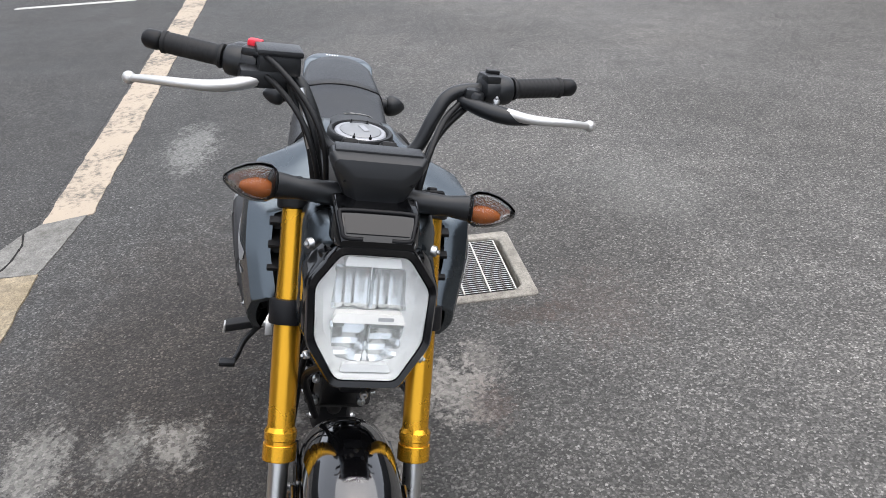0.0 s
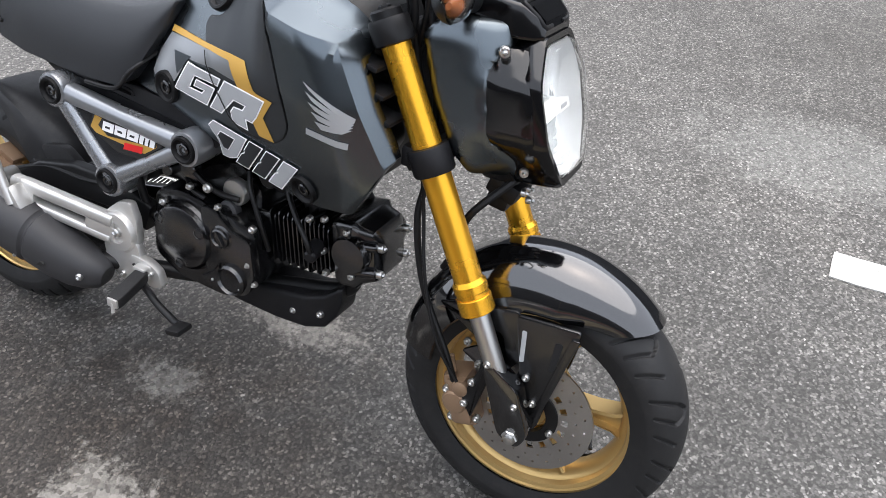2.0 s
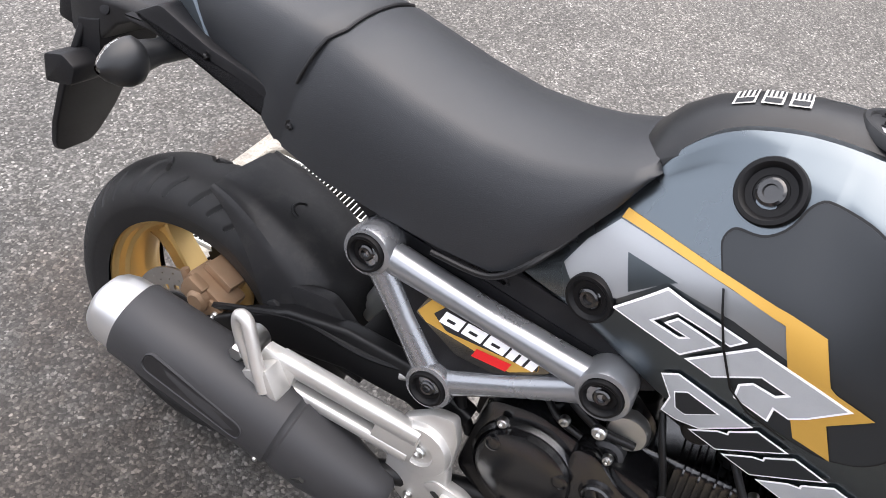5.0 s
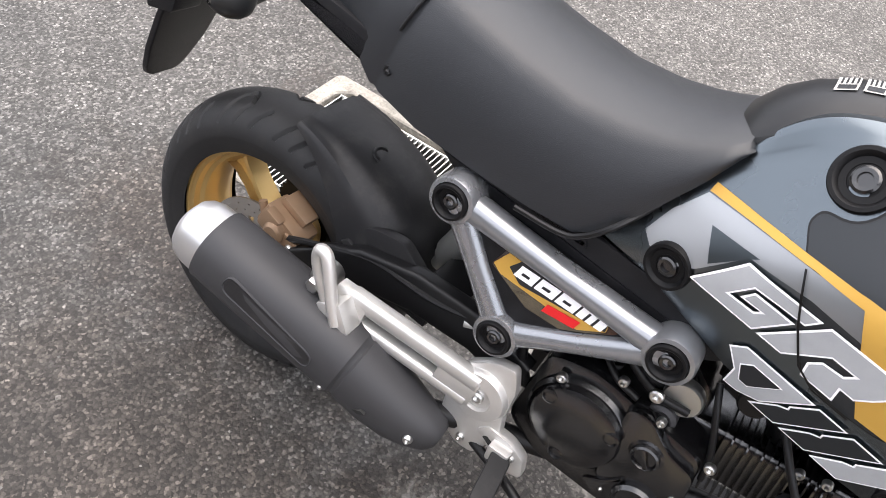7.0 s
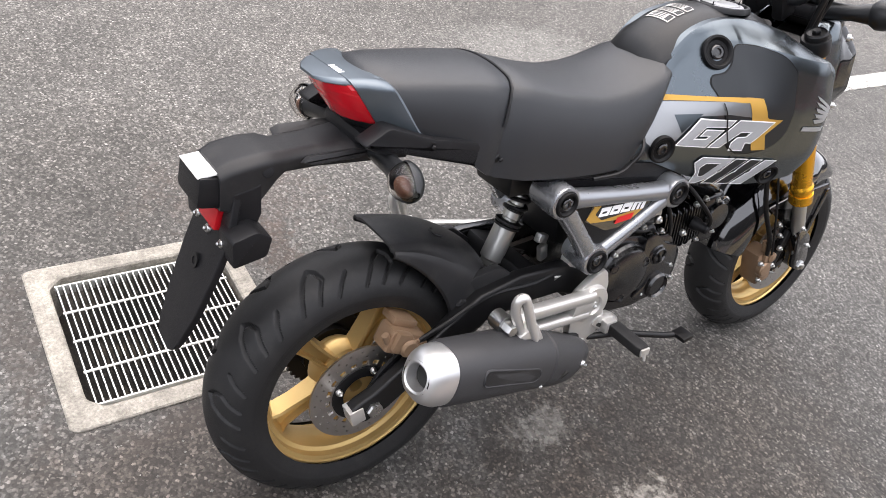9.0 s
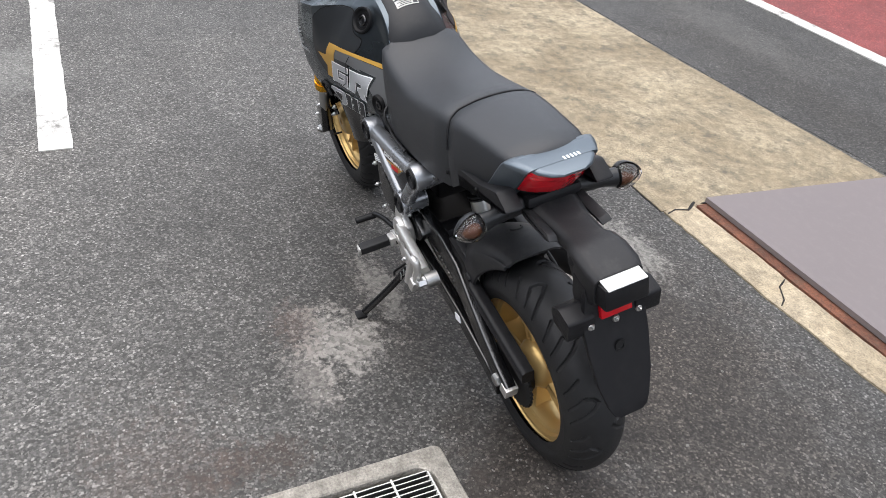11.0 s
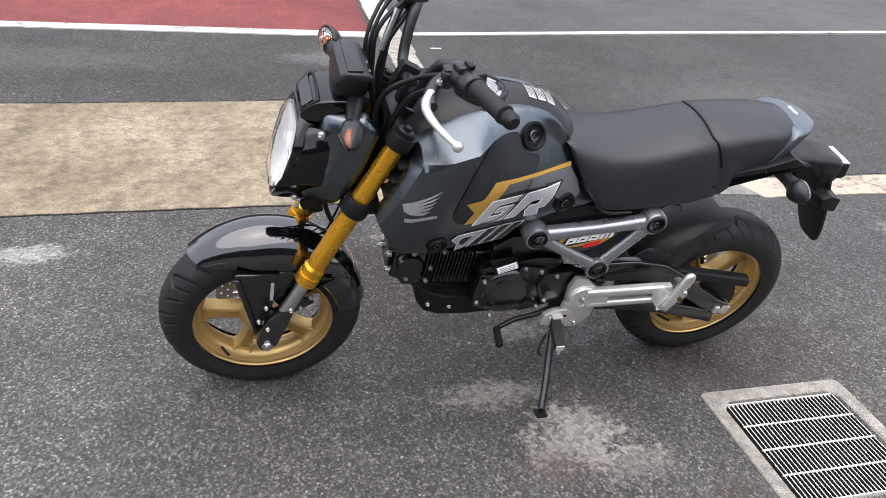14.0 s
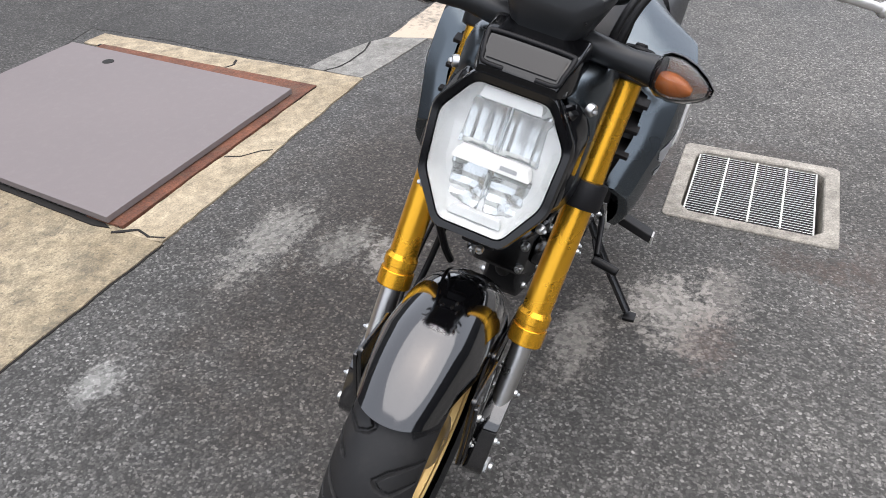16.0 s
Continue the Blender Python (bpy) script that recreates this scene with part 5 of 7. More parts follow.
    bmesh.ops.create_icosphere(bm, subdivisions=2, radius=0.0098, matrix=Matrix.Translation((0.944, s * 0.351, 0.946)))
    sub("lever", bm, M_ALU, hb, "silver lever with a ball end", 50, True)
    bolt(hb, (0.940, s * 0.190, 0.968), (0, 0, 1), 0.006, steer=True)

for nm, pts, r in (
    ("clutch_cable", [(0.915, 0.140, 0.955), (0.955, 0.108, 0.930), (1.005, 0.082, 0.885), (1.02, 0.07, 0.82), (0.99, 0.06, 0.74), (0.93, 0.07, 0.65)], 0.0052),
    ("left_loom", [(0.90, 0.17, 0.962), (0.93, 0.115, 0.912), (0.965, 0.088, 0.87), (0.99, 0.075, 0.80), (0.98, 0.06, 0.72)], 0.006),
    ("throttle_cable", [(0.905, -0.185, 0.990), (0.955, -0.155, 0.995), (1.0, -0.105, 0.955), (1.022, -0.075, 0.90), (1.015, -0.065, 0.82), (0.98, -0.06, 0.72)], 0.0042),
    ("throttle_cable", [(0.905, -0.190, 0.970), (0.960, -0.150, 0.965), (0.998, -0.108, 0.925), (1.012, -0.085, 0.87), (1.0, -0.07, 0.79), (0.97, -0.055, 0.70)], 0.0042),
    ("right_loom", [(0.90, -0.165, 0.965), (0.94, -0.12, 0.935), (0.975, -0.095, 0.89), (0.99, -0.08, 0.82), (0.975, -0.06, 0.72)], 0.0062),
    ("front_brake_line", [(0.93, -0.135, 0.972), (0.972, -0.11, 0.948), (1.0, -0.09, 0.91), (1.005, -0.075, 0.84), (1.02, -0.06, 0.74), (1.03, -0.06, 0.62)], 0.005),
):
    bm = bmesh.new()
    tube(bm, pts, r, 10)
    sub(nm, bm, M_DARK, None, "black sheathed cable", 40, True)
bm = bmesh.new()
tube(bm, [(0.955, -0.112, 0.96), (0.975, -0.098, 0.91), (0.985, -0.09, 0.88)], 0.0068, 10)
sub("cable_clip", bm, M_STEEL, None, "", 40, True)


# ---- bodywork ----
def lerp_table(x, tab):
    if x <= tab[0][0]:
        return tab[0][1]
    for (a, u), (b, v) in zip(tab, tab[1:]):
        if x <= b:
            return u + (v - u) * (x - a) / (b - a)
    return tab[-1][1]


CREASE = [(0.48, 0.66), (0.58, 0.733), (0.64, 0.785), (0.69, 0.806), (0.74, 0.810), (0.80, 0.802), (0.87, 0.790), (0.935, 0.779), (1.02, 0.72)]
UPPER = [(p.x, p.y) for p in glide([Vector((x, z, 0)) for x, z in ((0.497, 0.617), (0.552, 0.682), (0.590, 0.742), (0.602, 0.775), (0.625, 0.805), (0.66, 0.826), (0.72, 0.839), (0.79, 0.838), (0.855, 0.825), (0.907, 0.806))], 5)] + [(0.950, 0.780), (0.985, 0.70), (1.010, 0.648), (1.014, 0.636)]


LEAN = [(0.50, 0.50), (0.59, 0.50), (0.69, 0.55), (0.745, 0.60), (0.785, 0.36), (0.826, 0.0)]
LEAN_FROM = [(0.50, 0.60), (0.59, 0.642), (0.69, 0.703), (0.74, 0.720), (0.79, 0.703)]
TOP_HALF = [(0.50, 0.084), (0.60, 0.067), (0.70, 0.062), (0.77, 0.068), (0.84, 0.088), (0.87, 0.094), (0.95, 0.120)]


def softly(u, soft):
    """Zero below, rising one to one above, with a rounded knee."""
    return u if u > 30 * soft else soft * math.log1p(math.exp(max(-40, u / soft)))


def shroud_y(x, z):
    """Side face, knee recess leaning inwards above, shoulder and front facet."""
    w = lerp_table(x, [(0.48, 0.112), (0.59, 0.127), (0.69, 0.143), (0.80, 0.167), (0.88, 0.186), (0.95, 0.196), (1.02, 0.194)])
    ridge = lerp_table(x, CREASE)
    lean, start = lerp_table(x, LEAN), lerp_table(x, LEAN_FROM)
    at_ridge = w - lean * softly(ridge - start, 0.010)
    k = max(0.004, at_ridge - lerp_table(x, TOP_HALF)) / max(0.012, lerp_table(x, UPPER) - ridge)
    side = w - lean * softly(min(z, ridge) - start, 0.010)
    up = softly(z - ridge, 0.0016)
    low = max(0, 0.70 - z)
    d = (x - 0.950) * 0.909 + (z - 0.780) * 0.417
    return side - k * up - 0.17 * low - 0.22 * max(0, 0.60 - z) ** 1.2 - 0.42 * softly(d + 0.052, 0.006) - 1.9 * max(0, d + 0.012)


LOWER = [(0.497, 0.615), (0.581, 0.604), (0.685, 0.562), (0.827, 0.530), (0.897, 0.532), (0.958, 0.542), (0.985, 0.580), (1.014, 0.634)]


def shroud_mesh(s):
    """Columns along the shroud: side face up to the crease, then the shoulder or front facet; the rim turns inwards."""
    bm = bmesh.new()
    xs = sorted(set([0.497 + 0.517 * i / 86 for i in range(87)] + [p[0] for p in CREASE[1:-1]] + [0.920]))
    rings = []
    for x in xs:
        lo, hi = lerp_table(x, LOWER), lerp_table(x, UPPER)
        front = 0.780 + (-0.012 - (x - 0.95) * 0.909) / 0.417
        mid = max(lo + 0.0004, min(lerp_table(x, CREASE), front, hi - 0.0004))
        col = [lo + (mid - lo) * k / 20 for k in range(21)] + [mid + (hi - mid) * k / 6 for k in range(1, 7)]
        ring = [Vector((x, s * (shroud_y(x, z) - (0.002 if k in (0, 26) else 0)), z)) for k, z in enumerate(col)]
        first, last = ring[0].copy(), ring[-1].copy()
        first.y -= s * 0.012
        last.y -= s * 0.012
        rings.append([first] + ring + [last])
    loft(bm, rings, closed=False)
    return bm


def decal(name, poly, s, mat_, parent, lift, label="", r=0.0, step=0.010, fn=None):
    if r:
        poly = rounded(poly, r, 3)
    return sub(name, sheet(poly, s, fn or shroud_y, step, 0, 0.0004, lift), mat_, parent, label, 30)


def outset(poly, d):
    out, n = [], len(poly)
    area = sum(poly[i - 1][0] * poly[i][1] - poly[i][0] * poly[i - 1][1] for i in range(n))
    d = d if area > 0 else -d
    for i in range(n):
        p, q, r = Vector(poly[i - 1]), Vector(poly[i]), Vector(poly[(i + 1) % n])
        a, b = (q - p).normalized(), (r - q).normalized()
        na, nb = Vector((a.y, -a.x)), Vector((b.y, -b.x))
        m = (na + nb).normalized()
        q = q + m * (d / max(0.45, m.dot(na)))
        out.append((q.x, q.y))
    return out


def slanted(x0, z0, w, h, lean=0.35, drop=0.0):
    """A leaning block: lower left corner, width, height."""
    return [(x0, z0), (x0 + w, z0 - drop * w), (x0 + w + lean * h, z0 + h - drop * w), (x0 + lean * h, z0 + h)]


def grommet(parent, x, z, y, s, r=0.021, label="black rubber grommet with a recessed bolt", d=None, floor=0.005):
    d = Vector(d) if d else Vector((0, s, 0))
    at = Vector((x, s * y, z)) - d.normalized() * 0.012
    bm = bmesh.new()
    turned(bm, at, d, [(r, 0), (r, 0.0135), (r * 0.96, 0.0160), (r * 0.84, 0.0162), (r * 0.78, 0.0150), (r * 0.70, floor), (r * 0.5, floor - 0.0003), (r * 0.48, floor - 0.001)], 36)
    g = sub("grommet", bm, M_GROMMET, parent, label, 35)
    bm = bmesh.new()
    turned(bm, at, d, [(r * 0.42, 0), (r * 0.42, floor + 0.002), (r * 0.34, floor + 0.0035), (r * 0.22, floor + 0.003), (r * 0.2, floor)], 20)
    sub("bolt_head", bm, M_ENGINE, g, "black bolt", 35)


def shroud_normal(x, z, s):
    e = 0.01
    return Vector((-(shroud_y(x + e, z) - shroud_y(x - e, z)) / (2 * e), s, -(shroud_y(x, z + e) - shroud_y(x, z - e)) / (2 * e)))


for s in (-1, 1):
    sh = sub("tank_shroud", shroud_mesh(s), M_SHROUD, None, "matte gunmetal tank shroud with gold and silver graphics", 24)
    PANEL = [(0.732, 0.805), (0.770, 0.805), (0.806, 0.796), (0.828, 0.770), (0.853, 0.690), (0.860, 0.651), (0.848, 0.629), (0.823, 0.613), (0.793, 0.611), (0.757, 0.614), (0.735, 0.628), (0.714, 0.664), (0.691, 0.715), (0.673, 0.744), (0.678, 0.756), (0.703, 0.760), (0.718, 0.775), (0.724, 0.796)]
    decal("panel_gap", outset(rounded(PANEL, 0.010, 3), 0.0018), s, M_DARK, sh, 0.0008, "")
    decal("access_panel", PANEL, s, M_PANEL, sh, 0.0016, "dark access panel", 0.010)
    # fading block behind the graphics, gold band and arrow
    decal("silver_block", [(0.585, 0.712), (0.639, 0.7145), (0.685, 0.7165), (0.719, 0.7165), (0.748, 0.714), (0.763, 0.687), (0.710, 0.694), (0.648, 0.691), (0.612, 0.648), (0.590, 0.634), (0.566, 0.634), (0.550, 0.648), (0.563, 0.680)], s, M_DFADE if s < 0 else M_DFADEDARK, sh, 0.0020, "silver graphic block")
    decal("grey_wedge", [(0.604, 0.692), (0.656, 0.696), (0.648, 0.690), (0.619, 0.661)], s, M_SHROUD, sh, 0.0026, "")
    decal("gold_band", [(0.587, 0.7235), (0.640, 0.7235), (0.697, 0.7245), (0.745, 0.7245), (0.777, 0.7215), (0.797, 0.686), (0.803, 0.683), (0.835, 0.680), (0.811, 0.649), (0.829, 0.6165), (0.797, 0.6165), (0.778, 0.650), (0.762, 0.684), (0.746, 0.7150), (0.698, 0.7175), (0.640, 0.7160), (0.585, 0.7140)], s, M_DORANGE, sh, 0.0030, "gold graphic band")

    # bold outlined shapes, leaning, read forwards on both sides
    def lay(u, v):
        if s < 0:
            return (0.608 + 0.172 * u + 0.036 * v, 0.637 - 0.014 * u + 0.052 * v)
        return (0.812 - 0.166 * u - 0.031 * v, 0.607 + 0.011 * u + 0.069 * v)

    def lay_low(u, v):
        if s < 0:
            return (0.640 + 0.190 * u + 0.043 * v, 0.553 - 0.018 * u + 0.054 * v)
        return (0.875 - 0.165 * u - 0.033 * v, 0.522 + 0.013 * u + 0.058 * v)

    def glyph(poly, holes, big=0.0022, face=M_DGREY if s < 0 else M_GLYPH):
        decal("graphic_edge", outset(poly, big), s, M_DWHITE, sh, 0.0036, "")
        decal("graphic_face", poly, s, face, sh, 0.0042, "silver graphic")
        for h in holes:
            decal("graphic_edge", outset(h, big * 0.7), s, M_DWHITE, sh, 0.0047, "")
            decal("graphic_bar", h, s, M_DDARK, sh, 0.0052, "")

    glyph([lay(*p) for p in ((0.03, 0.05), (0.05, 0.96), (0.47, 0.98), (0.47, 0.78), (0.18, 0.74), (0.17, 0.25), (0.35, 0.26), (0.37, 0.42), (0.235, 0.42), (0.235, 0.60), (0.45, 0.60), (0.44, 0.0))], [])
    glyph([lay(*p) for p in ((0.50, 0.0), (0.54, 1.0), (1.00, 1.0), (1.00, 0.44), (0.985, 0.22), (0.90, 0.22), (0.97, -0.08), (0.80, -0.08), (0.735, 0.18), (0.745, 0.36), (0.85, 0.40), (0.86, 0.62), (0.70, 0.62), (0.63, 0.0))], [])
    glyph([lay_low(*p) for p in ((0.20, 0.42), (0.03, 0.80), (0.05, 1.0), (0.43, 1.0), (0.43, 0.20), (0.36, 0.02), (0.29, 0.0))], [[lay_low(*p) for p in ((0.16, 0.62), (0.17, 0.80), (0.33, 0.80), (0.32, 0.30), (0.27, 0.30))]], 0.0018, M_DGREY)
    for k in range(3):
        u = 0.455 + k * 0.190
        glyph([lay_low(*p) for p in ((u, 0.02), (u + 0.01, 0.42), (u + 0.035, 0.52), (u + 0.015, 0.60), (u + 0.02, 1.0), (u + 0.155, 1.0), (u + 0.135, 0.02))], [], 0.0018, M_DGREY if k == 2 and s < 0 else M_PANEL)
    decal("panel_seam", [(0.6900, 0.7150), (0.7130, 0.6635), (0.7340, 0.6275), (0.7565, 0.6130), (0.7930, 0.6100), (0.7930, 0.6120), (0.7575, 0.6150), (0.7360, 0.6285), (0.7150, 0.6645), (0.6920, 0.7155)], s, M_DARK, sh, 0.0054, "")
    # wing-shaped emblem: plain feathers and a bar
    for k in range(5):
        z0 = 0.727 - k * 0.0125
        x0 = 0.896 + k * 0.0045
        decal("emblem_feather", [(x0, z0), (0.972 - k * 0.001, 0.692 - k * 0.004), (0.968 - k * 0.003, 0.6855 - k * 0.004), (x0 + 0.010, z0 - 0.009)], s, M_LOGO, sh, 0.0014, "")
    decal("emblem_bar", [(0.897, 0.6625), (0.964, 0.6575), (0.963, 0.6485), (0.896, 0.6535)], s, M_LOGO, sh, 0.0014, "plain silver emblem bar")
    for x, z, r in ((0.691, 0.793, 0.0305), (0.588, 0.631, 0.0260), (0.876, 0.556, 0.0235)):
        grommet(sh, x, z, shroud_y(x, z) + 0.0025, s, r, d=shroud_normal(x, z, s), floor=0.0123 if x < 0.6 else 0.0105)
    # dark duct behind the shroud's front edge
    bm = bmesh.new()
    prism(bm, rounded([(0.86, 0.80), (0.925, 0.775), (0.965, 0.69), (0.985, 0.635), (0.94, 0.56), (0.84, 0.56), (0.80, 0.62)], 0.01), s * 0.060, s * 0.140, 0.004)
    duct = sub("air_duct", bm, M_DARK, sh, "black air duct", 35)
    for k in range(3):
        bm = bmesh.new()
        block(bm, pose(0.955 + 0.012 * k, s * 0.122, 0.752 - k * 0.034, 0, 12, 0), (0.045, 0.044, 0.007), 0.002)
        sub("duct_fin", bm, M_PLASTIC, duct, "black duct fin", 35)

# tank cover
bm = bmesh.new()
rings = []
for x, zt, w in ((0.572, 0.775, 0.060), (0.590, 0.800, 0.066), (0.615, 0.820, 0.069), (0.650, 0.837, 0.067), (0.70, 0.850, 0.065), (0.76, 0.853, 0.070), (0.82, 0.849, 0.082), (0.87, 0.835, 0.091), (0.91, 0.815, 0.090), (0.94, 0.795, 0.080), (0.955, 0.775, 0.070)):
    ring = []
    for j in range(21):
        q = -1 + j / 10
        ring.append(Vector((x, w * math.sin(q * math.pi / 2), zt - 0.034 * (1 - max(0, 1 - abs(math.sin(q * math.pi / 2)) ** 2.6)))))
    ring += [Vector((x, w, zt - 0.12)), Vector((x, -w, zt - 0.12))]
    rings.append(ring)
loft(bm, rings)
tk = sub("tank_cover", bm, M_TANK, None, "matte black tank cover with a silver filler cap", 45)
nrm = Vector((0.03, 0, 1))
bm = bmesh.new()
turned(bm, (0.790, 0, 0.842), nrm, [(0.058, 0), (0.0575, 0.006), (0.0550, 0.0095), (0.0505, 0.0098), (0.0480, 0.007), (0.0470, 0.003)], 40)
sub("cap_ring", bm, M_TANK, tk, "black filler recess", 40)
bm = bmesh.new()
turned(bm, (0.790, 0, 0.8415), nrm, [(0.0455, 0), (0.0455, 0.007), (0.043, 0.009), (0.037, 0.0092), (0.036, 0.0078), (0.012, 0.0082)], 40)
capo = sub("fuel_cap", bm, M_CAP, tk, "silver filler cap", 35)
bm = bmesh.new()
turned(bm, (0.790, 0, 0.8440), nrm, [(0.0355, 0), (0.0355, 0.0070), (0.034, 0.0080), (0.010, 0.0086)], 40)
sub("cap_plate", bm, M_CAPPLATE, capo, "grey centre plate", 35)
bm = bmesh.new()
block(bm, pose(0.785, 0.006, 0.8532, 0, 2, 20), (0.026, 0.011, 0.002), 0.0008)
sub("key_flap", bm, M_CAP, capo, "", 35)
for s in (-1, 1):
    for x in (0.752, 0.829):
        bolt(capo, (x, s * 0.014, 0.8522), nrm, 0.0026, M_DARK, h=0.001)


def tank_top(x, y_):
    zt = lerp_table(x, [(0.590, 0.800), (0.615, 0.820), (0.650, 0.837), (0.70, 0.850)])
    return zt - 0.034 * abs(y_ / 0.067) ** 2.6


def tank_patch(name, x0, x1, ya, yb, lift, mat_, parent, label=""):
    bm = bmesh.new()
    g = [[bm.verts.new((x0 + (x1 - x0) * i / 4, ya + (yb - ya) * j / 8, tank_top(x0 + (x1 - x0) * i / 4, ya + (yb - ya) * j / 8) + lift)) for j in range(9)] for i in range(5)]
    for a, b in zip(g, g[1:]):
        for j in range(8):
            bm.faces.new((a[j], b[j], b[j + 1], a[j + 1]))
    return sub(name, bm, mat_, parent, label, 30)


for k in range(3):
    x0 = 0.630 + k * 0.0225
    lab = tank_patch("warning_label", x0, x0 + 0.018, -0.022, 0.030, 0.0014, M_LABEL, tk, "white caution label with dark print")
    tank_patch("print_block", x0 + 0.002, x0 + 0.016, -0.020, -0.010, 0.0020, M_DDARK, lab)
    for q in range(4):
        tank_patch("print_bar", x0 + 0.0025 + q * 0.004, x0 + 0.0042 + q * 0.004, -0.006, 0.026 - 0.006 * (q % 2), 0.0020, M_DDARK, lab)

# seat
def seat_ring(x, zt, zb, wt, wb, lift=0.0):
    ring = []
    for j in range(33):
        q = -1 + j / 16
        a = abs(q)
        if a < 0.55:
            k = a / 0.55
            yy, zz = wt * k, zt - 0.016 * k ** 2.2
        else:
            k = (a - 0.55) / 0.45
            yy = wt + (wb - wt) * k ** 0.75 + 0.006 * math.sin(k * math.pi)
            zz = zt - 0.016 - (zt - 0.016 - zb) * k ** 1.15
        low = max(0.0, (a - 0.45) / 0.55)
        ring.append(Vector((x - 0.042 * low * math.exp(-((x - 0.25) / 0.07) ** 2), math.copysign(yy, q), zz)))
    return ring


ST = [(0.016, 0.778, 0.756, 0.046, 0.052), (0.020, 0.790, 0.744, 0.060, 0.066), (0.032, 0.797, 0.732, 0.068, 0.075), (0.07, 0.797, 0.704, 0.077, 0.088), (0.13, 0.794, 0.690, 0.082, 0.096), (0.18, 0.791, 0.676, 0.086, 0.103), (0.215, 0.788, 0.655, 0.088, 0.109), (0.243, 0.785, 0.640, 0.0895, 0.112), (0.2465, 0.7815, 0.640, 0.088, 0.1105), (0.252, 0.7815, 0.638, 0.088, 0.1105), (0.256, 0.783, 0.636, 0.0895, 0.113), (0.30, 0.772, 0.622, 0.092, 0.118), (0.36, 0.758, 0.615, 0.094, 0.121), (0.43, 0.7475, 0.611, 0.094, 0.122), (0.485, 0.749, 0.611, 0.093, 0.121), (0.505, 0.752, 0.622, 0.092, 0.119), (0.53, 0.757, 0.650, 0.090, 0.115), (0.555, 0.765, 0.686, 0.087, 0.108), (0.578, 0.775, 0.722, 0.082, 0.098), (0.594, 0.782, 0.752, 0.076, 0.088), (0.602, 0.778, 0.762, 0.066, 0.074)]
bm = bmesh.new()
loft(bm, [seat_ring(*r) for r in ST])
seat = sub("seat", bm, M_SEAT, None, "black vinyl two-step seat", 50)
bm = bmesh.new()
tube(bm, [p + Vector((0, 0, 0.0)) for p in seat_ring(0.2495, 0.7835, 0.668, 0.0885, 0.111)][3:30], 0.0022, 8, 1)
sub("seam_piping", bm, M_DARK, seat, "seam across the seat", 40)
for s in (-1, 1):
    bm = bmesh.new()
    tube(bm, [(0.588, s * (shroud_y(0.588, 0.735) - 0.008), 0.735), (0.555, s * (shroud_y(0.555, 0.680) - 0.007), 0.680), (0.525, s * 0.125, 0.645), (0.500, s * 0.126, 0.617), (0.475, s * 0.126, 0.606), (0.42, s * 0.124, 0.604)], 0.0035, 8, 5)
    sub("seat_lip", bm, M_DARK, seat, "", 40)
# frame below the seat
bm = bmesh.new()
for s in (-1, 1):
    prism(bm, rounded([(0.03, 0.735), (0.10, 0.710), (0.17, 0.698), (0.215, 0.682), (0.245, 0.650), (0.34, 0.617), (0.50, 0.606), (0.51, 0.592), (0.34, 0.603), (0.25, 0.634), (0.205, 0.668), (0.16, 0.681), (0.08, 0.690), (0.02, 0.696), (-0.01, 0.712)], 0.008), s * 0.072, s * 0.108, 0.006)
sub("seat_rail", bm, M_PLASTIC, None, "black plastic seat rail", 35)
for s in (-1, 1):
    bolt(bike, (0.222, s * 0.108, 0.664), (0, s, 0), 0.009, M_DARK)
    bolt(bike, (0.10, s * 0.104, 0.699), (0, s, 0), 0.008, M_DARK)
for nm, c, size in (("frame_spine", (0.46, 0, 0.60), (0.30, 0.10, 0.10)), ("air_box", (0.76, 0, 0.66), (0.36, 0.12, 0.22)), ("tail_tray", (0.16, 0, 0.700), (0.22, 0.13, 0.05)), ("pivot_plate", (0.50, 0, 0.50), (0.12, 0.10, 0.14))):
    bm = bmesh.new()
    block(bm, pose(*c), size, 0.01)
    sub(nm, bm, M_DARK, None, "black frame piece behind the covers", 35)

# tail cowl and lamp
def tail_x(z):
    return 0.004 - 0.040 * (z - 0.725) / 0.06


bm = bmesh.new()
rings = []
for o, zt, zb, w in ((0.078, 0.784, 0.697, 0.0930), (0.074, 0.788, 0.697, 0.0945), (0.060, 0.790, 0.698, 0.0905), (0.042, 0.790, 0.700, 0.0830), (0.026, 0.789, 0.704, 0.0740)):
    rings.append([Vector((tail_x(z) + o, yv, z)) for yv, z in rounded([(-w, zb), (w, zb), (w * 0.94, zt - 0.008), (w * 0.80, zt), (-w * 0.80, zt), (-w * 0.94, zt - 0.008)], 0.008)])
loft(bm, rings)
tail = sub("tail_cowl", bm, M_TAIL, None, "silver-blue tail cowl", 40)


def lamp_band(k, z0, z1, back=0.0):
    out = []
    for z, q in ((z0, 0.93), (z0 + 0.005, 1.0), (z1 - 0.008, 0.97), (z1, 0.86)):
        x = tail_x(z) + back
        pl = [(x + 0.040, -0.0745), (x + 0.020, -0.0650), (x + 0.004, -0.046), (x - 0.006, -0.023), (x - 0.009, 0), (x - 0.006, 0.023), (x + 0.004, 0.046), (x + 0.020, 0.0650), (x + 0.040, 0.0745)]
        out.append([Vector((px, yv * q * k, z)) for px, yv in pl])
    return out


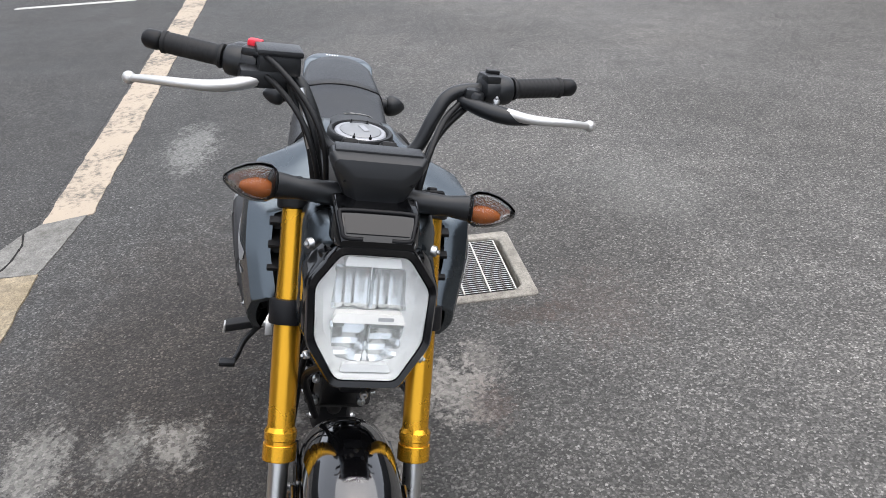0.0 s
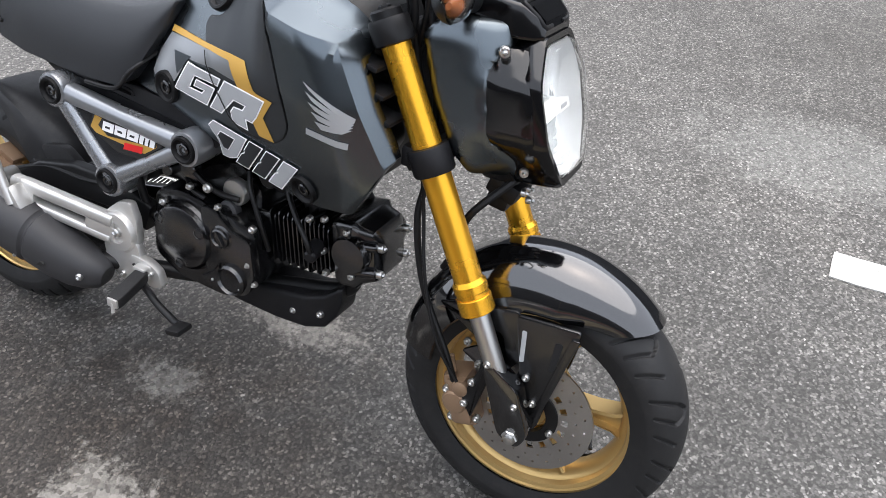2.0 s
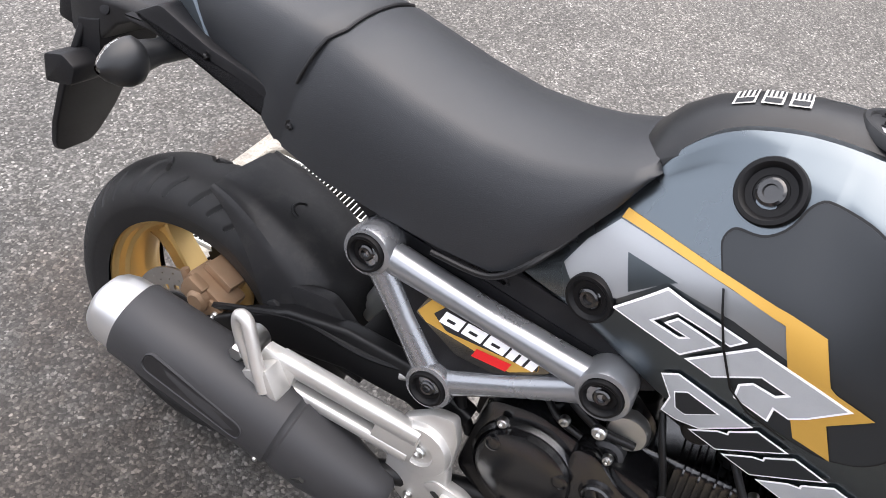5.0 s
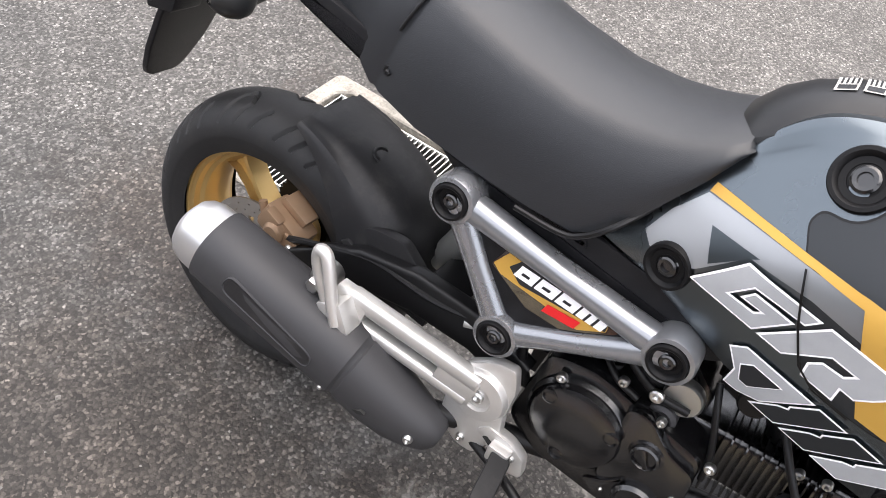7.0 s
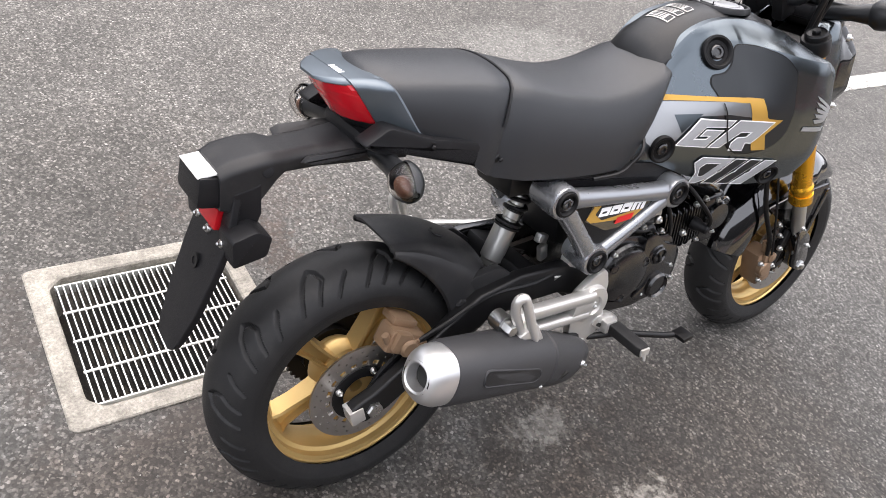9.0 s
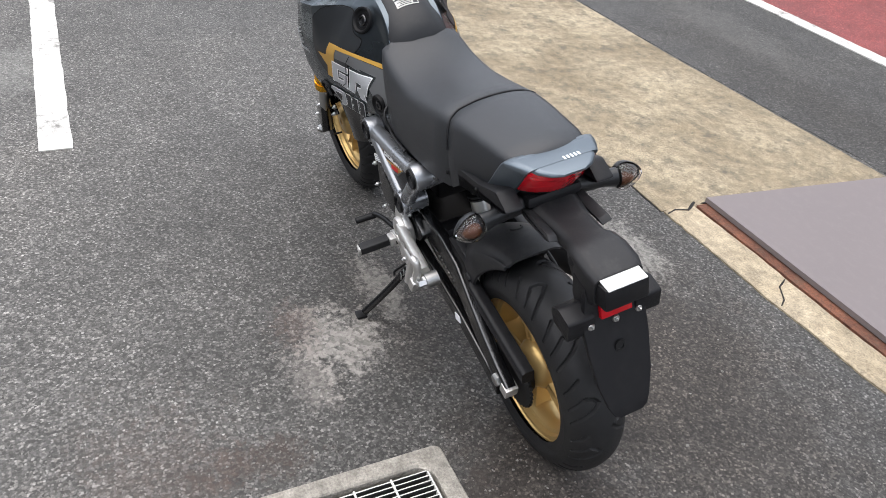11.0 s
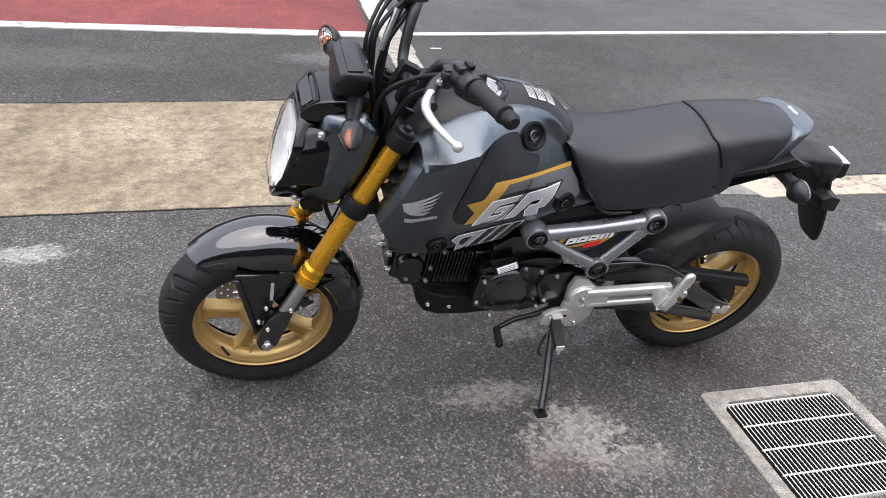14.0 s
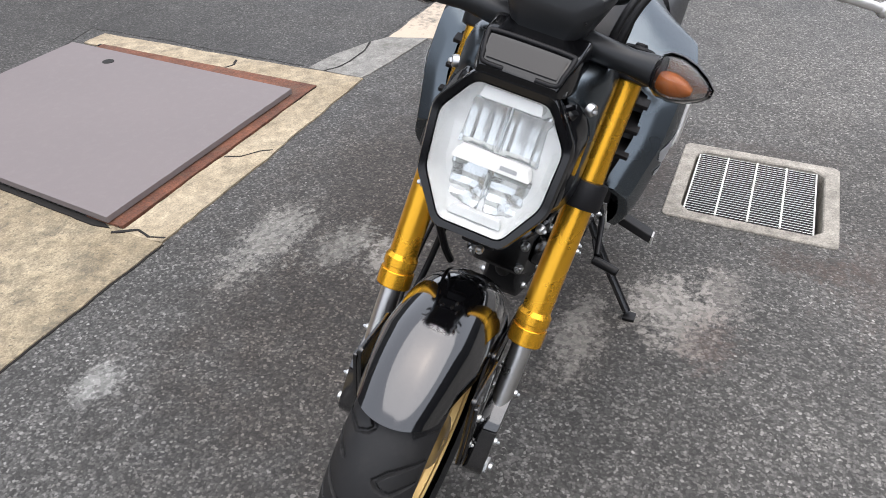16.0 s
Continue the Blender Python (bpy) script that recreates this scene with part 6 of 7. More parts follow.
bm = bmesh.new()
loft(bm, lamp_band(1.0, 0.724, 0.7830))
tl = sub("tail_lamp", bm, M_REDLENS, None, "red tail lamp lens", 35)
bm = bmesh.new()
loft(bm, lamp_band(0.95, 0.700, 0.7245, 0.008))
sub("lamp_base", bm, M_PLASTIC, tl, "black lamp base", 35)
for k in range(2):
    bm = bmesh.new()
    loft(bm, [[p + Vector((-0.0008, 0, 0)) for p in r] for r in lamp_band(0.985, 0.737 + k * 0.023, 0.755 + k * 0.023)])
    sub("lens_rib", bm, M_REDLENS, tl, "", 35)
bm = bmesh.new()
loft(bm, [[Vector((x, yv, z)) for yv, z in rounded([(-w, 0.7800), (w, 0.7800), (w * 0.96, zt - 0.003), (w * 0.86, zt), (-w * 0.86, zt), (-w * 0.96, zt - 0.003)], 0.003)] for x, w, zt in ((0.030, 0.073, 0.7895), (0.004, 0.066, 0.7892), (-0.020, 0.056, 0.7882), (-0.036, 0.040, 0.7862), (-0.044, 0.022, 0.7840))])
sub("tail_cap", bm, M_TAIL, tail, "silver-blue cap over the lamp", 40)
bm = bmesh.new()
block(bm, pose(0.055, 0, 0.694, 0, 8, 0), (0.09, 0.11, 0.022), 0.009)
sub("tail_underside", bm, M_PLASTIC, None, "", 40)
for k in range(5):
    bm = bmesh.new()
    block(bm, pose(-0.008, -0.030 + k * 0.007, 0.7893), (0.009, 0.0035, 0.001), 0)
    sub("label_bar", bm, M_DWHITE, tail, "", 0)

# rear fender and plate carrier
rf = new("rear_fender")
rf.parent = bike
rf["label"] = "black plastic rear fender and empty plate carrier"
bm = bmesh.new()
loft(bm, [[Vector((x, yv, z)) for yv, z in rounded([(-w, zb), (w, zb), (w * 1.05, zt - 0.01), (w * 0.75, zt), (-w * 0.75, zt), (-w * 1.05, zt - 0.01)], 0.006)] for x, zt, zb, w in ((0.09, 0.700, 0.662, 0.058), (0.03, 0.694, 0.660, 0.048), (-0.04, 0.688, 0.659, 0.038), (-0.088, 0.686, 0.657, 0.037), (-0.104, 0.690, 0.650, 0.045), (-0.130, 0.690, 0.622, 0.048), (-0.165, 0.684, 0.612, 0.048), (-0.182, 0.676, 0.618, 0.044))])
sub("fender_arm", bm, M_HUGGER, rf, "", 35)
for s in (-1, 1):
    bm = bmesh.new()
    prism(bm, rounded([(-0.072, -0.004), (-0.060, 0.004), (0.012, 0.006), (0.030, 0.0), (0.010, -0.007), (-0.058, -0.008)], 0.003), -0.010, 0.010, 0.002, pose(0, s * 0.052, 0.680, s * 20, 0, 0))
    sub("arm_wing", bm, M_HUGGER, rf, "", 35)
    bm = bmesh.new()
    turned(bm, (-0.118, s * 0.0465, 0.668), (0, s, 0.3), [(0.008, 0), (0.008, 0.003), (0.005, 0.0035)], 14)
    sub("arm_plug", bm, M_PLASTIC, rf, "", 35)
bm = bmesh.new()
block(bm, pose(-0.192, 0, 0.645, 0, 8, 0), (0.036, 0.084, 0.044), 0.007)
sub("plate_lamp", bm, M_PLASTIC, rf, "black plate lamp body", 35)
bm = bmesh.new()
block(bm, pose(-0.193, 0, 0.6685, 0, -6, 0), (0.030, 0.074, 0.003), 0.001)
sub("lamp_label", bm, M_WHITEPL, rf, "white sticker on the plate lamp", 35)
bm = bmesh.new()
loft(bm, [[Vector((x + dx, yv, z)) for dx, yv in rounded([(-0.006, -w), (-0.006, w), (0.006, w), (0.006, -w)], 0.003)] for x, z, w in ((-0.160, 0.635, 0.050), (-0.176, 0.575, 0.062), (-0.195, 0.530, 0.061), (-0.222, 0.465, 0.054), (-0.241, 0.422, 0.042), (-0.248, 0.406, 0.034), (-0.250, 0.400, 0.024))])
sub("mud_flap", bm, M_PLASTIC, rf, "black flap", 35)
bm = bmesh.new()
loft(bm, [[Vector((x, yv, z)) for yv, z in rounded([(-0.05, zb), (0.05, zb), (0.05, zt), (-0.05, zt)], 0.006)] for x, zt, zb in ((-0.128, 0.655, 0.606), (-0.142, 0.650, 0.572), (-0.165, 0.645, 0.560))])
for s in (-1, 1):
    prism(bm, rounded([(-0.184, 0.596), (-0.150, 0.606), (-0.128, 0.594), (-0.136, 0.566), (-0.184, 0.556)], 0.006), s * 0.040, s * 0.092, 0.004)
sub("carrier_bracket", bm, M_PLASTIC, rf, "black bracket", 35)
bm = bmesh.new()
block(bm, pose(-0.1795, 0, 0.598, 0, -75, 0), (0.030, 0.060, 0.010), 0.002)
sub("reflector", bm, M_REDBACK, rf, "red reflector", 35)
for yy, zz in ((0.0, 0.572), (-0.047, 0.572), (0.047, 0.572)):
    bolt(rf, (-0.182 if yy else -0.184, yy, zz), (-1, 0, 0.2), 0.0070)
bm = bmesh.new()
turned(bm, (-0.205, 0.0, 0.525), (-1, 0, 0.3), [(0.011, 0), (0.011, 0.002), (0.006, 0.002), (0.006, 0.0005)], 20)
sub("mount_hole", bm, M_DARK, rf, "", 35)


# ---- chassis sides ----
SW = [(0.354, 0.577), (0.638, 0.5465), (0.461, 0.4420)]
for s in (-1, 1):
    sf = new("side_frame")
    sf.parent = bike
    sf["label"] = "satin gunmetal triangular side frame with badge"
    bm = bmesh.new()
    a, b, c = [Vector((x, s * 0.122, z)) for x, z in SW]

    def bar(p, q, h0, h1, bm=bm, s=s):
        d = (q - p).normalized()
        up = Vector((-d.z, 0, d.x))
        rings = []
        for f in (0, 0.2, 0.5, 0.8, 1):
            ctr = p.lerp(q, f)
            h = h0 + (h1 - h0) * abs(2 * f - 1) ** 1.5
            rings.append([ctr + up * (math.copysign(abs(math.sin(k * math.tau / 20)) ** 0.85, math.sin(k * math.tau / 20)) * h) + Vector((0, math.copysign(abs(math.cos(k * math.tau / 20)) ** 0.85, math.cos(k * math.tau / 20)) * 0.018, 0)) for k in range(20)])
        loft(bm, rings)
    bar(a, b, 0.0140, 0.0185)
    bar(a, c, 0.0160, 0.0205)
    bar(c, b, 0.0135, 0.0185)
    for p in (a, b, c):
        turned(bm, p - Vector((0, s * 0.045, 0)), (0, s, 0), [(0.027, 0), (0.0295, 0.030), (0.0300, 0.058), (0.0282, 0.063), (0.0235, 0.064), (0.0225, 0.058), (0.018, 0.056)], 36)
    sub("tube_frame", bm, M_FRAMEGREY, sf, "satin gunmetal tubes", 50)
    for p in (a, b, c):
        grommet(sf, p.x, p.z, 0.1415, s, 0.0222, floor=0.0100)
    bm = bmesh.new()
    prism(bm, rounded([(0.375, 0.566), (0.625, 0.545), (0.468, 0.455)], 0.02), s * 0.118, s * 0.127, 0.003)
    ip = sub("infill_panel", bm, M_PLASTIC, sf, "black infill panel", 35)

    def flat(x, z):
        return 0.1275
    def face(poly, s=s):
        poly = [(0.4500 + (x - 0.4585) * 0.95, z + 0.002) for x, z in poly]
        return poly if s < 0 else [(1.012 - x, z - 0.10 * (1.012 - 2 * x)) for x, z in poly]
    decal("badge_border", face([(0.428, 0.523), (0.440, 0.551), (0.462, 0.559), (0.590, 0.548), (0.600, 0.541), (0.594, 0.529), (0.540, 0.494), (0.488, 0.494)]), s, M_GLOSS, ip, 0.0006, "gloss black badge", 0.003, fn=flat)
    decal("badge", face([(0.430, 0.526), (0.444, 0.549), (0.460, 0.5475), (0.582, 0.538), (0.584, 0.526), (0.553, 0.507), (0.500, 0.5125), (0.443, 0.517)]), s, M_DORANGE, ip, 0.0011, "gold badge", 0.002, fn=flat)
    decal("badge_field", face([(0.450, 0.5330), (0.463, 0.5495), (0.582, 0.5415), (0.583, 0.5255), (0.470, 0.5185)]), s, M_DDARK, ip, 0.0015, "", 0.002, fn=flat)
    # plain block marks in place of the name
    for k in range(4):
        w = 0.0255 if k < 3 else 0.034
        x0, z0 = 0.4585 + k * 0.0285, 0.5265 - k * 0.0007
        decal("badge_block", face(slanted(x0, z0, w, 0.0172, 0.34, 0.04)), s, M_DWHITE, ip, 0.0019, "", fn=flat)
        if k < 3:
            decal("badge_slot", face(slanted(x0 + 0.0085, z0 + 0.0055, 0.0105, 0.0038, 0.34, 0.04)), s, M_DDARK, ip, 0.0023, "", fn=flat)
        else:
            for q in (0.0095, 0.0205):
                decal("badge_slot", face(slanted(x0 + q, z0 - 0.0004, 0.0032, 0.0128, 0.34, 0.04)), s, M_DDARK, ip, 0.0023, "", fn=flat)
    decal("badge_red", face(slanted(0.5065, 0.5045, 0.043, 0.0125, 0.34, -0.06)), s, M_DRED, ip, 0.0027, "red block", fn=flat)
    decal("badge_line", face([(0.470, 0.5540), (0.585, 0.5455), (0.585, 0.5440), (0.470, 0.5520)]), s, M_DGREY, ip, 0.0014, "", fn=flat)

    bm = bmesh.new()
    prism(bm, rounded([(0.30, 0.612), (0.50, 0.612), (0.60, 0.600), (0.690, 0.560), (0.660, 0.540), (0.36, 0.572)], 0.012), s * 0.094, s * 0.104, 0.004)
    sub("side_panel", bm, M_PLASTIC, sf, "black panel under the seat", 35)

# footrests
for s in (-1, 1):
    fb = new("footrest_bracket")
    fb.parent = bike
    fb["label"] = "cast aluminium footrest bracket with folding pegs"
    bm = bmesh.new()
    y0, y1 = s * 0.128, s * 0.150
    # arm with a long slot, made of two rails
    def rail_(p, q, h, ya, yb, th=0.016, bm=bm, s=s):
        d = Vector((q[0] - p[0], 0, q[1] - p[1])).normalized()
        up = Vector((-d.z, 0, d.x))
        rings = []
        for (x, z), yy in ((p, ya), (q, yb)):
            c = Vector((x, s * yy, z))
            rings.append([c + up * (math.copysign(abs(math.sin(k * math.tau / 16)) ** 0.6, math.sin(k * math.tau / 16)) * h) + Vector((0, math.copysign(abs(math.cos(k * math.tau / 16)) ** 0.6, math.cos(k * math.tau / 16)) * th / 2, 0)) for k in range(16)])
        loft(bm, rings)
    rail_((0.470, 0.368), (0.280, 0.393), 0.0120, 0.142, 0.164, 0.024)
    rail_((0.462, 0.332), (0.286, 0.358), 0.0095, 0.142, 0.164, 0.024)
    rail_((0.470, 0.349), (0.415, 0.357), 0.028, 0.140, 0.147, 0.024)
    rail_((0.305, 0.373), (0.258, 0.382), 0.027, 0.160, 0.168, 0.026)
    turned(bm, (0.474, s * 0.118, 0.3485), (0, s, 0), [(0.036, 0), (0.039, 0.004), (0.039, 0.024), (0.036, 0.030), (0.020, 0.032), (0.018, 0.027)], 32)
    prism(bm, rounded([(0.438, 0.376), (0.478, 0.408), (0.504, 0.412), (0.515, 0.380), (0.514, 0.331), (0.47, 0.312)], 0.008), s * 0.122, s * 0.138, 0.004)
    prism(bm, rounded([(0.432, 0.330), (0.434, 0.284), (0.452, 0.258), (0.470, 0.245), (0.497, 0.247), (0.506, 0.268), (0.520, 0.300), (0.514, 0.334), (0.47, 0.36)], 0.009), s * 0.124, s * 0.141, 0.004)
    prism(bm, rounded([(0.488, 0.296), (0.502, 0.312), (0.538, 0.308), (0.561, 0.294), (0.568, 0.264), (0.541, 0.256), (0.517, 0.273)], 0.007), s * 0.126, s * 0.144, 0.004)
    sub("bracket", bm, M_ALU, fb, "cast aluminium", 38)
    bolt(fb, (0.474, s * 0.147, 0.3485), (0, s, 0), 0.009)
    bolt(fb, (0.474, s * 0.141, 0.262), (0, s, 0), 0.0065)
    bolt(fb, (0.546, s * 0.144, 0.288), (0, s, 0), 0.005)
    bm = bmesh.new()
    prism(bm, rounded([(0.500, 0.292), (0.506, 0.297), (0.524, 0.287), (0.519, 0.280)], 0.003), s * 0.1435, s * 0.1446, 0.0)
    sub("bracket_slot", bm, M_PIT, fb, "", 30)
    # folded passenger peg
    bm = bmesh.new()
    tube(bm, [(0.285, s * 0.200, 0.368), (0.272, s * 0.200, 0.400), (0.255, s * 0.197, 0.445), (0.246, s * 0.196, 0.458), (0.236, s * 0.194, 0.452), (0.240, s * 0.192, 0.425), (0.262, s * 0.190, 0.380)], 0.0085, 12, 5)
    block(bm, pose(0.278, s * 0.186, 0.372, 0, -30, 0), (0.042, 0.034, 0.046), 0.008)
    sub("passenger_peg", bm, M_ALU, fb, "folded silver passenger peg", 40)
    bm = bmesh.new()
    turned(bm, (0.237, s * 0.158, 0.395), (0, s, 0), [(0.011, 0), (0.011, 0.036), (0.009, 0.039)], 6)
    turned(bm, (0.237, s * 0.150, 0.395), (0, s, 0), [(0.017, 0), (0.017, 0.028)], 18)
    sub("pivot_nut", bm, M_STEEL, fb, "steel nut", 30)
    # rider peg
    bm = bmesh.new()
    loft(bm, [[Vector((0.535 + 0.012 * f + dx, s * (0.150 + 0.082 * f), 0.288 - 0.012 * f + dz)) for dx, dz in rounded([(-w, -0.010), (w, -0.010), (w, 0.010), (-w, 0.010)], 0.003)] for f, w in ((0, 0.009), (0.12, 0.014), (0.9, 0.014), (1.0, 0.012))])
    sub("rider_peg", bm, M_RUBBER, fb, "black rubber rider peg", 35)
    bm = bmesh.new()
    block(bm, pose(0.530, s * 0.148, 0.288), (0.030, 0.022, 0.026), 0.005)
    sub("peg_hinge", bm, M_ALU, fb, "", 35)
    bm = bmesh.new()
    cyl(bm, (0.547, s * 0.233, 0.276), (0.548, s * 0.236, 0.258), 0.004, 0.003, 10)
    block(bm, pose(0.547, s * 0.233, 0.276), (0.022, 0.006, 0.016), 0.002)
    sub("peg_feeler", bm, M_ALU, fb, "", 35)

# engine
en = new("engine")
en.parent = bike
en["label"] = "black single-cylinder engine with cooling fins"
bm = bmesh.new()
prism(bm, rounded([(0.505, 0.300), (0.520, 0.430), (0.580, 0.445), (0.660, 0.430), (0.735, 0.415), (0.740, 0.330), (0.715, 0.282), (0.670, 0.258), (0.560, 0.266)], 0.02), -0.096, 0.090, 0.012)
prism(bm, rounded([(0.53, 0.34), (0.55, 0.46), (0.66, 0.50), (0.71, 0.46), (0.70, 0.33)], 0.02), -0.04, 0.07, 0.01)
sub("crankcase", bm, M_ENGINE, en, "black crankcase", 35)
# clutch cover: stepped dome with three sunk screw seats
bm = bmesh.new()
turned(bm, (0.590, -0.088, 0.363), (0, -1, 0), [(0.067, 0), (0.067, 0.014), (0.063, 0.020), (0.0615, 0.017), (0.060, 0.020), (0.057, 0.0265), (0.051, 0.029), (0.030, 0.0305), (0.010, 0.031)], 56)
cc = sub("clutch_cover", bm, M_ENGINE, en, "round black clutch cover", 30)
for k in range(3):
    t = k * math.tau / 3 + 1.1
    p = Vector((0.590 + math.sin(t) * 0.050, -0.1165, 0.363 + math.cos(t) * 0.050))
    bm = bmesh.new()
    turned(bm, p, (0, -1, 0), [(0.0105, -0.004), (0.0105, 0.0012), (0.008, 0.002), (0.0072, -0.001), (0.003, -0.001)], 18)
    sub("screw_seat", bm, M_ENGINE, cc, "", 30)
bm = bmesh.new()
prism(bm, rounded([(0.632, 0.436), (0.660, 0.440), (0.694, 0.410), (0.735, 0.398), (0.742, 0.330), (0.722, 0.285), (0.655, 0.280), (0.635, 0.33)], 0.012), -0.108, -0.088, 0.005)
turned(bm, (0.677, -0.104, 0.389), (0, -1, 0), [(0.022, 0), (0.022, 0.004), (0.018, 0.006), (0.0175, 0.011), (0.015, 0.013), (0.013, 0.009)], 26)
block(bm, pose(0.677, -0.1135, 0.389, 0, 62, 0), (0.028, 0.007, 0.006), 0.0015)
turned(bm, (0.696, -0.100, 0.313), (0, -1, 0), [(0.029, 0), (0.029, 0.014), (0.025, 0.019), (0.022, 0.014), (0.008, 0.014)], 30)
prism(bm, rounded([(0.628, 0.300), (0.655, 0.318), (0.672, 0.340), (0.668, 0.290), (0.650, 0.284)], 0.006), -0.112, -0.105, 0.003)
sub("side_cover", bm, M_ENGINE, en, "black engine cover", 32)
bm = bmesh.new()
cyl(bm, (0.677, -0.030, 0.459), (0.677, -0.062, 0.459), 0.010, n=14)
turned(bm, (0.677, -0.058, 0.459), (0, -1, 0), [(0.0235, 0), (0.0245, 0.003), (0.0245, 0.012), (0.022, 0.016), (0.012, 0.0165)], 30)
sub("plug_cap", bm, M_SPRING, en, "pale round cap", 35)
bm = bmesh.new()
turned(bm, (0.668, -0.066, 0.424), (0, -1, 0), [(0.019, 0), (0.019, 0.014), (0.014, 0.018), (0.008, 0.013)], 24)
sub("breather_boss", bm, M_SHIELD, en, "dull grey boss", 35)
for x, z, r in ((0.650, 0.472, 0.0085), (0.612, 0.464, 0.0065), (0.670, 0.443, 0.006), (0.740, 0.424, 0.007), (0.656, 0.301, 0.0065), (0.714, 0.301, 0.0065), (0.549, 0.417, 0.007), (0.729, 0.352, 0.005), (0.742, 0.318, 0.005)):
    bolt(en, (x, -0.106, z), (0, -1, 0), r)
# cylinder, thin fins and head
AX = Vector((0.995, 0, 0.10)).normalized()
CY = Vector((0.70, 0, 0.386))


def rect(c, hy, hz, r=0.012):
    upv = Vector((-AX.z, 0, AX.x))
    return [c + upv * z + Vector((0, yv, 0)) for yv, z in rounded([(-hy, -hz), (hy, -hz), (hy, hz), (-hy, hz)], r)]


bm = bmesh.new()
loft(bm, [rect(CY, 0.044, 0.040), rect(CY + AX * 0.175, 0.044, 0.040)])
cy = sub("cylinder", bm, M_ENGINE, en, "black finned cylinder", 35)
for k in range(14):
    bm = bmesh.new()
    c = CY + AX * (0.044 + k * 0.0088)
    hz = 0.054 - 0.006 * (k % 2) - 0.006 * (k > 11)
    loft(bm, [rect(c, 0.060, hz, 0.014), rect(c + AX * 0.0022, 0.060, hz, 0.014)])
    sub("fin", bm, M_ENGINE, cy, "", 30)
bm = bmesh.new()
c = CY + AX * 0.168
loft(bm, [rect(c, 0.058, 0.056), rect(c + AX * 0.012, 0.062, 0.060), rect(c + AX * 0.040, 0.062, 0.060), rect(c + AX * 0.048, 0.054, 0.052), rect(c + AX * 0.070, 0.048, 0.046), rect(c + AX * 0.078, 0.036, 0.034)])
for s in (-1, 1):
    turned(bm, c + AX * 0.034 + Vector((0, s * 0.054, 0.006)), (0, s, 0), [(0.034, 0), (0.034, 0.010), (0.030, 0.018), (0.012, 0.020)], 28)
for zz in (-0.026, 0.022):
    cyl(bm, c + AX * 0.030 + Vector((0, -0.060, zz)), c + AX * 0.078 + Vector((0, -0.050, zz)), 0.009, 0.008, 14, 0.002)
hd = sub("cylinder_head", bm, M_ENGINE, en, "black cylinder head", 32)
for yy, zz in ((-0.046, -0.028), (-0.046, 0.021), (0.04, -0.028), (0.04, 0.021)):
    bolt(hd, c + AX * 0.079 + Vector((0, yy, zz)), AX, 0.0075, h=0.008)
for x, z in ((0.850, 0.402), (0.856, 0.362), (0.822, 0.452), (0.850, 0.460), (0.893, 0.450), (0.905, 0.372)):
    for s in (-1, 1):
        bolt(hd, (x, s * 0.063, z), (0, s, 0), 0.0062)
bm = bmesh.new()
turned(bm, (0.835, -0.058, 0.404), (0.25, -1, -0.1), [(0.015, 0), (0.015, 0.012), (0.011, 0.020), (0.011, 0.034), (0.008, 0.038)], 18)
sub("spark_plug_boot", bm, M_PLASTIC, hd, "black plug boot", 35)
# inlet throat above the cylinder
bm = bmesh.new()
tube(bm, [(0.80, 0.0, 0.44), (0.785, 0.0, 0.475), (0.745, 0.0, 0.500), (0.70, 0.0, 0.505)], lambda f: 0.024 + 0.008 * f, 18)
block(bm, pose(0.735, -0.01, 0.500, 0, 18, 0), (0.060, 0.070, 0.050), 0.008)
cyl(bm, (0.74, -0.045, 0.500), (0.74, -0.066, 0.500), 0.018, n=18, edge=0.003)
sub("throttle_body", bm, M_DARK, en, "black throttle body", 35)
# left covers
bm = bmesh.new()
turned(bm, (0.655, 0.078, 0.345), (0, 1, 0), [(0.070, 0), (0.070, 0.014), (0.066, 0.022), (0.060, 0.026), (0.050, 0.026), (0.046, 0.029), (0.015, 0.030)], 52)
prism(bm, rounded([(0.560, 0.290), (0.570, 0.420), (0.640, 0.432), (0.620, 0.275)], 0.01), 0.085, 0.104, 0.005)
prism(bm, rounded([(0.690, 0.400), (0.735, 0.405), (0.742, 0.300), (0.700, 0.280)], 0.01), 0.080, 0.098, 0.005)
sub("generator_cover", bm, M_ENGINE, en, "black left engine cover", 32)
bm = bmesh.new()
prism(bm, rounded([(0.400, 0.372), (0.440, 0.398), (0.505, 0.415), (0.575, 0.410), (0.592, 0.372), (0.566, 0.306), (0.495, 0.312), (0.430, 0.335)], 0.014), 0.080, 0.114, 0.009)
sub("sprocket_cover", bm, M_ENGINE, en, "black front sprocket cover", 35)
bm = bmesh.new()
block(bm, pose(0.678, 0.1085, 0.435, 4, 22, 0), (0.050, 0.003, 0.020), 0.001)
block(bm, pose(0.678, 0.098, 0.430, 4, 22, 0), (0.060, 0.016, 0.030), 0.004)
sub("label_bracket", bm, M_DARK, en, "", 30)
bm = bmesh.new()
block(bm, pose(0.678, 0.1112, 0.435, 4, 22, 0), (0.049, 0.002, 0.019), 0.0005)
sub("engine_label", bm, M_DWHITE, en, "white engine label", 30)
for k in range(3):
    bm = bmesh.new()
    block(bm, pose(0.678, 0.1126, 0.435, 4, 22, 0) @ pose(0, 0, 0.005 - k * 0.005), (0.036, 0.001, 0.0018), 0)
    sub("print_bar", bm, M_DGREY, en, "", 0)
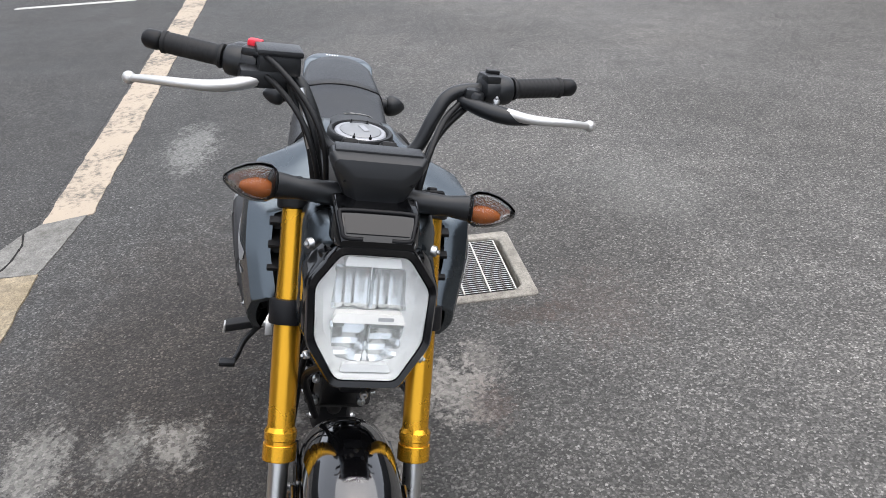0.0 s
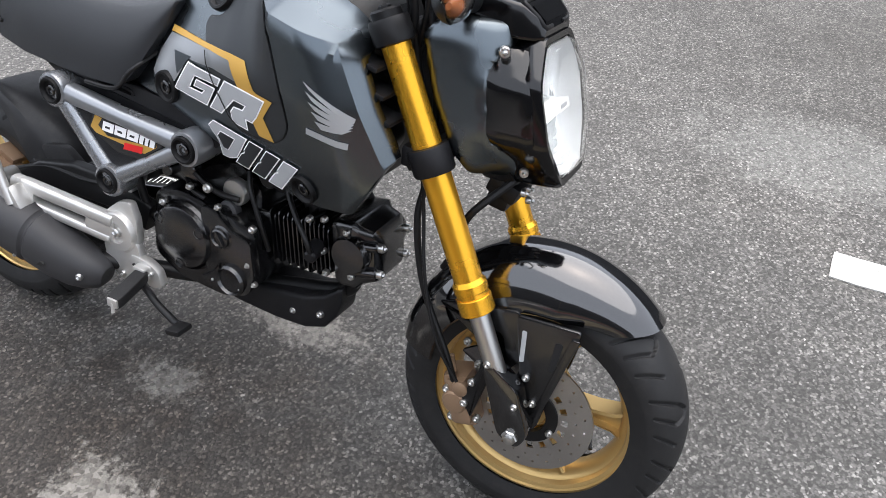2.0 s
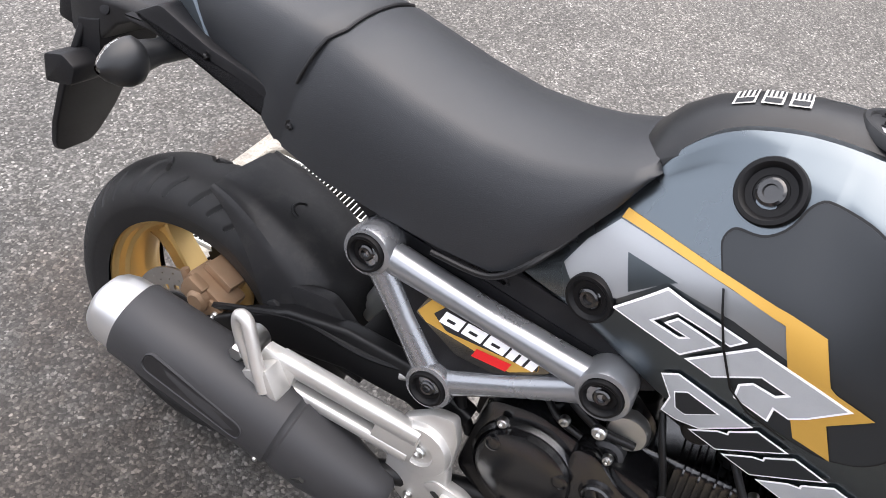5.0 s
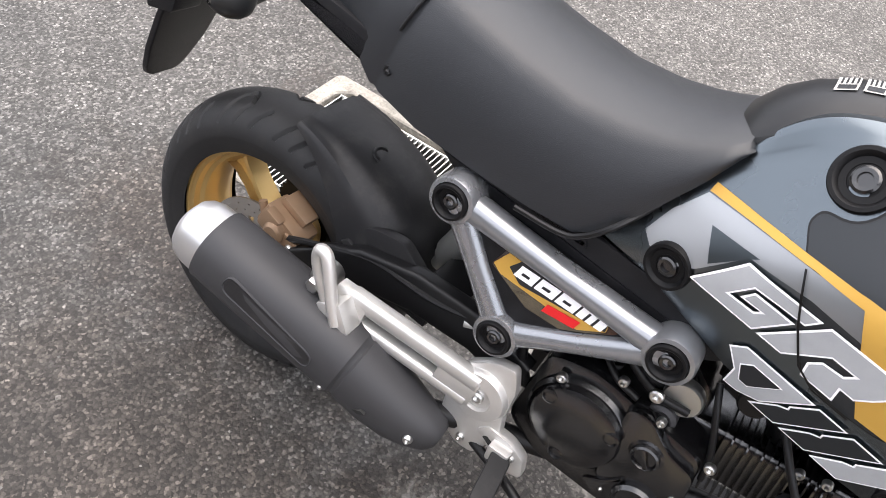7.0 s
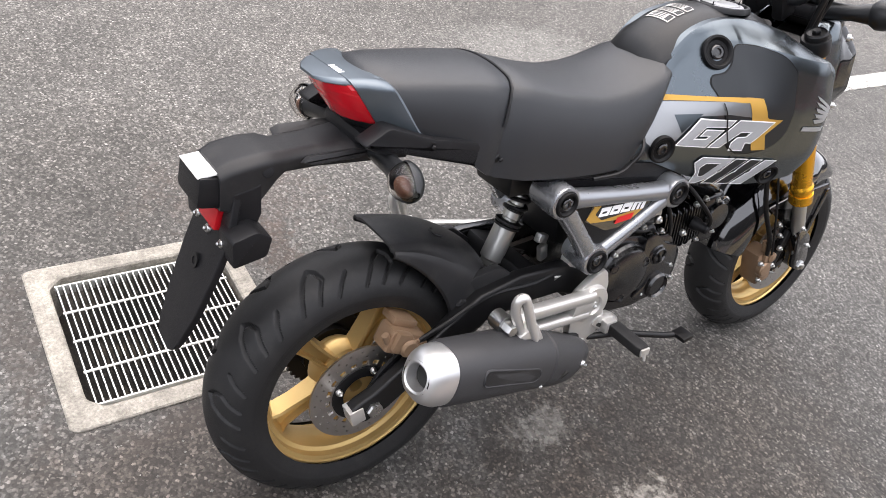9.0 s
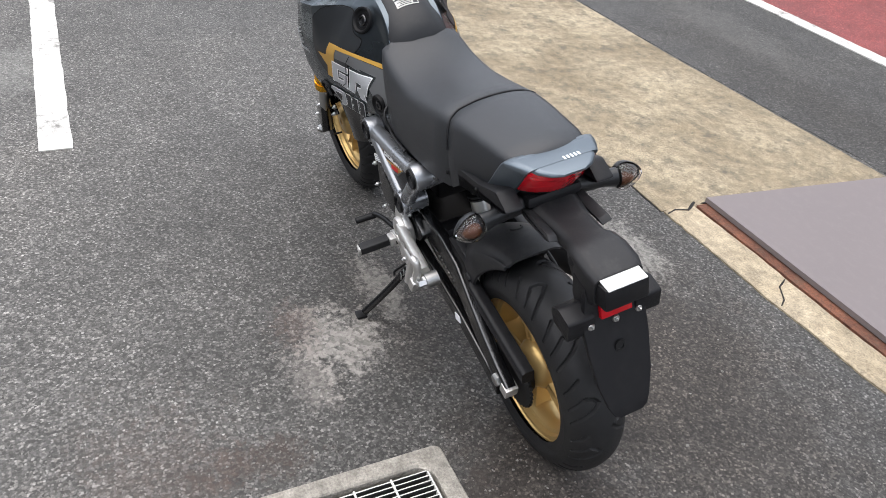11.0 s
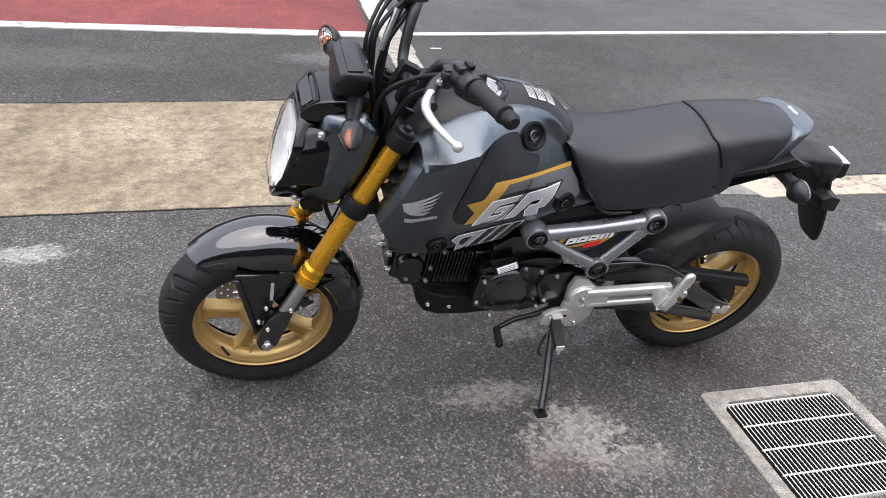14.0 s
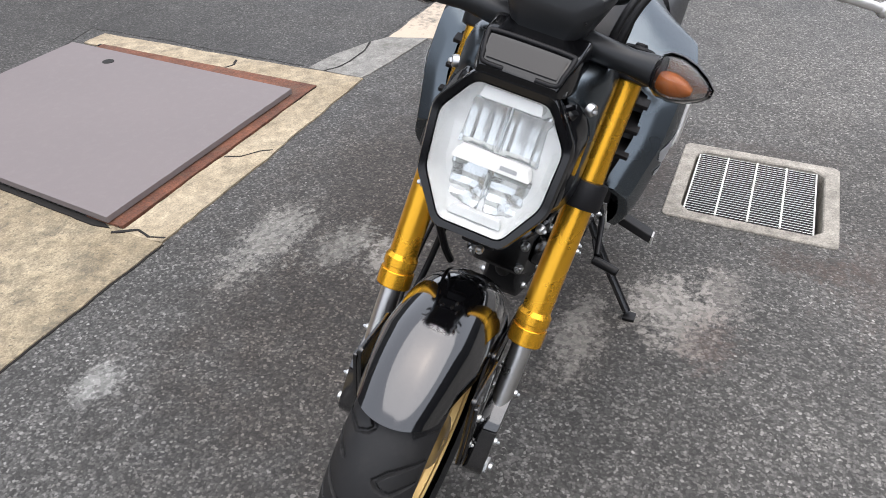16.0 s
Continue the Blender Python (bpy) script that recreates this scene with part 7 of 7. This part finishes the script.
for x, z in ((0.585, 0.412), (0.725, 0.390), (0.732, 0.318), (0.690, 0.272), (0.575, 0.300), (0.628, 0.425), (0.470, 0.392), (0.545, 0.402), (0.560, 0.322)):
    bolt(en, (x, 0.106 if x > 0.58 else 0.113, z), (0, 1, 0), 0.0058)
# guard below the engine
bm = bmesh.new()
loft(bm, [[Vector((x, yv, z)) for yv, z in rounded([(-w, zb), (w, zb), (w, zt), (-w, zt)], 0.010)] for x, zt, zb, w in ((0.575, 0.272, 0.236, 0.050), (0.66, 0.272, 0.222, 0.050), (0.74, 0.276, 0.214, 0.046), (0.80, 0.282, 0.214, 0.042), (0.838, 0.296, 0.226, 0.038), (0.858, 0.312, 0.252, 0.032), (0.866, 0.314, 0.280, 0.026))])
ug = sub("belly_guard", bm, M_PLASTIC, en, "matte black under-engine guard", 35)
for x, z in ((0.775, 0.244), (0.832, 0.256)):
    for s in (-1, 1):
        bolt(ug, (x, s * 0.041, z), (0, s, 0), 0.0068)
bm = bmesh.new()
tube(bm, [(0.872, 0.0, 0.360), (0.874, 0.0, 0.320), (0.845, 0.0, 0.292), (0.74, -0.01, 0.270), (0.60, -0.06, 0.262), (0.50, -0.105, 0.268), (0.42, -0.150, 0.280)], 0.0150, 14)
sub("header_pipe", bm, M_DARK, en, "black header pipe", 40)
for pts, r in (([(0.72, 0.03, 0.48), (0.78, 0.05, 0.50), (0.84, 0.055, 0.48), (0.87, 0.05, 0.455)], 0.010), ([(0.700, -0.060, 0.500), (0.715, -0.075, 0.470), (0.735, -0.078, 0.42), (0.745, -0.070, 0.37)], 0.0042), ([(0.50, -0.085, 0.53), (0.485, -0.095, 0.47), (0.49, -0.09, 0.40), (0.51, -0.08, 0.35)], 0.0075), ([(0.845, -0.088, 0.398), (0.838, -0.095, 0.43), (0.80, -0.080, 0.475), (0.76, -0.05, 0.52)], 0.0045), ([(0.58, -0.07, 0.50), (0.61, -0.085, 0.478), (0.65, -0.082, 0.455), (0.69, -0.075, 0.450)], 0.0055), ([(0.56, -0.06, 0.47), (0.60, -0.09, 0.452), (0.635, -0.095, 0.444)], 0.0045)):
    bm = bmesh.new()
    tube(bm, pts, r, 10)
    sub("engine_hose", bm, M_DARK, en, "black rubber hose", 40)
bm = bmesh.new()
block(bm, pose(0.575, -0.060, 0.470, 0, 12, 0), (0.060, 0.040, 0.034), 0.006)
cyl(bm, (0.548, -0.07, 0.470), (0.548, -0.092, 0.470), 0.012, n=16, edge=0.002)
cyl(bm, (0.600, -0.07, 0.485), (0.600, -0.090, 0.485), 0.009, n=14, edge=0.002)
sub("starter_motor", bm, M_ENGINE, en, "black starter motor", 35)
bm = bmesh.new()
block(bm, pose(0.452, -0.086, 0.408, 0, 8, 0), (0.030, 0.024, 0.046), 0.006)
cyl(bm, (0.455, -0.088, 0.43), (0.458, -0.088, 0.462), 0.0105, 0.008, 14)
cyl(bm, (0.445, -0.088, 0.40), (0.408, -0.092, 0.395), 0.009, n=12)
cyl(bm, (0.470, -0.088, 0.425), (0.486, -0.09, 0.425), 0.007, n=10)
sub("rear_master_cylinder", bm, M_ALU, None, "rear brake master cylinder", 35)
bm = bmesh.new()
tube(bm, [(0.458, -0.088, 0.462), (0.452, -0.100, 0.505), (0.440, -0.100, 0.545), (0.43, -0.085, 0.575)], 0.0072, 10)
sub("rear_brake_hose", bm, M_DARK, None, "", 40)
bm = bmesh.new()
block(bm, pose(0.405, -0.050, 0.455, 0, 20, 10), (0.026, 0.014, 0.018), 0.003)
block(bm, pose(0.412, -0.052, 0.425, 0, -15, 10), (0.020, 0.012, 0.034), 0.004)
sub("wiring_plug", bm, M_SPRING, None, "grey wiring plug", 35)

# exhaust
ex = new("muffler")
ex.parent = bike
ex["label"] = "short upswept muffler with grey heat shield and silver tip"
E0, E1 = Vector((0.046, -0.213, 0.384)), Vector((0.404, -0.166, 0.283))
ED = (E1 - E0).normalized()
eu = Vector((-ED.z, 0, ED.x)).normalized()
ew = ED.cross(eu)
def oval(s, ru, rw, n=36, dz=0.0):
    ru, rw = ru * 0.81, rw * 0.81
    return [E0 + ED * s + eu * (math.copysign(abs(math.sin(k * math.tau / n)) ** 0.85, math.sin(k * math.tau / n)) * ru + dz) + ew * math.copysign(abs(math.cos(k * math.tau / n)) ** 0.85, math.cos(k * math.tau / n)) * rw for k in range(n)]
bm = bmesh.new()
loft(bm, [oval(0.018, 0.024, 0.024), oval(-0.002, 0.026, 0.026), oval(-0.004, 0.030, 0.029), oval(0.0, 0.042, 0.039), oval(0.008, 0.051, 0.047), oval(0.022, 0.057, 0.053), oval(0.055, 0.059, 0.055)], cap=False)
sub("tip", bm, M_TIP, ex, "brushed silver end cap", 40)
bm = bmesh.new()
loft(bm, [oval(0.0185, 0.0245, 0.0245), oval(0.030, 0.022, 0.022)])
sub("outlet", bm, M_PIT, ex, "dark outlet", 30)
bm = bmesh.new()
loft(bm, [oval(0.06, 0.056, 0.050), oval(0.30, 0.052, 0.046), oval(0.37, 0.028, 0.026)])
sub("canister", bm, M_DARK, ex, "", 40)
bm = bmesh.new()
loft(bm, [oval(0.042, 0.059, 0.055), oval(0.045, 0.062, 0.058), oval(0.12, 0.0640, 0.061), oval(0.235, 0.0665, 0.063), oval(0.276, 0.0660, 0.062, 36, -0.003), oval(0.280, 0.0610, 0.057, 36, -0.003), oval(0.284, 0.0610, 0.057, 36, -0.004), oval(0.287, 0.0640, 0.060, 36, -0.004), oval(0.33, 0.0610, 0.056, 36, -0.013), oval(0.37, 0.0550, 0.049, 36, -0.017), oval(0.40, 0.0455, 0.040, 36, -0.016), oval(0.422, 0.0345, 0.031, 36, -0.012), oval(0.430, 0.022, 0.022, 36, -0.010)])
hs = sub("heat_shield", bm, M_SHIELD, ex, "dark grey heat shield", 40)
# recessed slot
def on_shield(s, h, lift):
    k = math.asin(max(-1, min(1, h / 0.0530)))
    c = E0 + ED * s + eu * h
    return c + ew * (0.0506 * abs(math.cos(k)) ** 0.85 + lift) * (1 if ew.y < 0 else -1)
bm = bmesh.new()
rg = []
for kk, lf in ((1.0, -0.004), (1.0, 0.0008), (0.88, 0.0016), (0.80, 0.0006), (0.74, -0.0004)):
    poly = rounded([(0.094, -0.015), (0.240, -0.015), (0.240, 0.015), (0.094, 0.015)], 0.0146, 6)
    rg.append([on_shield(0.167 + (a - 0.167) * (0.95 + 0.05 * kk if kk < 1 else 1), b * kk + 0.0065 - 0.10 * (a - 0.167), lf) for a, b in poly])
loft(bm, rg)
sub("shield_slot", bm, M_SHIELD, hs, "recessed slot", 35)
# slot floor: a darker grey than the shield paints in the recess shade
bm = bmesh.new()
rg = []
for kk, lf in ((0.76, -0.004), (0.76, 0.0008)):
    rg.append([on_shield(0.167 + (a - 0.167) * 0.965, b * kk + 0.0065 - 0.10 * (a - 0.167), lf) for a, b in poly])
loft(bm, rg)
sub("slot_floor", bm, M_HUGGER, hs, "", 35)
bolt(hs, on_shield(0.268, -0.030, -0.003), (0.1, -1, -0.5), 0.0075)
bolt(hs, on_shield(0.397, -0.012, -0.016), (0.3, -1, -0.1), 0.0070)
bm = bmesh.new()
loft(bm, [[on_shield(0.325 + a, b - 0.008, lf) for a, b in rounded([(-0.010, -0.019), (-0.002, -0.021), (0.010, -0.003), (0.002, -0.001)], 0.002)] for lf in (-0.008, -0.0002)])
sub("drain_slot", bm, M_PIT, hs, "", 30)
for k in range(4):
    bm = bmesh.new()
    t0 = k * math.tau / 4 + 0.5
    rings = []
    for i in range(7):
        t = t0 + (i - 3) * 0.19
        rim = E0 - ED * 0.0015 + (eu * math.sin(t) + ew * math.cos(t)) * 0.0262
        out = (eu * math.sin(t) + ew * math.cos(t)) * 0.0011
        rings.append([rim - out - ED * 0.0015, rim + out - ED * 0.0015, rim + out + ED * 0.003, rim - out + ED * 0.003])
    loft(bm, rings)
    sub("tip_slot", bm, M_PIT, ex, "", 30)

# swingarm, chain, shock, hugger
sa = new("swingarm")
sa.parent = bike
sa["label"] = "black box-section swingarm"
for s in (-1, 1):
    bm = bmesh.new()
    st = [((0.50, 0.362), 0.028, 0.085), ((0.43, 0.388), 0.031, 0.086), ((0.33, 0.390), 0.032, 0.088), ((0.25, 0.376), 0.031, 0.092), ((0.19, 0.346), 0.028, 0.098), ((0.12, 0.300), 0.024, 0.101), ((0.055, 0.254), 0.024, 0.101), ((0.022, 0.240), 0.023, 0.101), ((0.004, 0.236), 0.017, 0.101)]
    rings = []
    for i, ((x, z), h, yv) in enumerate(st):
        p, q = st[max(0, i - 1)][0], st[min(len(st) - 1, i + 1)][0]
        d = Vector((q[0] - p[0], 0, q[1] - p[1])).normalized()
        up = Vector((d.z, 0, -d.x))
        rings.append([Vector((x, s * yv, z)) + up * a + Vector((0, b, 0)) for a, b in rounded([(-h, -0.013), (h, -0.013), (h, 0.013), (-h, 0.013)], 0.007)])
    loft(bm, rings)
    sub("arm", bm, M_DARK if s < 0 else M_ENGINE, sa, "black swingarm leg", 40)
    bm = bmesh.new()
    turned(bm, RAX + Vector((0, s * 0.108, 0)), (0, s, 0), [(0.015, 0), (0.015, 0.010), (0.012, 0.013)], 6)
    turned(bm, RAX + Vector((0, s * 0.100, 0)), (0, s, 0), [(0.020, 0), (0.020, 0.012)], 20)
    sub("axle_nut", bm, M_STEEL, sa, "bright axle nut", 30)
    bm = bmesh.new()
    block(bm, pose(RAX.x - 0.030, s * 0.101, RAX.z - 0.005, 0, -15, 0), (0.026, 0.030, 0.030), 0.003)
    sub("chain_adjuster", bm, M_ALU, sa, "silver chain adjuster", 35)
bm = bmesh.new()
block(bm, pose(0.36, 0, 0.39, 0, 15, 0), (0.06, 0.17, 0.05), 0.01)
sub("cross_beam", bm, M_DARK, sa, "", 35)
bm = bmesh.new()
loft(bm, [[Vector((x, yv, z)) for yv, z in rounded([(0.070, zz - 0.014), (0.098, zz - 0.014), (0.098, zz + 0.010), (0.090, zz + 0.014), (0.070, zz + 0.014)], 0.004)] for x, zz in ((0.24, 0.380), (0.16, 0.360), (0.06, 0.338), (-0.040, 0.317))])
sub("chain_guard", bm, M_PLASTIC, sa, "black chain guard", 35)
bm = bmesh.new()
loft(bm, [[Vector((x, yv, z)) for yv, z in rounded([(0.090, zz - 0.020), (0.116, zz - 0.020), (0.116, zz + 0.020), (0.090, zz + 0.020)], 0.006)] for x, zz in ((0.46, 0.300), (0.34, 0.288), (0.22, 0.266), (0.10, 0.232), (0.04, 0.212))])
sub("lower_guard", bm, M_ENGINE, sa, "black lower chain cover", 35)
bm = bmesh.new()
block(bm, pose(0.219, 0.1175, 0.270, 0, 12, 0), (0.024, 0.002, 0.018), 0)
sub("guard_label", bm, M_DWHITE, sa, "", 0)
ch = new("chain")
ch.parent = bike
ch["label"] = "dark steel drive chain"
P = [Vector((0.04, 0.073, 0.3185)), Vector((0.50, 0.073, 0.372)), Vector((0.50, 0.073, 0.322)), Vector((0.04, 0.073, 0.1665))]
link_me = None
for a, b in ((P[0], P[1]), (P[2], P[3])):
    L = (b - a).length
    k = int(L / 0.0127)
    for i in range(k):
        bm = bmesh.new() if link_me is None else None
        m = Matrix.Translation(a.lerp(b, (i + 0.5) / k)) @ Matrix.Rotation(-math.atan2(b.z - a.z, b.x - a.x), 4, "Y")
        if link_me is None:
            for yy in (-0.005, 0.005):
                prism(bm, rounded([(-0.0085, -0.005), (0.0085, -0.005), (0.0085, 0.005), (-0.0085, 0.005)], 0.004, 2), yy - 0.001, yy + 0.001, 0)
            cyl(bm, (-0.006, -0.006, 0), (-0.006, 0.006, 0), 0.0035, n=8)
            ob = part("link", bm, M_DISC, ch)
            link_me = ob.data
        else:
            ob = new("link", link_me)
            ob.parent = ch
        ob.matrix_local = m
bm = bmesh.new()
SH0, SHD = Vector((0.372, -0.012, 0.530)), Vector((-0.052, 0.0, -0.135)).normalized()
turned(bm, SH0, SHD, [(0.013, 0.0), (0.013, 0.018), (0.0165, 0.020), (0.0165, 0.044), (0.014, 0.046), (0.014, 0.056), (0.0215, 0.058), (0.0215, 0.128), (0.017, 0.132), (0.017, 0.140), (0.011, 0.146), (0.011, 0.160)], 30)
shk = sub("shock", bm, M_SPRING, None, "silver rear shock absorber", 32)
for at, r in ((0.050, 0.0255), (0.058, 0.0245), (0.026, 0.019)):
    bm = bmesh.new()
    turned(bm, SH0 + SHD * at, SHD, [(r - 0.003, 0), (r, 0.0015), (r, 0.005), (r - 0.003, 0.0065)], 28)
    sub("collar", bm, M_DARK, shk, "black collar", 40)
bm = bmesh.new()
u, v, d = basis(SHD)
tube(bm, [SH0 + d * (-0.055 + 0.085 * i / 60) + (u * math.cos(i * 0.52) + v * math.sin(i * 0.52)) * 0.019 for i in range(61)], 0.0040, 8, 1)
sub("spring", bm, M_DARK, shk, "black coil spring", 40)
def hugger_r(f):
    return 0.273 + 0.038 * min(1.0, f / 0.62) - 0.018 * max(0, f - 0.70) / 0.3


bm = bmesh.new()
rings = []
for i in range(25):
    f = i / 24
    a = radians(9 + 62 * f)
    R0 = hugger_r(f)
    w = 0.070 + 0.017 * min(1, f * 2.2)
    dp = 0.012 + 0.150 * min(0.66, f)
    ring = []
    for lay in (0, 0.004):
        pts = []
        for j in range(25):
            s = -1 + j / 12
            r = R0 - lay - dp * (1 - (1 - abs(s) ** 2.2) ** 0.6) - 0.003 * (0.55 < abs(s) < 0.7)
            pts.append(RAX + Vector((math.sin(a) * r, math.sin(s * math.pi / 2) * (w - lay), math.cos(a) * r)))
        ring += pts if lay == 0 else pts[::-1]
    rings.append(ring)
loft(bm, rings)
hg = sub("hugger", bm, M_HUGGER, None, "dark grey plastic rear mudguard over the tyre", 30)
bm = bmesh.new()
arc = []
for k in range(9):
    q = radians(-100 + k * 22)
    a = radians(31 - 2.6 * math.cos(q))
    r = hugger_r((math.degrees(a) - 9) / 62) - 0.0002
    arc.append(RAX + Vector((math.sin(a) * r, -0.018 + 0.014 * math.sin(q), math.cos(a) * r)))
tube(bm, arc, 0.0022, 8, 3)
sub("hugger_slot", bm, M_DARK, hg, "dark curved slot", 40)
for s in (-1, 1):
    bm = bmesh.new()
    prism(bm, rounded([(0.205, 0.392), (0.232, 0.432), (0.290, 0.440), (0.352, 0.392), (0.352, 0.345), (0.272, 0.356)], 0.012), s * 0.066, s * 0.084, 0.004)
    prism(bm, rounded([(0.198, 0.388), (0.210, 0.398), (0.282, 0.368), (0.356, 0.354), (0.356, 0.340), (0.272, 0.350)], 0.004), s * 0.078, s * 0.092, 0.003)
    sub("hugger_side", bm, M_HUGGER, hg, "", 40)

# rear brake
bm = bmesh.new()
block(bm, pose(0.101, -0.078, 0.345, 0, 25, 0), (0.075, 0.045, 0.042), 0.007)
block(bm, pose(0.088, -0.100, 0.356, 0, 25, 0), (0.030, 0.018, 0.036), 0.005)
block(bm, pose(0.122, -0.098, 0.335, 0, 25, 0), (0.026, 0.014, 0.030), 0.004)
turned(bm, (0.100, -0.098, 0.345), (0, -1, 0), [(0.017, 0), (0.017, 0.012), (0.012, 0.016)], 18)
block(bm, pose(0.108, -0.060, 0.372, 0, 25, 0), (0.050, 0.040, 0.014), 0.004)
cyl(bm, (0.070, -0.092, 0.352), (0.062, -0.092, 0.372), 0.0065, n=12)
cyl(bm, (0.135, -0.088, 0.318), (0.150, -0.088, 0.310), 0.0075, n=12)
rc = sub("rear_caliper", bm, M_BRONZE, None, "bronze rear brake caliper", 35)
bm = bmesh.new()
prism(bm, rounded([(0.02, 0.225), (0.055, 0.215), (0.15, 0.325), (0.125, 0.345), (0.06, 0.29)], 0.008), -0.088, -0.080, 0.002)
sub("caliper_bracket", bm, M_DARK, rc, "", 35)
bolt(rc, (0.13, -0.106, 0.335), (0, -1, 0), 0.006)
bolt(rc, (0.095, -0.10, 0.275), (0, -1, 0), 0.006)
bm = bmesh.new()
tube(bm, [(0.12, -0.10, 0.345), (0.17, -0.105, 0.37), (0.26, -0.10, 0.40), (0.36, -0.10, 0.40), (0.44, -0.09, 0.41)], 0.005, 8)
sub("rear_brake_line", bm, M_DARK, None, "", 40)

# pedals and stand
bm = bmesh.new()
tube(bm, [(0.49, -0.135, 0.262), (0.55, -0.165, 0.272), (0.60, -0.188, 0.270), (0.645, -0.20, 0.262), (0.678, -0.212, 0.264)], 0.0065, 10)
block(bm, pose(0.675, -0.218, 0.266, 0, -10, 0), (0.028, 0.034, 0.010), 0.003)
sub("brake_pedal", bm, M_DARK, None, "black rear brake pedal", 40)
bm = bmesh.new()
tube(bm, [(0.52, 0.105, 0.290), (0.575, 0.125, 0.286), (0.63, 0.135, 0.283), (0.675, 0.145, 0.270)], 0.0065, 10)
cyl(bm, (0.680, 0.140, 0.262), (0.686, 0.196, 0.258), 0.0095, n=14, edge=0.002)
sub("shift_lever", bm, M_DARK, None, "black gear lever", 40)
sd = new("side_stand")
sd.parent = bike
sd["label"] = "black side stand resting on the asphalt"
foot = Vector((0.548, 0.252, 0.057))
bm = bmesh.new()
tube(bm, [(0.500, 0.085, 0.245), (0.507, 0.110, 0.215), (0.520, 0.160, 0.155), (0.533, 0.205, 0.108), foot + Vector((0, -0.002, 0.006))], 0.0095, 12)
sub("leg", bm, M_ENGINE, sd, "black steel leg", 40)
bm = bmesh.new()
lean = Matrix.Rotation(radians(11), 4, "X")
block(bm, Matrix.Translation(foot + Vector((0.004, 0.008, -0.002))) @ lean, (0.030, 0.028, 0.008), 0.003)
sub("foot", bm, M_DARK, sd, "", 35)
bm = bmesh.new()
block(bm, pose(0.498, 0.088, 0.252), (0.05, 0.03, 0.05), 0.008)
sub("pivot", bm, M_DARK, sd, "", 35)
bm = bmesh.new()
tube(bm, [(0.525, 0.12, 0.20), (0.540, 0.135, 0.180), (0.548, 0.150, 0.165), (0.540, 0.155, 0.158)], 0.0035, 8)
sub("stand_hook", bm, M_DARK, sd, "", 35)
bm = bmesh.new()
tube(bm, [Vector((0.485, 0.098, 0.262)) + Vector((0.028, 0.055, -0.095)) * (i / 50) + Vector((math.cos(i * 0.9), 0, math.sin(i * 0.9))) * 0.006 for i in range(51)], 0.0016, 6, 1)
sub("return_spring", bm, M_STEEL, sd, "", 40)
